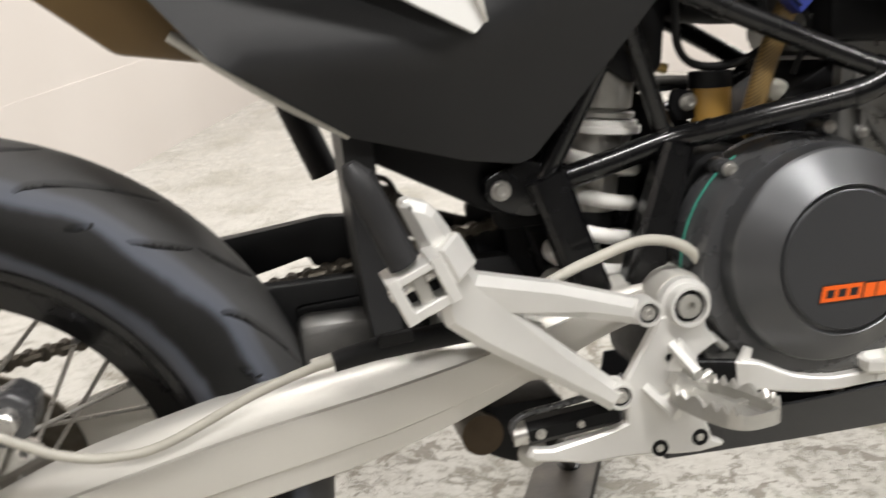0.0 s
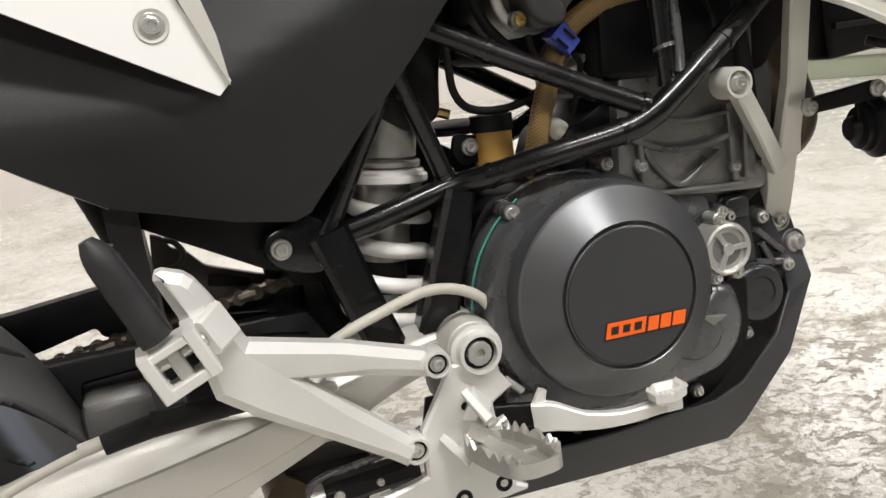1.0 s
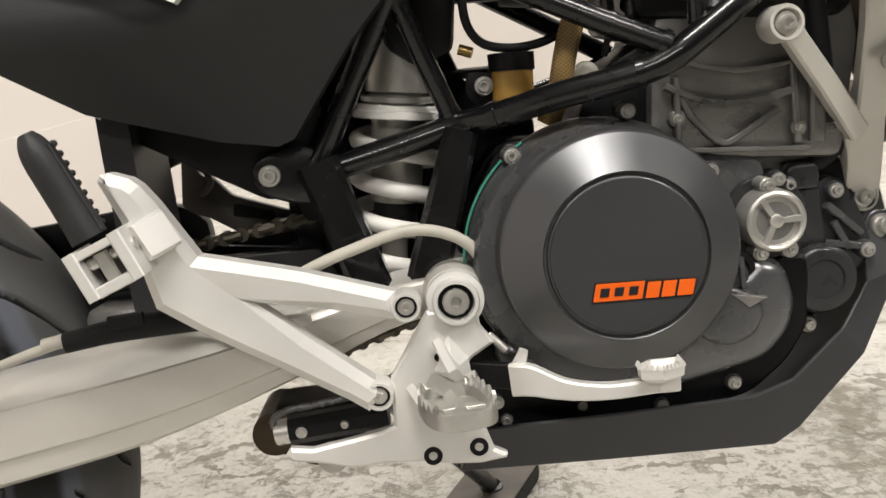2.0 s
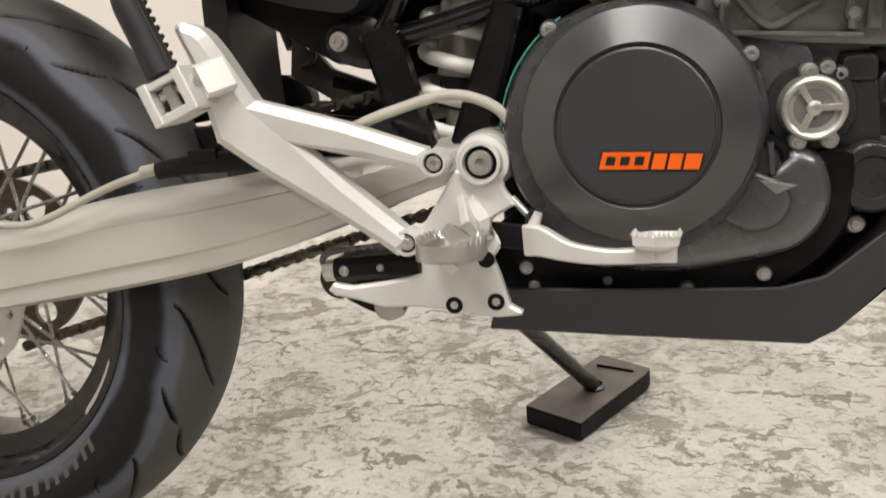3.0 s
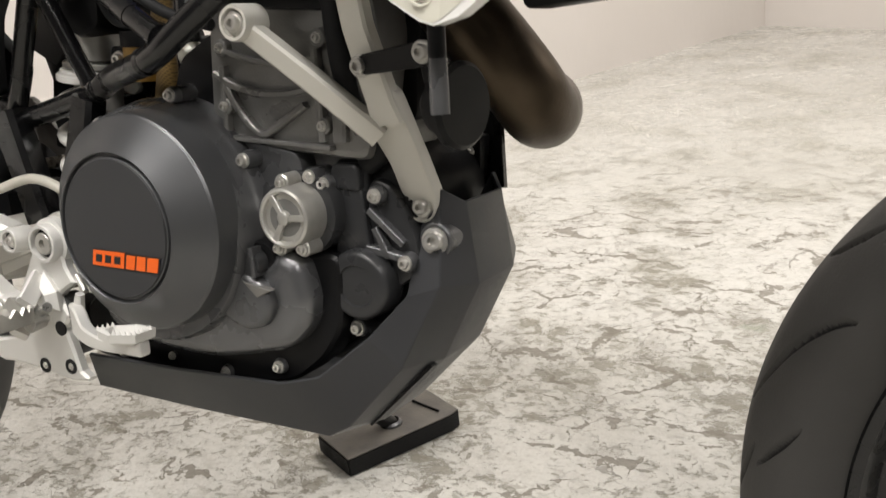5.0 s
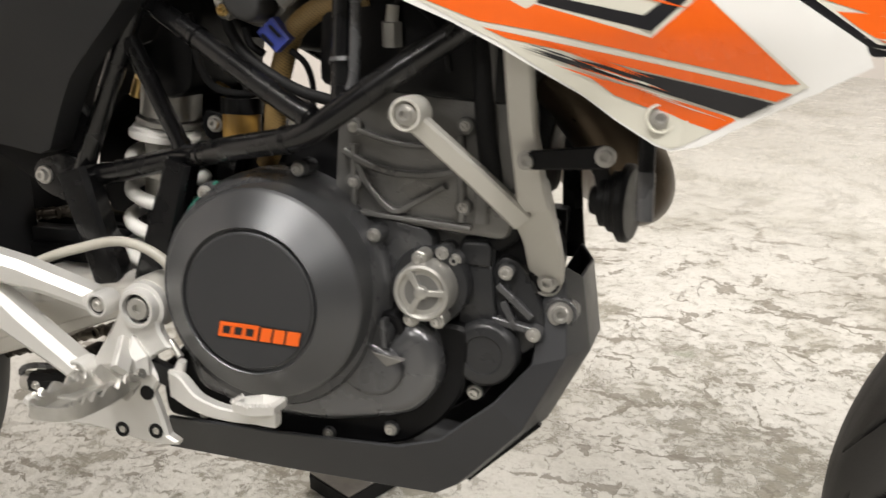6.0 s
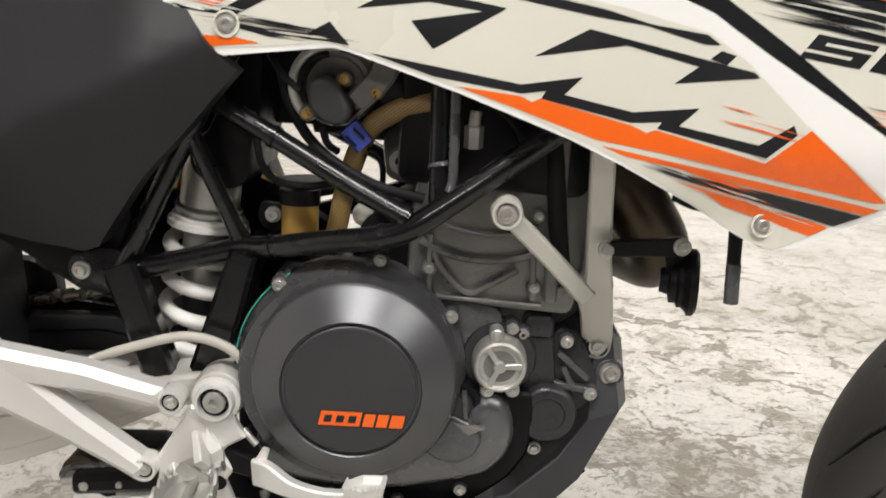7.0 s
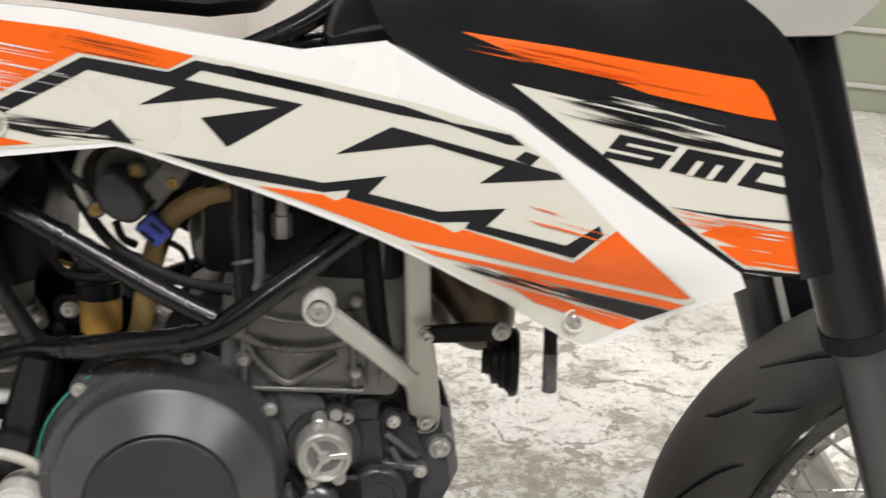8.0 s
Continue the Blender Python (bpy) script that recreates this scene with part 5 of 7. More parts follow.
def foot_peg():
    """A serrated ring of teeth round an oval frame, folded out to the right."""
    c, u, v = Vector((0.603, -0.172, 0.3955)), Vector((0.006, -0.050, 0.005)), Vector((0.0245, 0.004, 0.000))
    n = 144
    bm = bmesh.new()
    rings = [[], [], [], [], []]
    for k in range(n):
        a = 2 * math.pi * k / n
        ca, sa = math.copysign(abs(math.cos(a)) ** 0.70, math.cos(a)), math.copysign(abs(math.sin(a)) ** 0.60, math.sin(a))
        o, m, i = (c + u * ca * f + v * sa * g for f, g in ((1, 1), (0.95, 0.90), (0.91, 0.80)))
        tooth = (0.0055, 0.0035, 0.0008, -0.0010, 0.0008, 0.0035)[k % 6] if abs(ca) < 0.90 else 0.0
        for ring, p, z in zip(rings, (o, o, m, i, i), (-0.011, tooth, tooth + 0.0002, -0.001, -0.011)):
            ring.append(bm.verts.new(p + Vector((0, 0, z))))
    for q, w in zip(rings, rings[1:] + rings[:1]):
        for k in range(n):
            j = (k + 1) % n
            bm.faces.new((q[k], q[j], w[j], w[k]))
    ob = part("footpeg", bm, M_CAP, bike, "serrated silver footpeg folded out", smooth=22)
    low = Vector((0, 0, -0.0085))
    bm = bmesh.new()
    bmesh.ops.create_circle(bm, cap_ends=True, segments=48, radius=1.0)
    for q in bm.verts:
        ca, sa = q.co.x, q.co.y
        q.co = c + u * math.copysign(abs(ca) ** 0.75, ca) * 0.93 + v * math.copysign(abs(sa) ** 0.75, sa) * 0.86 + Vector((0, 0, -0.0095))
    bmesh.ops.solidify(bm, geom=bm.faces[:], thickness=0.003)
    part("tray", bm, M_CAP, ob, "smooth metal floor of the footpeg", smooth=30)
    part("cross_rib", bar([c - u * 0.88 + low, c + u * 0.88 + low], [0.004, 0.004], 0.012, edge=0.2), M_CAP, ob)
    part("cross_rib", bar([c - v * 0.82 + low, c + v * 0.82 + low], [0.004, 0.004], 0.008, edge=0.2), M_CAP, ob)
    for pts in ([(0.596, -0.100, 0.414), (0.606, -0.126, 0.396)], [(0.574, -0.098, 0.380), (0.588, -0.124, 0.364)]):
        part("hinge_ear", bar(pts, [0.007, 0.008], 0.016, edge=0.3), M_ALU, ob, smooth=18)
    part("hinge_pin", tube([(0.578, -0.114, 0.372), (0.622, -0.116, 0.392)], 0.0048, 12, steps=0), M_STEEL, ob)
    part("neck", bar([(0.600, -0.110, 0.383), (0.602, -0.130, 0.386)], [0.030, 0.040], 0.012, edge=0.3), M_CAP, ob)
    return ob


foot_peg()


def brake_pedal():
    ob = part("brake_pedal", bar([(0.6495, -0.108, 0.3845), (0.662, -0.1165, 0.3848), (0.685, -0.128, 0.3795), (0.715, -0.135, 0.3775), (0.748, -0.138, 0.380), (0.764, -0.139, 0.3805)], [0.0260, 0.0235, 0.0150, 0.0115, 0.0110, 0.0105], 0.011, edge=0.3, steps=4), M_ALU, bike, "curved silver rear brake pedal", smooth=18)
    # a small cup with a toothed rim, open at the top
    rim = [Vector(p) for p in ((0.734, -0.158, 0.3985), (0.750, -0.161, 0.3975), (0.768, -0.150, 0.3965), (0.769, -0.129, 0.3965), (0.748, -0.129, 0.3965), (0.735, -0.143, 0.3975))]
    mid = sum(rim, Vector()) / len(rim)
    bm = bmesh.new()
    rings = [[bm.verts.new(mid + (p - mid) * k + Vector((0, 0, z))) for p in rim] for k, z in ((0.62, -0.0115), (0.96, -0.0075), (1.0, 0.0), (0.88, 0.0), (0.70, -0.0065))]
    for low, up in zip(rings, rings[1:]):
        for k in range(len(rim)):
            n = (k + 1) % len(rim)
            bm.faces.new((low[k], low[n], up[n], up[k]))
    bm.faces.new(rings[0][::-1])
    bm.faces.new(rings[-1])
    tip = part("pedal_tip", bm, M_ALU, ob, "toothed cup-shaped pedal tip", smooth=20)
    bm = bmesh.new()
    bmesh.ops.create_cone(bm, cap_ends=True, segments=4, radius1=0.0023, radius2=0.0005, depth=0.0036)
    me = bpy.data.meshes.new("tooth")
    bm.to_mesh(me)
    bm.free()
    me.materials.append(M_ALU)
    for p, q, n in ((rim[5], rim[0], 3), (rim[0], rim[1], 4), (rim[1], rim[2], 5), (rim[2], rim[3], 5)):
        for k in range(n):
            at = p.lerp(q, k / n)
            placed("tooth", me, tip, Matrix.Translation(mid + (at - mid) * 0.94 + Vector((0, 0, 0.0014))))
    part("clamp_block", box(0.750, 0.7665, -0.1455, -0.134, 0.3750, 0.3875, bevel=0.002), M_ALU, ob, smooth=20)
    part("upper_tab", bar([(0.653, -0.108, 0.392), (0.6585, -0.109, 0.4065)], [0.011, 0.0065], 0.007, edge=0.4), M_ALU, ob, smooth=18)
    part("pivot_arm", bar([(0.610, -0.086, 0.386), (0.652, -0.104, 0.3850)], [0.020, 0.020], 0.008, edge=0.3), M_DARK, ob)
    part("adjuster", tube([(0.634, -0.090, 0.416), (0.647, -0.094, 0.403)], 0.0032, 10, steps=0), M_CAP, ob)
    return ob


brake_pedal()


def master_cylinder():
    ob = part("brake_master_cylinder", bar([(0.474, -0.080, 0.3505), (0.552, -0.082, 0.3585)], [0.021, 0.021], 0.022, edge=0.55), M_DARK, bike, "black rear brake master cylinder")
    part("end_fitting", tube([(0.463, -0.079, 0.349), (0.475, -0.080, 0.3505)], 0.0100, 18, steps=0), M_STEEL, ob)
    for x, z in ((0.484, 0.3515), (0.518, 0.3555)):
        bolt(x, -0.0905, z, 0.0046, ob)
    part("hose_union", tube([(0.464, -0.082, 0.351), (0.462, -0.084, 0.361), (0.475, -0.084, 0.368), (0.505, -0.084, 0.3715), (0.54, -0.084, 0.378), (0.56, -0.082, 0.388)], 0.0030, 10), M_CASE, ob)
    return ob


master_cylinder()
hose = part("brake_hose", tube([(0.060, -0.098, 0.432), (0.080, -0.104, 0.421), (0.100, -0.105, 0.410), (0.120, -0.105, 0.400), (0.150, -0.105, 0.393), (0.191, -0.105, 0.396), (0.256, -0.105, 0.423), (0.290, -0.106, 0.435), (0.328, -0.107, 0.4455)], 0.0038, 12), M_BRAID, bike, "grey rear brake hose along the swingarm")
part("sleeve", tube([(0.322, -0.108, 0.4425), (0.336, -0.107, 0.4450), (0.36, -0.105, 0.4480), (0.40, -0.102, 0.4500), (0.46, -0.098, 0.452)], 0.0078, 14, r2=0.0100), M_RUBBER, hose, "black rubber sleeve")
part("clip", bar([(0.357, -0.1135, 0.4555), (0.382, -0.1115, 0.4570)], [0.010, 0.010], 0.006, edge=0.35), M_RUBBER, hose, "black cable clip")
part("ferrule", tube([(0.306, -0.1085, 0.442), (0.326, -0.108, 0.4455)], 0.0052, 14, steps=0), M_BRAID, hose)
part("hose_loop", tube([(0.478, -0.086, 0.466), (0.505, -0.085, 0.4785), (0.535, -0.084, 0.4890), (0.583, -0.083, 0.5005), (0.622, -0.080, 0.4880), (0.640, -0.078, 0.458), (0.638, -0.076, 0.435)], 0.0046, 12), M_BRAID, hose)


# -- chain --
def chain():
    bm = bmesh.new()
    for y in (0.0605, 0.0695):
        tube([(0, y - 0.001, 0), (0.0159, y - 0.001, 0)], 0.0045, 8, bm, steps=0)
        lathe([(y - 0.0015, 0.0), (y - 0.0015, 0.0066), (y + 0.0015, 0.0066), (y + 0.0015, 0.0)], (0, 0), 12, bm)
        lathe([(y - 0.0015, 0.0), (y - 0.0015, 0.0066), (y + 0.0015, 0.0066), (y + 0.0015, 0.0)], (0.0159, 0), 12, bm)
    lathe([(0.056, 0.0), (0.056, 0.003), (0.074, 0.003), (0.074, 0.0)], (0, 0), 8, bm)
    me = bpy.data.meshes.new("link")
    bm.to_mesh(me)
    bm.free()
    me.materials.append(M_CHAIN)
    ob = part("chain", lathe([(0.058, 0.030), (0.058, 0.036), (0.072, 0.036), (0.072, 0.030), (0.058, 0.030)], (0.672, 0.488), 40), M_CHAIN, bike, "worn steel drive chain")
    for (x0, z0), (x1, z1) in (((0.0, REAR_Z + 0.101), (0.665, 0.530)), ((0.02, REAR_Z - 0.099), (0.68, 0.428))):
        n = int(math.hypot(x1 - x0, z1 - z0) / 0.0159)
        a = math.atan2(z1 - z0, x1 - x0)
        for k in range(n):
            placed("link", me, ob, Matrix.Translation((x0 + (x1 - x0) * k / n, 0.004 * (k % 2), z0 + (z1 - z0) * k / n)) @ Matrix.Rotation(-a, 4, "Y"))


chain()


# -- fork --
def fork(y):
    ob = part("fork_leg", tube([(1.200, y, 0.945), (1.3275, y, 0.604)], 0.0300, 32, steps=0), M_FORK, bike, "black upside-down fork leg")
    part("seal_ring", tube([(1.326, y, 0.608), (1.332, y, 0.593)], 0.0315, 32, steps=0), M_RUBBER, ob)
    part("slider", tube([(1.3275, y, 0.604), (1.435, y, 0.318)], 0.0235, 28, steps=0), M_COVER, ob, "glossy dark grey fork slider")
    part("axle_clamp", bar([(1.415, y, 0.37), (1.470, y, 0.285)], [0.05, 0.06], 0.05, edge=0.3), M_CAST, ob)


fork(-0.100)
fork(0.118)
guard = part("fork_guard", plate(round_outline([(1.338, 0.635), (1.376, 0.648), (1.425, 0.50), (1.39, 0.49)], 0.006), 0.088, 0.125, 0.004), M_FORK, bike, "black fork guard on the far leg")
part("edge_strip", bar([(1.372, 0.086, 0.648), (1.421, 0.086, 0.50)], [0.006, 0.006], 0.006), M_CAST, guard)
part("edge_strip", bar([(1.333, 0.086, 0.632), (1.385, 0.086, 0.49)], [0.008, 0.008], 0.006), M_CAST, guard)
part("triple_clamp", plate(round_outline([(1.135, 0.848), (1.150, 0.905), (1.255, 0.925), (1.280, 0.880), (1.25, 0.853)], 0.01), -0.145, 0.145, 0.004), M_CAST, bike, "silver lower fork clamp")


# -- bodywork --
def panel_y(x, z=1.0):
    """The side panel swells out towards the fork; its lower tip tucks in."""
    y = float(np.interp(x, [0.35, 0.55, 0.62, 0.70, 0.80, 0.86, 0.93, 1.04, 1.12, 1.25], [-0.125, -0.108, -0.106, -0.110, -0.123, -0.132, -0.151, -0.187, -0.206, -0.225]))
    return y + 0.016 * min(max((0.695 - z) / 0.05, 0), 1) * min(max((x - 0.94) / 0.06, 0), 1) * min(max((1.17 - x) / 0.06, 0), 1)


def grid_sheet(outline, depth, step=0.012):
    """A sheet cut to an outline of (x, z), split finely so that it follows depth(x, z)."""
    bm = bmesh.new()
    f = bm.faces.new([bm.verts.new((x, 0, z)) for x, z in outline])
    xs, zs = [p[0] for p in outline], [p[1] for p in outline]
    for lo, hi, axis in ((min(xs), max(xs), 0), (min(zs), max(zs), 2)):
        k = (math.floor(lo / step) + 1) * step
        while k < hi:
            co, no = Vector((0, 0, 0)), Vector((0, 0, 0))
            co[axis], no[axis] = k, 1
            bmesh.ops.bisect_plane(bm, geom=bm.verts[:] + bm.edges[:] + bm.faces[:], plane_co=co, plane_no=no)
            k += step
    for v in bm.verts:
        v.co.y = depth(v.co.x, v.co.z)
    return bm


def shell(name, outline, depth, thick, mat, label, step=0.012, rim=0.0015):
    """A moulded panel: a sheet of some thickness with a turned-in rim."""
    bm = grid_sheet(outline, depth, step)
    bmesh.ops.recalc_face_normals(bm, faces=bm.faces)
    if sum(f.normal.y for f in bm.faces) > 0:
        bmesh.ops.reverse_faces(bm, faces=bm.faces)
    edge = [e for e in bm.edges if len(e.link_faces) == 1]
    r = bmesh.ops.extrude_edge_only(bm, edges=edge)
    for v in (g for g in r["geom"] if isinstance(g, bmesh.types.BMVert)):
        v.co.y += thick
    return part(name, bm, mat, bike, label, smooth=50)


def sticker(outline, depth, mat, parent, lift=0.0006, step=0.012, label="", name="sticker"):
    return part(name, grid_sheet(outline, lambda x, z: depth(x, z) - lift, step), mat, parent, label, smooth=60)


def side_y(x, z):
    """The dark side cover leans out up to a slanting crease and stands upright above it."""
    crease = max(0.665, 0.6795 + 0.485 * (x - 0.451))
    y = -0.066 - 0.068 * min(max((z - 0.575) / (crease - 0.575), 0), 1)
    return y + 0.42 * max(0.0, z - crease) + 0.02 * max(0, (x - 0.56) / 0.06)


side = shell("side_cover", [(0.175, 0.77), (0.223, 0.715), (0.262, 0.668), (0.354, 0.606), (0.444, 0.578), (0.487, 0.571), (0.500, 0.576), (0.549, 0.641), (0.594, 0.690), (0.634, 0.737), (0.61, 0.765), (0.57, 0.83), (0.45, 0.86), (0.2, 0.86)], side_y, 0.03, M_PLASTIC, "matt black plastic side cover under the seat", 0.015)
part("lower_lip", tube([(0.232, -0.062, 0.690), (0.265, -0.061, 0.665), (0.303, -0.060, 0.638), (0.356, -0.059, 0.606)], 0.0045, 10), M_BRKT, side, "pale lower edge of the side cover")
tail = shell("tail_panel", [(0.16, 0.825), (0.313, 0.742), (0.440, 0.673), (0.449, 0.682), (0.418, 0.745), (0.40, 0.80), (0.36, 0.86), (0.16, 0.90)], lambda x, z: -0.146 + 0.10 * max(0, z - 0.75), 0.012, M_WHITE, "white tail side panel with a bolt")
# Turned edge; its pale grey paints the reflection along the side cover's crease.
part("turned_edge", sweep([(0.4475, -0.1400, 0.6795), (0.4360, -0.1400, 0.708), (0.4230, -0.1400, 0.740), (0.4130, -0.137, 0.775), (0.396, -0.131, 0.83)], lambda k, n: [((0.0005, 0.0085, 0.0125, 0.015, 0.018)[k] * u, v) for u, v in ((-0.10, -0.0045), (0.15, -0.0060), (0.45, -0.0045), (0.75, 0.000), (1.0, 0.010), (-0.10, 0.010))]), M_BRKT, tail, "turned-in edge of the tail panel, grey for a reflection", smooth=60)
part("bolt_cup", lathe([(-0.1465, 0.0112), (-0.1472, 0.0108), (-0.1468, 0.0096), (-0.1462, 0.0)], (0.405, 0.722), 32), M_BRKT, tail, "beige washer cup")
placed("bolt", BOLT, tail, Matrix.Translation((0.405, -0.1465, 0.722)) @ Matrix.Diagonal((0.0085, 0.0030, 0.0085, 1)))

main = shell("side_panel", [(0.533, 0.842), (0.611, 0.755), (0.626, 0.750), (0.716, 0.760), (0.729, 0.757), (0.817, 0.729), (0.905, 0.698), (0.945, 0.681), (1.000, 0.6535), (1.0240, 0.6385), (1.050, 0.625), (1.060, 0.6225), (1.078, 0.6270), (1.165, 0.6790), (1.160, 0.690), (1.038, 0.769), (1.018, 0.783), (1.000, 0.796), (0.967, 0.811), (0.939, 0.826), (0.911, 0.8415), (0.851, 0.833), (0.784, 0.842), (0.687, 0.856), (0.60, 0.862), (0.545, 0.862)], panel_y, 0.014, M_WHITE, "glossy white side panel with orange and black graphics")


def shroud_y(x, z):
    return panel_y(x) + 0.008 + 0.14 * max(0, z - 0.84)


shroud = shell("tank_shroud", [(0.905, 0.856), (0.920, 0.835), (0.955, 0.808), (0.996, 0.788), (1.019, 0.775), (1.166, 0.684), (1.217, 0.688), (1.196, 0.762), (1.182, 0.827), (1.164, 0.856), (1.130, 0.895), (0.95, 0.92), (0.89, 0.89)], shroud_y, 0.02, M_TANK, "glossy black tank shroud with orange and cream graphics")
sticker([(0.551, 0.829), (0.620, 0.850), (0.775, 0.828), (0.856, 0.814), (0.940, 0.798), (0.999, 0.782), (1.025, 0.763), (1.067, 0.722), (1.134, 0.6665), (1.111, 0.6525), (1.0838, 0.6365), (1.067, 0.6265), (1.060, 0.6240), (1.051, 0.6262), (1.0245, 0.6395), (1.000, 0.6548), (0.945, 0.684), (0.876, 0.713), (0.806, 0.736), (0.735, 0.758), (0.714, 0.763), (0.620, 0.755), (0.612, 0.759)], panel_y, M_DECAL_WHITE, main, 0.0004)
sticker([(0.542, 0.835), (0.568, 0.847), (0.621, 0.851), (0.612, 0.844), (0.629, 0.837), (0.600, 0.833), (0.631, 0.828), (0.591, 0.825), (0.552, 0.829)], panel_y, M_WHITE, main, 0.0008)
sticker([(0.554, 0.828), (0.575, 0.800), (0.618, 0.788), (0.693, 0.827), (0.756, 0.817), (0.775, 0.827), (0.694, 0.843), (0.621, 0.850), (0.614, 0.845), (0.629, 0.837), (0.603, 0.833), (0.632, 0.828), (0.593, 0.825)], panel_y, M_ORANGE, main, 0.0008)
sticker([(0.604, 0.766), (0.615, 0.757), (0.656, 0.761), (0.636, 0.765)], panel_y, M_ORANGE, main, 0.0008)
sticker([(0.624, 0.786), (0.696, 0.824), (0.756, 0.815), (0.776, 0.824), (0.867, 0.8078), (0.867, 0.8008), (0.780, 0.817), (0.768, 0.810), (0.762, 0.804), (0.699, 0.815), (0.638, 0.783)], panel_y, M_DECAL_BLACK, main, 0.0008)
sticker([(0.762, 0.805), (0.768, 0.810), (0.852, 0.795), (0.796, 0.762), (0.778, 0.783), (0.834, 0.792), (0.792, 0.798), (0.734, 0.791)], panel_y, M_DECAL_BLACK, main, 0.0008)
sticker([(0.688, 0.767), (0.713, 0.780), (0.729, 0.762), (0.714, 0.764)], panel_y, M_DECAL_BLACK, main, 0.0008)
sticker([(0.639, 0.776), (0.665, 0.772), (0.691, 0.768), (0.703, 0.765), (0.665, 0.766), (0.638, 0.772)], panel_y, M_DECAL_BLACK, main, 0.0008)
sticker([(0.586, 0.790), (0.617, 0.786), (0.634, 0.783), (0.617, 0.783), (0.593, 0.786)], panel_y, M_DECAL_BLACK, main, 0.0008)
sticker([(0.745, 0.757), (0.797, 0.749), (0.866, 0.738), (0.912, 0.746), (0.899, 0.732), (0.950, 0.722), (0.996, 0.728), (0.983, 0.714), (1.038, 0.704), (1.060, 0.720), (1.063, 0.713), (1.044, 0.695), (0.968, 0.711), (0.971, 0.716), (0.949, 0.714), (0.882, 0.728), (0.885, 0.734), (0.866, 0.731), (0.797, 0.741)], panel_y, M_DECAL_BLACK, main, 0.0008)
sticker([(0.797, 0.821), (0.924, 0.797), (0.958, 0.787), (0.997, 0.781), (1.006, 0.774), (0.995, 0.774), (0.954, 0.786), (0.919, 0.791), (0.797, 0.814)], panel_y, M_DECAL_BLACK, main, 0.0008)
sticker([(0.875, 0.760), (0.915, 0.782), (0.945, 0.775), (0.999, 0.763), (1.011, 0.760), (1.030, 0.756), (1.034, 0.752), (0.977, 0.745), (0.993, 0.758), (0.942, 0.771)], panel_y, M_DECAL_BLACK, main, 0.0008)
sticker([(1.000, 0.764), (1.007, 0.770), (1.017, 0.767), (1.011, 0.760)], panel_y, M_DECAL_BLACK, main, 0.0008)
sticker([(0.817, 0.734), (0.866, 0.729), (0.875, 0.725), (0.881, 0.728), (0.950, 0.712), (0.961, 0.707), (0.967, 0.710), (1.044, 0.691), (1.061, 0.707), (1.072, 0.717), (1.129, 0.668), (1.121, 0.667), (1.046, 0.680), (0.972, 0.693), (0.926, 0.699)], panel_y, M_ORANGE, main, 0.0008)
sticker([(0.929, 0.695), (0.972, 0.688), (1.046, 0.676), (1.126, 0.6620), (1.118, 0.6570), (1.046, 0.670), (0.997, 0.680), (0.948, 0.688)], panel_y, M_ORANGE, main, 0.0008)
sticker([(0.992, 0.677), (1.046, 0.669), (1.117, 0.6560), (1.100, 0.6460), (1.047, 0.660), (1.002, 0.672)], panel_y, M_DECAL_BLACK, main, 0.001)
sticker([(1.005, 0.666), (1.038, 0.660), (1.098, 0.6450), (1.085, 0.6372), (1.066, 0.642), (1.022, 0.655)], panel_y, M_ORANGE, main, 0.0008)
sticker([(0.997, 0.816), (1.090, 0.798), (1.186, 0.776), (1.204, 0.728), (1.216, 0.688), (1.166, 0.691), (1.131, 0.715), (1.064, 0.767)], shroud_y, M_DECAL_WHITE, shroud, 0.0004)
sticker([(0.962, 0.850), (1.031, 0.842), (1.156, 0.825), (1.166, 0.815), (1.175, 0.798), (1.157, 0.800), (1.088, 0.813), (1.066, 0.820), (1.081, 0.818), (1.017, 0.832), (0.994, 0.838)], shroud_y, M_ORANGE, shroud, 0.0004)
sticker([(1.131, 0.716), (1.150, 0.723), (1.178, 0.720), (1.207, 0.720), (1.216, 0.690), (1.169, 0.692), (1.155, 0.700), (1.144, 0.708), (1.160, 0.707)], shroud_y, M_ORANGE, shroud, 0.0008)
sticker([(1.040, 0.806), (1.074, 0.804), (1.090, 0.798), (1.184, 0.779), (1.176, 0.797), (1.089, 0.809)], shroud_y, M_DECAL_BLACK, shroud, 0.0008)
sticker([(1.072, 0.791), (1.128, 0.782), (1.187, 0.772), (1.188, 0.768), (1.125, 0.778)], shroud_y, M_DECAL_BLACK, shroud, 0.0008)
sticker([(1.106, 0.735), (1.153, 0.730), (1.204, 0.727), (1.204, 0.725), (1.150, 0.728)], shroud_y, M_DECAL_BLACK, shroud, 0.0008)
def slant(a, u, v):
    """A place in a row of slanted dark shapes: u along, v up, each 0 to 1."""
    return (1.060 + a + 0.040 * u + 0.011 * v, 0.768 - (a + 0.040 * u) * 0.17 + 0.0165 * v)


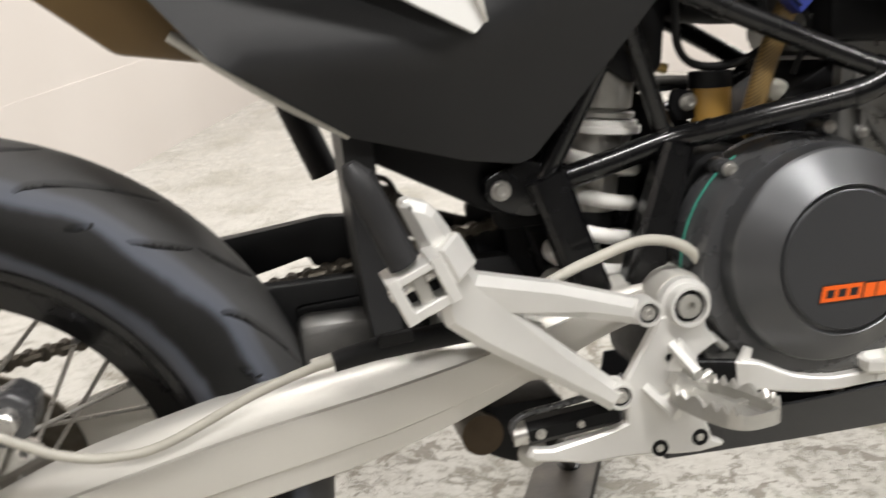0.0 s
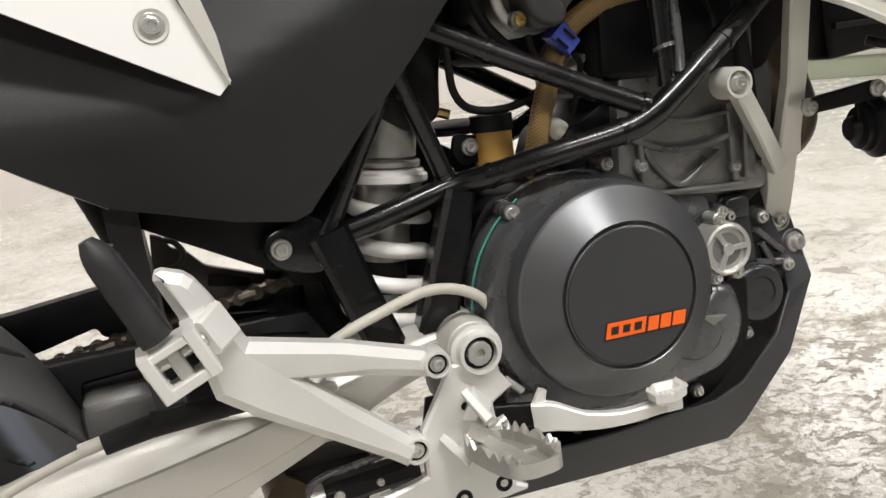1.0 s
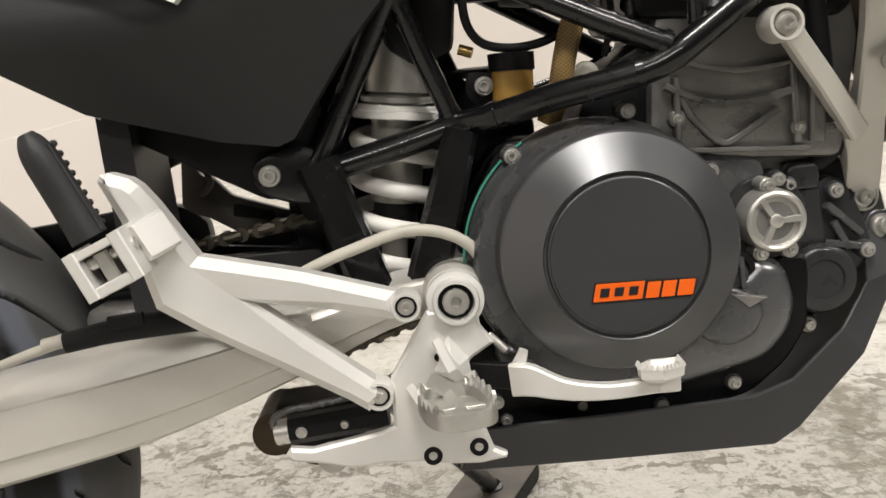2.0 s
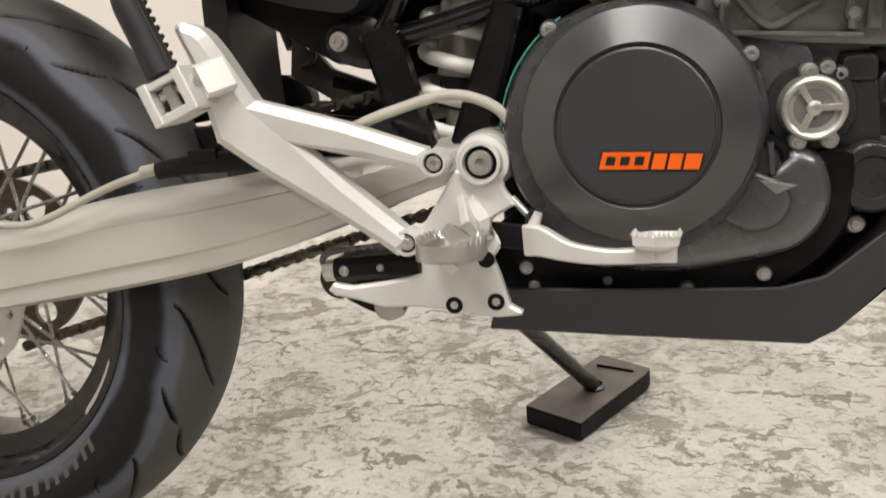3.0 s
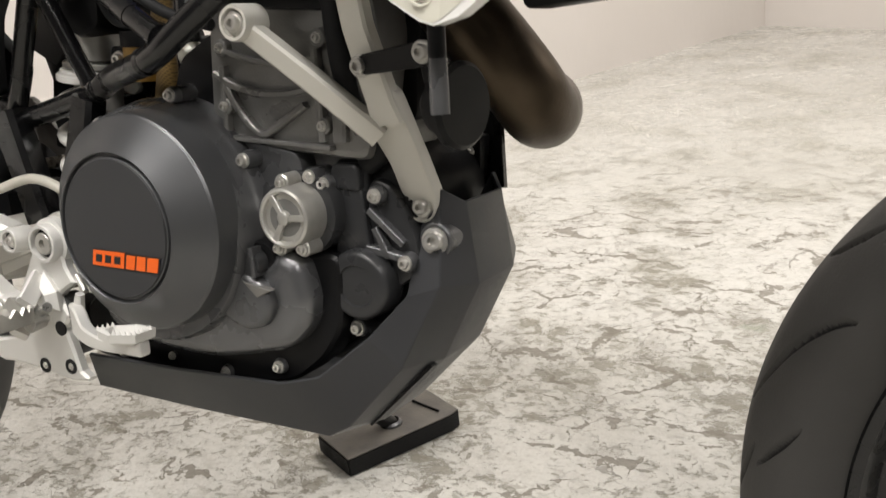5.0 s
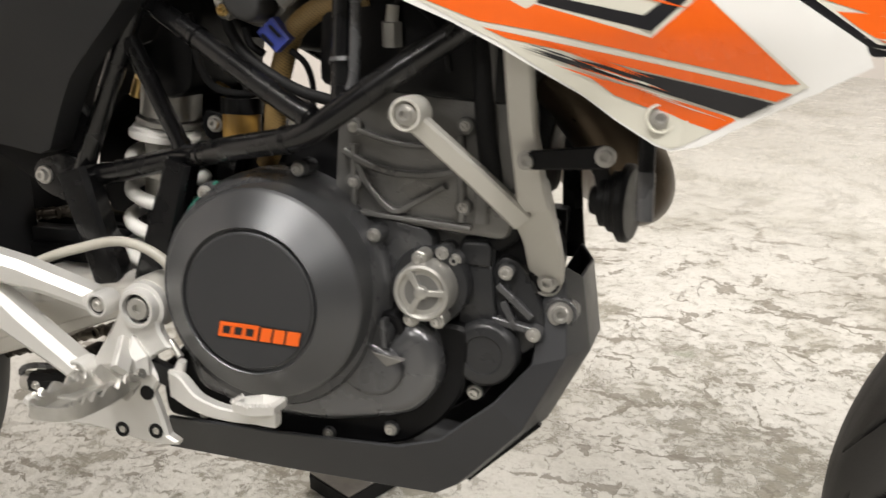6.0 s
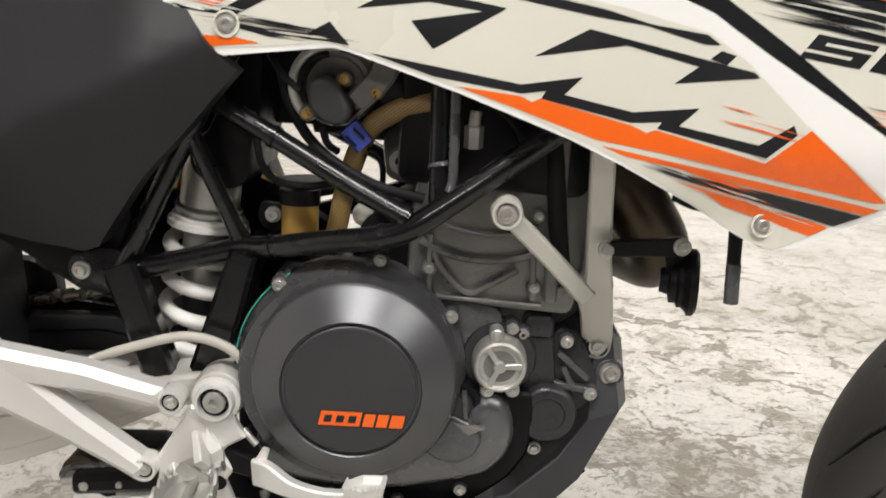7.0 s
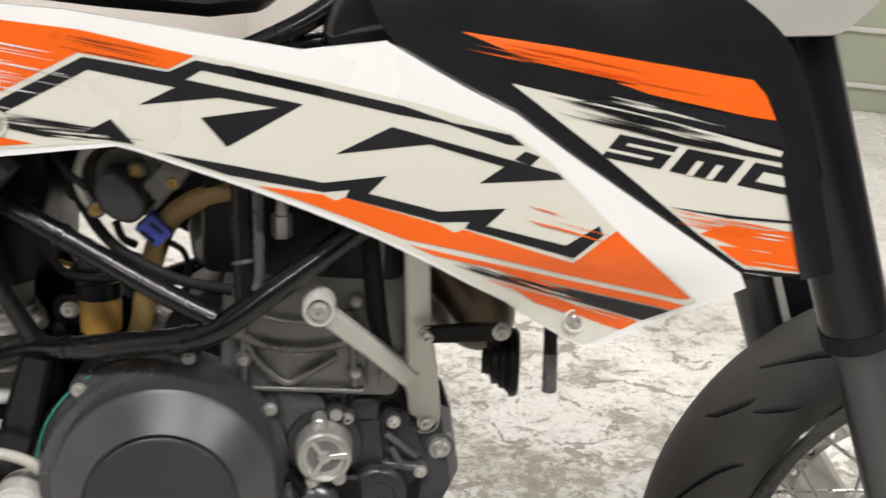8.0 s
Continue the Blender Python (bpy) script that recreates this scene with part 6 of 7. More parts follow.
for a, cuts in ((0.0, (((0.22, 0.62), (1.0, 0.74)), ((0.0, 0.26), (0.76, 0.38)))), (0.046, (((0.28, 0.0), (0.40, 0.62)), ((0.62, 0.0), (0.74, 0.62)))), (0.093, (((0.24, 0.28), (1.0, 0.70)),))):
    sticker([slant(a, 0, 0), slant(a, 0, 1), slant(a, 1, 1), slant(a, 1, 0)], shroud_y, M_DECAL_BLACK, shroud, 0.0008, name="graphic_block")
    for (u0, v0), (u1, v1) in cuts:
        sticker([slant(a, u0, v0), slant(a, u0, v1), slant(a, u1, v1), slant(a, u1, v0)], shroud_y, M_DECAL_WHITE, shroud, 0.0012, name="graphic_slit")


def streaks(depth, mat, parent, rows):
    """Thin brushed slivers beside the graphics."""
    for x0, z0, x1, z1, w in rows:
        mx, mz = x0 * 0.4 + x1 * 0.6, z0 * 0.4 + z1 * 0.6
        sticker([(x0, z0), (mx, mz - w / 2), (x1, z1), (mx, mz + w / 2)], depth, mat, parent, 0.0012, name="streak")


rng = random.Random(4)


def brush(depth, mat, parent, x0, z0, x1, z1, slope, count, length, w):
    """Slivers strewn in a slanting band from one corner to the other."""
    rows = []
    for _ in range(count):
        f, g = rng.random(), rng.random()
        x, z, n = x0 + (x1 - x0) * f, z0 + (z1 - z0) * g + slope * (x1 - x0) * f, length * (0.4 + 0.8 * rng.random())
        rows.append((x, z, x + n, z + slope * n, w * (0.5 + rng.random())))
    streaks(depth, mat, parent, rows)


brush(panel_y, M_WHITE, main, 0.556, 0.812, 0.60, 0.848, -0.17, 26, 0.085, 0.0008)
brush(panel_y, M_DECAL_GREY, main, 0.590, 0.800, 0.63, 0.845, -0.17, 9, 0.07, 0.0006)
brush(panel_y, M_WHITE, main, 0.580, 0.790, 0.60, 0.800, -0.17, 4, 0.05, 0.0014)
brush(panel_y, M_DECAL_BLACK, main, 0.590, 0.779, 0.66, 0.789, -0.10, 14, 0.07, 0.0010)
brush(panel_y, M_DECAL_BLACK, main, 0.665, 0.832, 0.71, 0.845, -0.19, 7, 0.07, 0.0006)
brush(panel_y, M_DECAL_WHITE, main, 0.640, 0.770, 0.70, 0.776, -0.10, 4, 0.05, 0.0012)
brush(panel_y, M_ORANGE, main, 0.965, 0.690, 1.00, 0.676, -0.28, 9, 0.07, 0.0013)
brush(panel_y, M_DECAL_BLACK, main, 0.945, 0.690, 0.985, 0.686, -0.27, 8, 0.07, 0.0012)
brush(panel_y, M_DECAL_WHITE, main, 1.000, 0.676, 1.04, 0.668, -0.27, 5, 0.06, 0.0010)
brush(panel_y, M_ORANGE, main, 1.000, 0.735, 1.03, 0.722, -0.22, 6, 0.05, 0.0009)
brush(shroud_y, M_ORANGE, shroud, 0.965, 0.850, 1.03, 0.838, -0.17, 12, 0.09, 0.0016)
brush(shroud_y, M_DECAL_BLACK, shroud, 1.010, 0.812, 1.06, 0.800, -0.20, 14, 0.08, 0.0017)
brush(shroud_y, M_DECAL_BLACK, shroud, 1.060, 0.800, 1.12, 0.792, -0.20, 8, 0.06, 0.0012)
brush(shroud_y, M_DECAL_WHITE, shroud, 1.060, 0.806, 1.09, 0.812, -0.20, 6, 0.06, 0.0010)
brush(shroud_y, M_ORANGE, shroud, 1.105, 0.735, 1.14, 0.725, -0.17, 8, 0.05, 0.0012)
brush(shroud_y, M_DECAL_WHITE, shroud, 1.150, 0.722, 1.19, 0.690, -0.12, 6, 0.04, 0.0012)


def washer_bolt(x, z, r, parent, y):
    part("bolt_cup", lathe([(y, r * 1.4), (y - 0.0014, r * 1.34), (y - 0.0014, r * 1.15), (y + 0.001, r * 1.05)], (x, z), 32), M_DECAL_WHITE, parent)
    placed("bolt", BOLT, parent, Matrix.Translation((x, y + 0.001, z)) @ Matrix.Diagonal((r, r * 0.6, r, 1)))


washer_bolt(1.0525, 0.6424, 0.0070, main, panel_y(1.0525, 0.6424) - 0.001)
washer_bolt(0.629, 0.775, 0.0080, main, panel_y(0.629) - 0.001)
part("shroud_edge", sweep(smooth_path([(1.100, -0.160, 0.905), (1.128, -0.176, 0.880), (1.164, -0.190, 0.852), (1.181, -0.197, 0.826), (1.196, -0.208, 0.762), (1.217, -0.212, 0.688)], 6), lambda k, n: [(-0.012, -0.002), (0.010, -0.002), (0.012, 0.001), (0.004, 0.004), (-0.012, 0.004)]), M_TANK, shroud, "glossy black outer edge")


def seat_form():
    bm = bmesh.new()
    rings = []
    for x, z0, half in ((0.30, 0.905, 0.09), (0.45, 0.885, 0.115), (0.60, 0.868, 0.118), (0.70, 0.858, 0.112), (0.78, 0.852, 0.10), (0.815, 0.856, 0.085), (0.83, 0.868, 0.07)):
        sec = [(-half + 0.02, z0), (-half, z0 + 0.010), (-half + 0.004, z0 + 0.035), (-half * 0.5, z0 + 0.065), (half * 0.5, z0 + 0.065), (half - 0.004, z0 + 0.035), (half, z0 + 0.01), (half - 0.02, z0)]
        rings.append([bm.verts.new((x, 0.015 + y, z)) for y, z in sec])
    for a, b in zip(rings, rings[1:]):
        for k in range(8):
            j = (k + 1) % 8
            bm.faces.new((a[k], a[j], b[j], b[k]))
    bm.faces.new(rings[0])
    bm.faces.new(rings[-1])
    part("seat", bm, M_RUBBER, bike, "black vinyl seat", smooth=60)


seat_form()
part("tank", plate(round_outline([(0.86, 0.835), (0.875, 0.87), (0.93, 0.95), (1.06, 0.99), (1.15, 0.95), (1.18, 0.86), (1.10, 0.78), (0.98, 0.79)], 0.03), -0.10, 0.13, 0.03, segs=4), M_TANK, bike, "glossy black tank cover")
frame_tube([(0.80, -0.075, 0.825), (0.855, -0.080, 0.852), (0.90, -0.080, 0.885)], 0.0085)
frame_tube([(0.66, -0.078, 0.800), (0.80, -0.075, 0.825), (1.05, -0.04, 0.86)], 0.010)


# -- what shows through the frame --
def airbox():
    ob = part("airbox", plate(round_outline([(0.570, 0.672), (0.573, 0.640), (0.600, 0.622), (0.628, 0.632), (0.632, 0.672), (0.640, 0.70), (0.645, 0.78), (0.600, 0.78), (0.599, 0.70), (0.588, 0.676)], 0.01), -0.030, 0.10, 0.008), M_DARK, bike, "black airbox behind the shock")
    return ob


airbox()


def fluid_pot():
    c = Vector((0.6735, -0.022, 0.5845))
    up = Vector((0.01, 0.0, 1.0)).normalized()
    ob = part("brake_fluid_pot", tube([c, c + up * 0.030], 0.0172, 28, steps=0), M_GOLD, bike, "amber brake fluid pot with a black lid")
    part("lid", tube([c + up * 0.030, c + up * 0.044], 0.0188, 28, steps=0), M_DARK, ob, "black ribbed lid")
    part("bracket", plate(round_outline([(0.638, 0.617), (0.664, 0.612), (0.664, 0.590), (0.642, 0.588), (0.634, 0.600)], 0.006), -0.026, -0.020, 0.001), M_DARK, ob)
    bolt(0.650, -0.027, 0.604, 0.0078, ob)


fluid_pot()


def throttle_body():
    bm = lathe([(-0.048, 0.0), (-0.052, 0.026), (-0.056, 0.0285), (-0.056, 0.032), (-0.046, 0.034), (0.05, 0.034)], (0.710, 0.724), 44)
    ob = part("throttle_body", bm, M_BODY, bike, "grey cast throttle body with sensors")
    part("web", bar([(0.728, -0.054, 0.712), (0.750, -0.052, 0.736), (0.756, -0.05, 0.760)], [0.020, 0.024, 0.028], 0.012, edge=0.4, steps=4), M_BODY, ob)
    cap = round_outline([(0.689, 0.7225), (0.6935, 0.734), (0.706, 0.737), (0.718, 0.728), (0.7275, 0.709), (0.7255, 0.698), (0.716, 0.693), (0.702, 0.697), (0.692, 0.708)], 0.011, 5)
    part("sensor", dome(cap, -0.086, -0.052, 0.006, 4), M_SENSOR, ob, "dark grey throttle sensor")
    part("hose_clamp", tube([(0.708 + 0.0335 * math.cos(radians(a)), -0.062, 0.726 + 0.0335 * math.sin(radians(a))) for a in range(80, 241, 12)], 0.0046, 10), M_BRKT, ob, "pale grey clamp ring")
    part("hose_clamp", tube([(0.708 + 0.0270 * math.cos(radians(a)), -0.066, 0.726 + 0.0270 * math.sin(radians(a))) for a in range(95, 200, 12)], 0.0026, 8), M_RUBBER, ob, "black clamp band")
    for x, y, z in ((0.7187, -0.064, 0.7325), (0.6885, -0.074, 0.7030), (0.7455, -0.058, 0.7215)):
        part("screw_boss", lathe([(y + 0.012, 0.0075), (y + 0.001, 0.0070), (y, 0.0060), (y, 0.0)], (x, z), 18), M_BODY, ob)
        part("brass_screw", lathe([(y + 0.001, 0.0052), (y - 0.0030, 0.0050), (y - 0.0038, 0.0042), (y - 0.0038, 0.0022), (y - 0.0020, 0.0018), (y - 0.0020, 0.0)], (x, z), 14), M_BRASS, ob, "brass screw")
    plug = part("connector", bar([(0.7225, -0.062, 0.6925), (0.7375, -0.060, 0.676)], [0.019, 0.017], 0.016, edge=0.2), M_BLUE, ob, "blue cable connector")
    for k in (-0.004, 0.003):
        # Black bars stand in for the dark of the connector's openings.
        part("slot_shade", bar([(0.7255 + k, -0.0705, 0.6885 + k), (0.7345 + k, -0.0695, 0.680 + k)], [0.002, 0.002], 0.003), M_DARK, plug)
    part("cable", tube([(0.741, -0.058, 0.672), (0.750, -0.050, 0.662), (0.752, -0.040, 0.645), (0.748, -0.030, 0.62)], 0.0028, 8), M_RUBBER, ob)
    part("cable", tube([(0.700, -0.06, 0.690), (0.704, -0.058, 0.676), (0.712, -0.05, 0.668)], 0.0035, 8), M_RUBBER, ob)
    return ob


throttle_body()
part("intake_boot", tube([(0.680, 0.055, 0.708), (0.715, 0.055, 0.704), (0.750, 0.055, 0.702), (0.785, 0.05, 0.700)], 0.036, 22), M_RUBBER, bike, "black rubber intake boot")
part("fuel_hose", tube([(0.810, -0.055, 0.718), (0.782, -0.052, 0.7125), (0.757, -0.050, 0.7025), (0.7385, -0.048, 0.687), (0.727, -0.044, 0.662), (0.717, -0.038, 0.630), (0.709, -0.030, 0.592), (0.70, -0.026, 0.57)], 0.0095, 18), M_HOSE, bike, "tan braided hose")
part("wiring", tube([(0.634, -0.040, 0.700), (0.6365, -0.036, 0.676), (0.640, -0.032, 0.652), (0.652, -0.030, 0.637), (0.675, -0.030, 0.632), (0.70, -0.030, 0.635), (0.722, -0.03, 0.645)], 0.0036, 10), M_RUBBER, bike, "black wiring loom")
part("wiring", tube([(0.66, -0.040, 0.735), (0.672, -0.045, 0.700), (0.70, -0.060, 0.668), (0.745, -0.062, 0.642), (0.79, -0.058, 0.630)], 0.0050, 10), M_RUBBER, bike, "black rubber wiring loom")


def injector():
    part("fuel_joint", lathe([(-0.012, 0.0), (-0.024, 0.0055), (-0.030, 0.006), (-0.030, 0.0115), (-0.020, 0.0125), (0.0, 0.0125)], (0.768, 0.658), 24), M_CAP, bike, "grey ring fitting")
    ob = part("temperature_sensor", tube([(0.832, -0.062, 0.678), (0.832, -0.064, 0.697)], 0.0085, 6, steps=0), M_CAP, bike, "grey hexagonal sensor on the cylinder head", smooth=20)
    part("plug", tube([(0.832, -0.064, 0.697), (0.833, -0.064, 0.710)], 0.0052, 12, steps=0), M_BRKT, ob)
    part("cable_guide", tube([(0.8145, -0.094, 0.76), (0.8155, -0.100, 0.665), (0.813, -0.103, 0.645)], 0.0045, 10), M_CASE, bike, "thin dark pipe beside the frame tube")
    part("cable_tie", tube([(0.8030, -0.0967, 0.6680), (0.8035, -0.0975, 0.6650)], 0.0098, 18, steps=0), M_CASE, bike, "black cable tie round the frame tube")


injector()
part("cylinder_base", plate(round_outline([(0.80, 0.565), (0.935, 0.555), (0.930, 0.520), (0.890, 0.512), (0.845, 0.505), (0.82, 0.52)], 0.008), -0.033, 0.05, 0.004), M_CYL, engine, "grey cylinder base")
part("crankcase_neck", plate(round_outline([(0.715, 0.555), (0.735, 0.605), (0.80, 0.64), (0.82, 0.56), (0.79, 0.53)], 0.008), -0.040, 0.06, 0.004), M_DARK, engine)
part("engine_front", plate(round_outline([(0.905, 0.56), (0.895, 0.72), (0.99, 0.74), (0.985, 0.67), (0.955, 0.62), (0.95, 0.55)], 0.01), -0.012, 0.06, 0.008), M_DARK, engine)
part("hose_elbow", tube([(0.915, -0.030, 0.585), (0.927, -0.034, 0.560), (0.930, -0.034, 0.535), (0.915, -0.030, 0.52)], 0.010, 14), M_RUBBER, bike, "black coolant hose elbow")
part("brass_tag", bar([(0.915, -0.032, 0.630), (0.928, -0.034, 0.634)], [0.007, 0.005], 0.004), M_GOLD, bike, "small brass clip")

# Added dark plate; blocks the bright background behind the throttle body.
part("throttle_backing", plate(round_outline([(0.690, 0.735), (0.690, 0.81), (0.80, 0.81), (0.80, 0.735)], 0.008), 0.050, 0.09, 0.004), M_DARK, bike, "black filler plate darkening the gap behind the throttle body")

part("coolant_hose", tube([(0.902, -0.050, 0.715), (0.906, -0.056, 0.66), (0.912, -0.056, 0.60), (0.920, -0.050, 0.555)], 0.0085, 14), M_RUBBER, bike, "black rubber coolant hose")
part("sensor_cable", tube([(0.833, -0.064, 0.708), (0.842, -0.070, 0.716), (0.858, -0.070, 0.708), (0.872, -0.066, 0.690), (0.880, -0.060, 0.66)], 0.0024, 8), M_RUBBER, bike, "thin black cable of the sensor")
part("throttle_cable", tube([(0.655, -0.066, 0.752), (0.668, -0.074, 0.735), (0.684, -0.080, 0.722)], 0.0032, 8), M_RUBBER, bike, "black throttle cable")
part("beige_cap", lathe([(-0.040, 0.0), (-0.034, 0.006), (-0.031, 0.0095), (-0.022, 0.0110), (-0.010, 0.0100), (-0.006, 0.0)], (0.7335, 0.6065), 22), M_DECAL_WHITE, bike, "cream plastic cap behind the tan hose")
for x, z in ((0.797, 0.566), (0.797, 0.612), (0.893, 0.552), (0.893, 0.618)):
    part("stud_boss", lathe([(-0.050, 0.0075), (-0.0575, 0.0070), (-0.0585, 0.0060), (-0.0585, 0.0)], (x, z), 18), M_CYL, engine)
    bolt(x, -0.0582, z, 0.0044, engine)

part("brass_pin", tube([(0.5475, 0.0, 0.622), (0.552, 0.0, 0.634), (0.556, -0.002, 0.641)], 0.0062, 14), M_BRASS, bike, "brass adjuster beside the shock")
part("brass_pin", tube([(0.634, 0.004, 0.636), (0.645, 0.002, 0.632)], 0.0045, 12, steps=0), M_BRASS, bike, "small brass fitting behind the fluid pot")
part("airbox_wall", plate(round_outline([(0.600, 0.682), (0.640, 0.679), (0.700, 0.679), (0.700, 0.78), (0.600, 0.78)], 0.006), 0.060, 0.072, 0.002), M_DARK, bike, "black lower wall of the airbox")
bm = lathe([(-0.004, 0.0), (-0.004, 0.034), (-0.002, 0.037), (0.003, 0.037), (0.003, 0.030), (0.001, 0.028), (0.001, 0.0)], segs=40)
bmesh.ops.transform(bm, matrix=Matrix.Translation((0.664, 0.058, 0.6170)) @ Matrix.Rotation(radians(-86), 4, "X"), verts=bm.verts)
part("duct_flange", bm, M_RUBBER, bike, "flat black rubber duct flange behind the fluid pot")
part("float_bowl", plate(round_outline([(0.752, 0.640), (0.748, 0.676), (0.760, 0.694), (0.790, 0.70), (0.796, 0.65), (0.780, 0.632)], 0.008), -0.012, 0.05, 0.005), M_CYL, bike, "dark grey intake casting on the cylinder head")
radiator = part("radiator_guard", plate(round_outline([(1.036, 0.655), (1.040, 0.632), (1.122, 0.640), (1.175, 0.705), (1.15, 0.80), (1.03, 0.80), (1.034, 0.70)], 0.008), -0.012, 0.02, 0.004), M_DARK, bike, "black radiator guard inside the side panel")
for z in (0.665, 0.690, 0.715, 0.740):
    part("slat", bar([(1.045, -0.0145, z), (1.14, -0.0145, z)], [0.006, 0.006], 0.006, edge=0.3), M_PLASTIC, radiator)
part("pipe_stay", tube([(1.000, -0.105, 0.650), (1.018, -0.118, 0.645), (1.036, -0.138, 0.652)], 0.0045, 10), M_DARK, bike, "black wire stay of the drain pipe")

# -- behind the passenger footrest --
part("mud_flap", sweep([(0.352, -0.005, 0.625), (0.354, -0.005, 0.57), (0.358, -0.005, 0.50), (0.366, -0.005, 0.42)], lambda k, n: [(-0.020, -0.050), (0.004, -0.050), (0.004, 0.050), (-0.020, 0.050)]), M_PLASTIC, bike, "black plastic mud flap ahead of the rear wheel", smooth=25)
part("swingarm_guard", plate(round_outline([(0.24, 0.40), (0.24, 0.47), (0.33, 0.472), (0.50, 0.475), (0.52, 0.44), (0.50, 0.40)], 0.006), 0.036, 0.058, 0.003), M_PLASTIC, bike, "black plastic guard between the swingarm arms")
part("inner_fender", plate(round_outline([(0.345, 0.625), (0.352, 0.592), (0.388, 0.572), (0.430, 0.549), (0.470, 0.527), (0.490, 0.530), (0.52, 0.60), (0.45, 0.66), (0.36, 0.66)], 0.008), -0.032, -0.018, 0.003), M_DARK, bike, "black inner fender under the side cover")
part("chain_guard", plate(round_outline([(0.06, 0.505), (0.10, 0.498), (0.253, 0.512), (0.336, 0.522), (0.368, 0.520), (0.384, 0.511), (0.394, 0.502), (0.396, 0.480), (0.47, 0.472), (0.36, 0.465), (0.322, 0.478), (0.318, 0.487), (0.270, 0.475), (0.20, 0.465), (0.10, 0.46), (0.06, 0.475)], 0.004), 0.078, 0.098, 0.003), M_DARK, bike, "black plastic chain guard")
# Darker than the swingarm: the shadow on the brace is in its colour.
part("cross_brace", box(0.300, 0.366, -0.010, 0.076, 0.400, 0.446, bevel=0.010), M_CYL, arm, "cross brace of the swingarm, greyed for the shadow on it", smooth=30)
part("chain_slider", plate(round_outline([(0.30, 0.452), (0.46, 0.462), (0.50, 0.455), (0.48, 0.42), (0.30, 0.40)], 0.006), 0.03, 0.06, 0.003), M_DARK, bike, "dark chain slider on the swingarm")
hanger = part("hanger_bracket", plate(round_outline([(0.377, 0.562), (0.388, 0.557), (0.393, 0.546), (0.403, 0.544), (0.419, 0.526), (0.429, 0.522), (0.477, 0.505), (0.482, 0.496), (0.474, 0.485), (0.430, 0.483), (0.421, 0.491), (0.397, 0.506), (0.383, 0.511), (0.373, 0.519)], 0.003), 0.076, 0.084, 0.002), M_GUIDE, bike, "dull brown-grey chain guide bracket")
# Black patch on the bracket, painting the shade of a hollow.
part("pocket_shade", plate(round_outline([(0.421, 0.5180), (0.458, 0.5070), (0.456, 0.4990), (0.4185, 0.5060)], 0.003), 0.0752, 0.0765, 0.0), M_DARK, hanger)
part("clip", tube([(0.388, 0.074, 0.555), (0.397, 0.072, 0.551), (0.403, 0.072, 0.540), (0.397, 0.072, 0.531), (0.387, 0.074, 0.528)], 0.0028, 10), M_GUIDE, hanger)
part("chain_rubber", plate(round_outline([(0.36, 0.44), (0.36, 0.474), (0.43, 0.484), (0.52, 0.489), (0.52, 0.44)], 0.004), 0.088, 0.096, 0.001), M_RUBBER, hanger, "black rubber strip under the chain")
# Added dark fill; hides the bright floor behind the gap.
part("chain_guard", plate(round_outline([(0.470, 0.520), (0.500, 0.535), (0.540, 0.545), (0.540, 0.46), (0.480, 0.466), (0.472, 0.495)], 0.004), 0.072, 0.082, 0.002), M_PLASTIC, bike, "black filler plate keeping the gap above the swingarm dark")
part("far_cover", plate(round_outline([(0.37, 0.620), (0.444, 0.584), (0.500, 0.575), (0.545, 0.602), (0.580, 0.660), (0.608, 0.700), (0.608, 0.76), (0.37, 0.76)], 0.01), 0.086, 0.094, 0.002), M_PLASTIC, bike, "matt black side cover of the far side")
# Added black plate; keeps the gap left of the shock dark.
part("shock_gap_plate", plate(round_outline([(0.490, 0.500), (0.536, 0.500), (0.536, 0.622), (0.512, 0.622), (0.484, 0.590), (0.476, 0.545)], 0.006), 0.030, 0.040, 0.002), M_DARK, bike, "black filler plate darkening the gap beside the shock")
# Added black block; stops bright floor showing round the shock.
part("shock_backing", plate(round_outline([(0.505, 0.44), (0.500, 0.50), (0.530, 0.575), (0.545, 0.66), (0.622, 0.655), (0.640, 0.61), (0.70, 0.575), (0.70, 0.46), (0.60, 0.44)], 0.008), 0.055, 0.10, 0.004), M_DARK, bike, "black filler block darkening the gap behind the rear shock")
front_tube = part("engine_bracket", bar([(0.950, 0.114, 0.66), (0.9535, 0.114, 0.55), (0.962, 0.098, 0.482)], [0.016, 0.018, 0.022], 0.008, edge=0.25), M_FRAME, bike, "black strip-shaped engine bracket")
part("cross_block", box(0.905, 0.955, 0.085, 0.115, 0.492, 0.530, bevel=0.003), M_DARK, front_tube, "black block with bolts")
bolt(0.930, 0.0845, 0.512, 0.0060, front_tube)
bolt(0.945, 0.0845, 0.516, 0.0045, front_tube)
part("link_boss", lathe([(-0.020, 0.0), (-0.022, 0.006), (-0.020, 0.012), (-0.020, 0.019), (0.05, 0.019)], (0.4505, 0.3265), 28), M_EXHAUST, bike, "rusty suspension linkage boss")
part("linkage", plate(round_outline([(0.436, 0.330), (0.452, 0.348), (0.53, 0.350), (0.528, 0.312), (0.505, 0.288), (0.478, 0.292), (0.447, 0.308)], 0.01), -0.012, 0.04, 0.003), M_DARK, bike, "dark suspension linkage arm")
part("link_bolt", lathe([(-0.018, 0.0), (-0.018, 0.008), (-0.014, 0.014), (0.0, 0.016)], (0.497, 0.299), 24), M_CAP, bike, "grey linkage bolt")


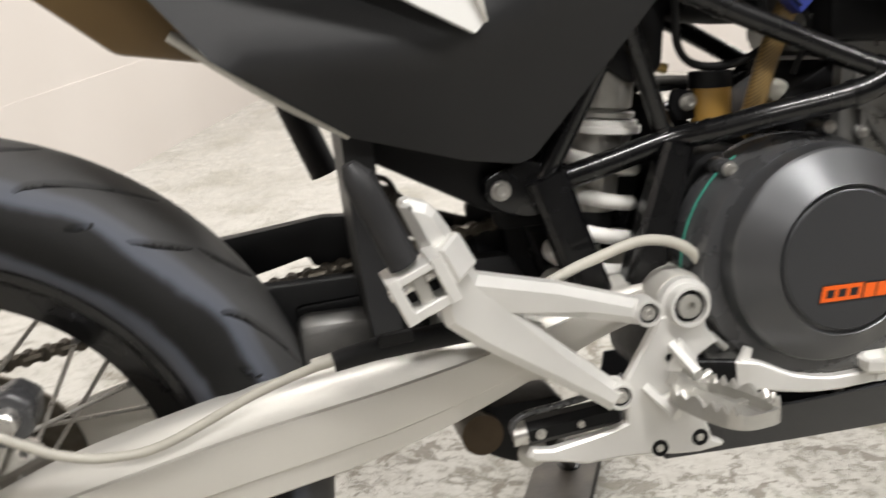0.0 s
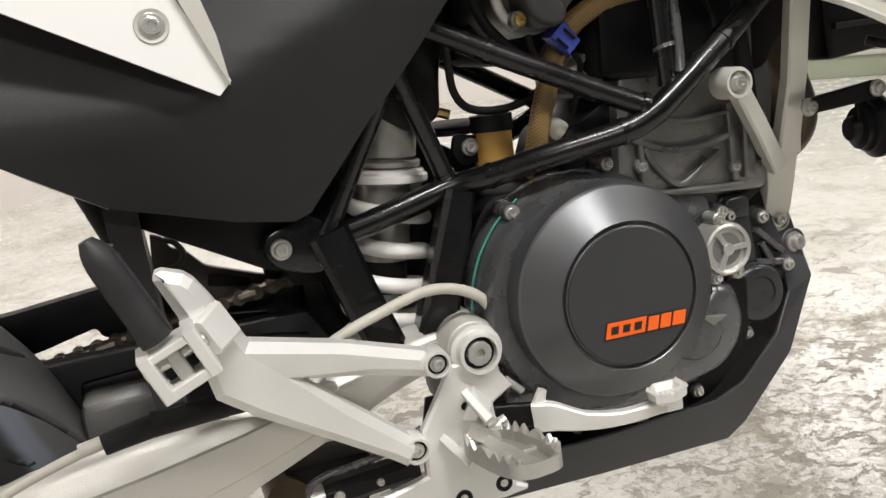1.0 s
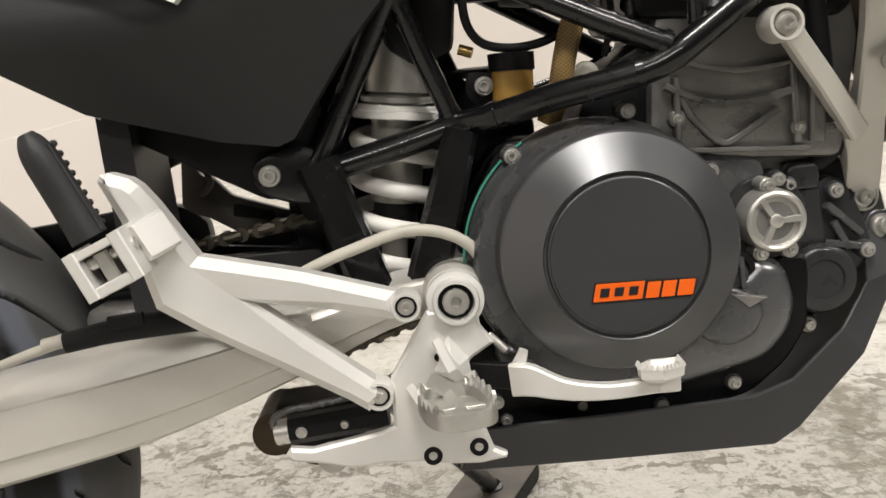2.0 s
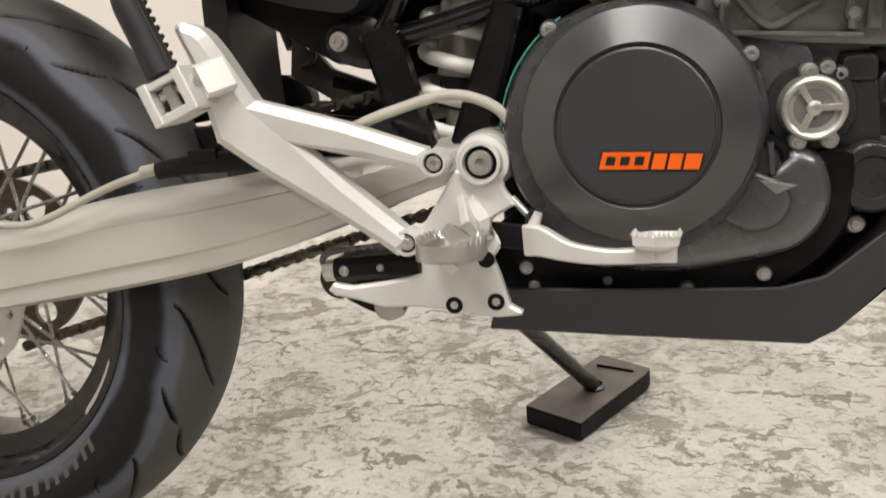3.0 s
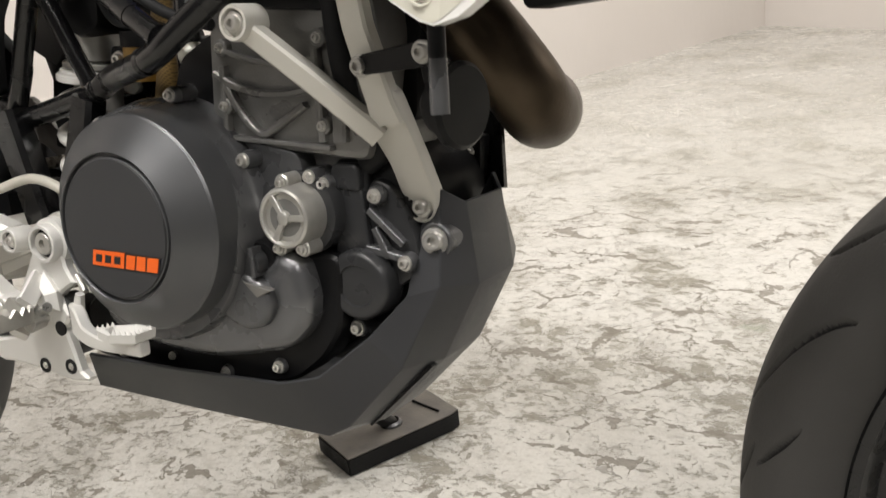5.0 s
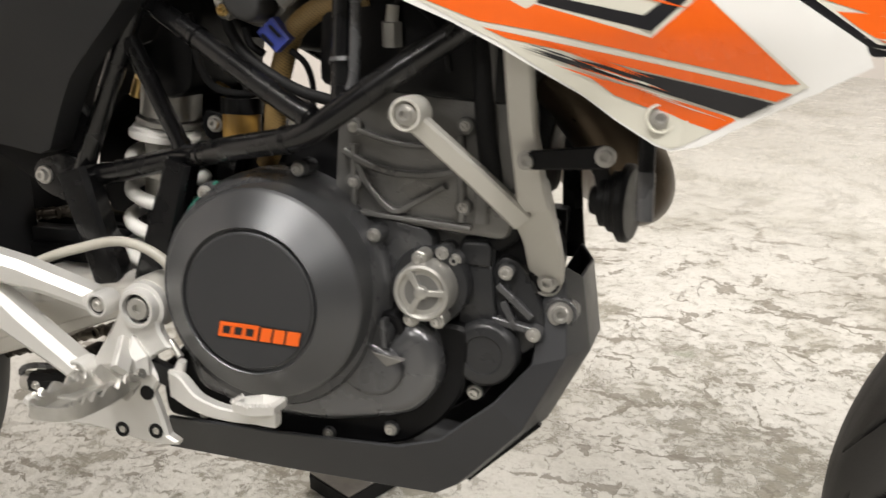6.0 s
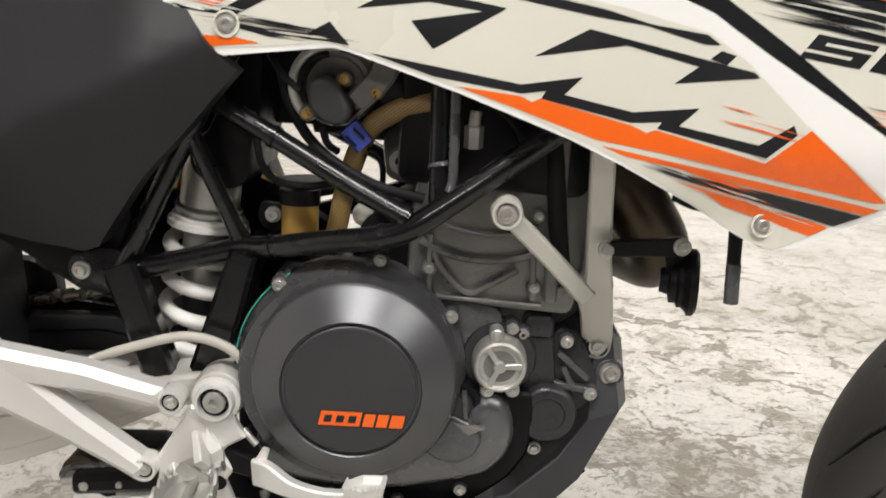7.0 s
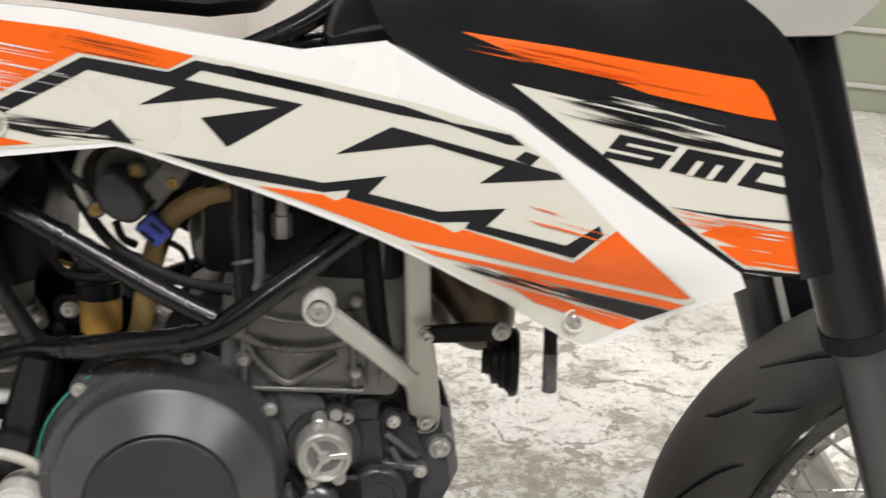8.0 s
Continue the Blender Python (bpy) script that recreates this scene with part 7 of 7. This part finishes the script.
def caliper():
    ob = part("brake_caliper", plate(round_outline([(0.062, 0.408), (0.064, 0.436), (0.085, 0.446), (0.102, 0.434), (0.098, 0.410), (0.078, 0.400)], 0.006), -0.082, -0.045, 0.004, segs=3), M_CASE, bike, "dark grey rear brake caliper")
    part("banjo", lathe([(-0.080, 0.010), (-0.096, 0.010), (-0.098, 0.008), (-0.098, 0.0)], (0.082, 0.424), 24), M_STEEL, ob)
    part("carrier", bar([(0.01, -0.070, 0.330), (0.05, -0.070, 0.37), (0.07, -0.070, 0.41)], [0.026, 0.020, 0.020], 0.008, edge=0.3), M_CAP, ob)


caliper()
part("tail_box", plate(round_outline([(0.10, 0.75), (0.133, 0.725), (0.187, 0.680), (0.262, 0.667), (0.30, 0.70), (0.29, 0.80), (0.10, 0.80)], 0.006), -0.02, 0.10, 0.006), M_TAIL, bike, "box under the tail, brown light put into its colour")
part("passenger_peg", tube([(0.3170, 0.165, 0.634), (0.3190, 0.165, 0.629), (0.3225, 0.165, 0.618), (0.347, 0.165, 0.552)], 0.0150, 16, steps=0), M_RUBBER, bike, "black rubber passenger footpeg on the left side of the motorcycle")


# -- the badge on the clutch cover, as plain shapes --
def badge():
    slant = lambda x, z: (0.7085 + x + z * 0.22, 0.4435 + z - x * 0.006)
    y = -0.1314
    part("badge_shade", plate([slant(-0.001, -0.0012), slant(0.0740, -0.0012), slant(0.0740, 0.0122), slant(-0.001, 0.0138)], y - 0.0005, y + 0.0003, 0.0), M_DECAL_BLACK, engine, smooth=0)
    ob = None
    for x0, x1, z1 in ((0.0, 0.0355, 0.0128), (0.038, 0.0475, 0.0115), (0.0495, 0.059, 0.0115), (0.061, 0.0725, 0.0115)):
        q = part("badge", plate([slant(x0, 0), slant(x1, 0), slant(x1, z1), slant(x0, z1)], y - 0.0012, y, 0.0), M_ORANGE, engine, "orange slanted badge bar", smooth=0)
        ob = ob or q
    for x0 in (0.004, 0.0145, 0.025):
        part("badge_bar", plate([slant(x0, 0.0032), slant(x0 + 0.0065, 0.0032), slant(x0 + 0.0065, 0.0095), slant(x0, 0.0095)], y - 0.0017, y - 0.001, 0.0), M_DECAL_BLACK, ob, smooth=0)


badge()

# -- low boards along the far wall --
def boards():
    def slab(name, x0, x1, y0, y1, z0, z1, mat, label, category):
        bm = box(x0, x1, y0, y1, z0, z1, bevel=0.004)
        bmesh.ops.transform(bm, matrix=ROOM, verts=bm.verts)
        return tagged(finish(bm, name, mat), label, category)
    c = slab("cabinet", 2.62, 3.75, -0.05, -0.005, 0.0, 1.15, M_GREENBOARD, "pale green cabinet standing at the wall", "cabinet")
    for z in (0.10, 0.33, 0.56):
        bm = box(2.62, 3.75, -0.065, -0.0505, z, z + 0.02, bevel=0.002)
        bmesh.ops.transform(bm, matrix=ROOM, verts=bm.verts)
        part("rail", bm, M_BRKT, c, "beige edge strip")


boards()


def blue_bag():
    """A crumpled bag hung on the front edge of the cabinet."""
    bm = bmesh.new()
    bmesh.ops.create_icosphere(bm, subdivisions=4, radius=1.0)
    for v in bm.verts:
        fold = noise.noise(v.co * 1.9) * 0.30 + noise.noise(v.co * 5.1) * 0.12
        taper = 1.0 - 0.35 * max(0.0, v.co.z)
        v.co = Vector((v.co.x * 0.042 * taper, v.co.y * 0.030 * taper, v.co.z * 0.072)) * (1 + fold)
    bmesh.ops.transform(bm, matrix=ROOM @ Matrix.Translation((2.675, -0.092, 0.365)), verts=bm.verts)
    tagged(finish(bm, "plastic_bag", M_BLUE, smooth=30), "crumpled blue plastic bag hanging at the cabinet", "bag")


blue_bag()
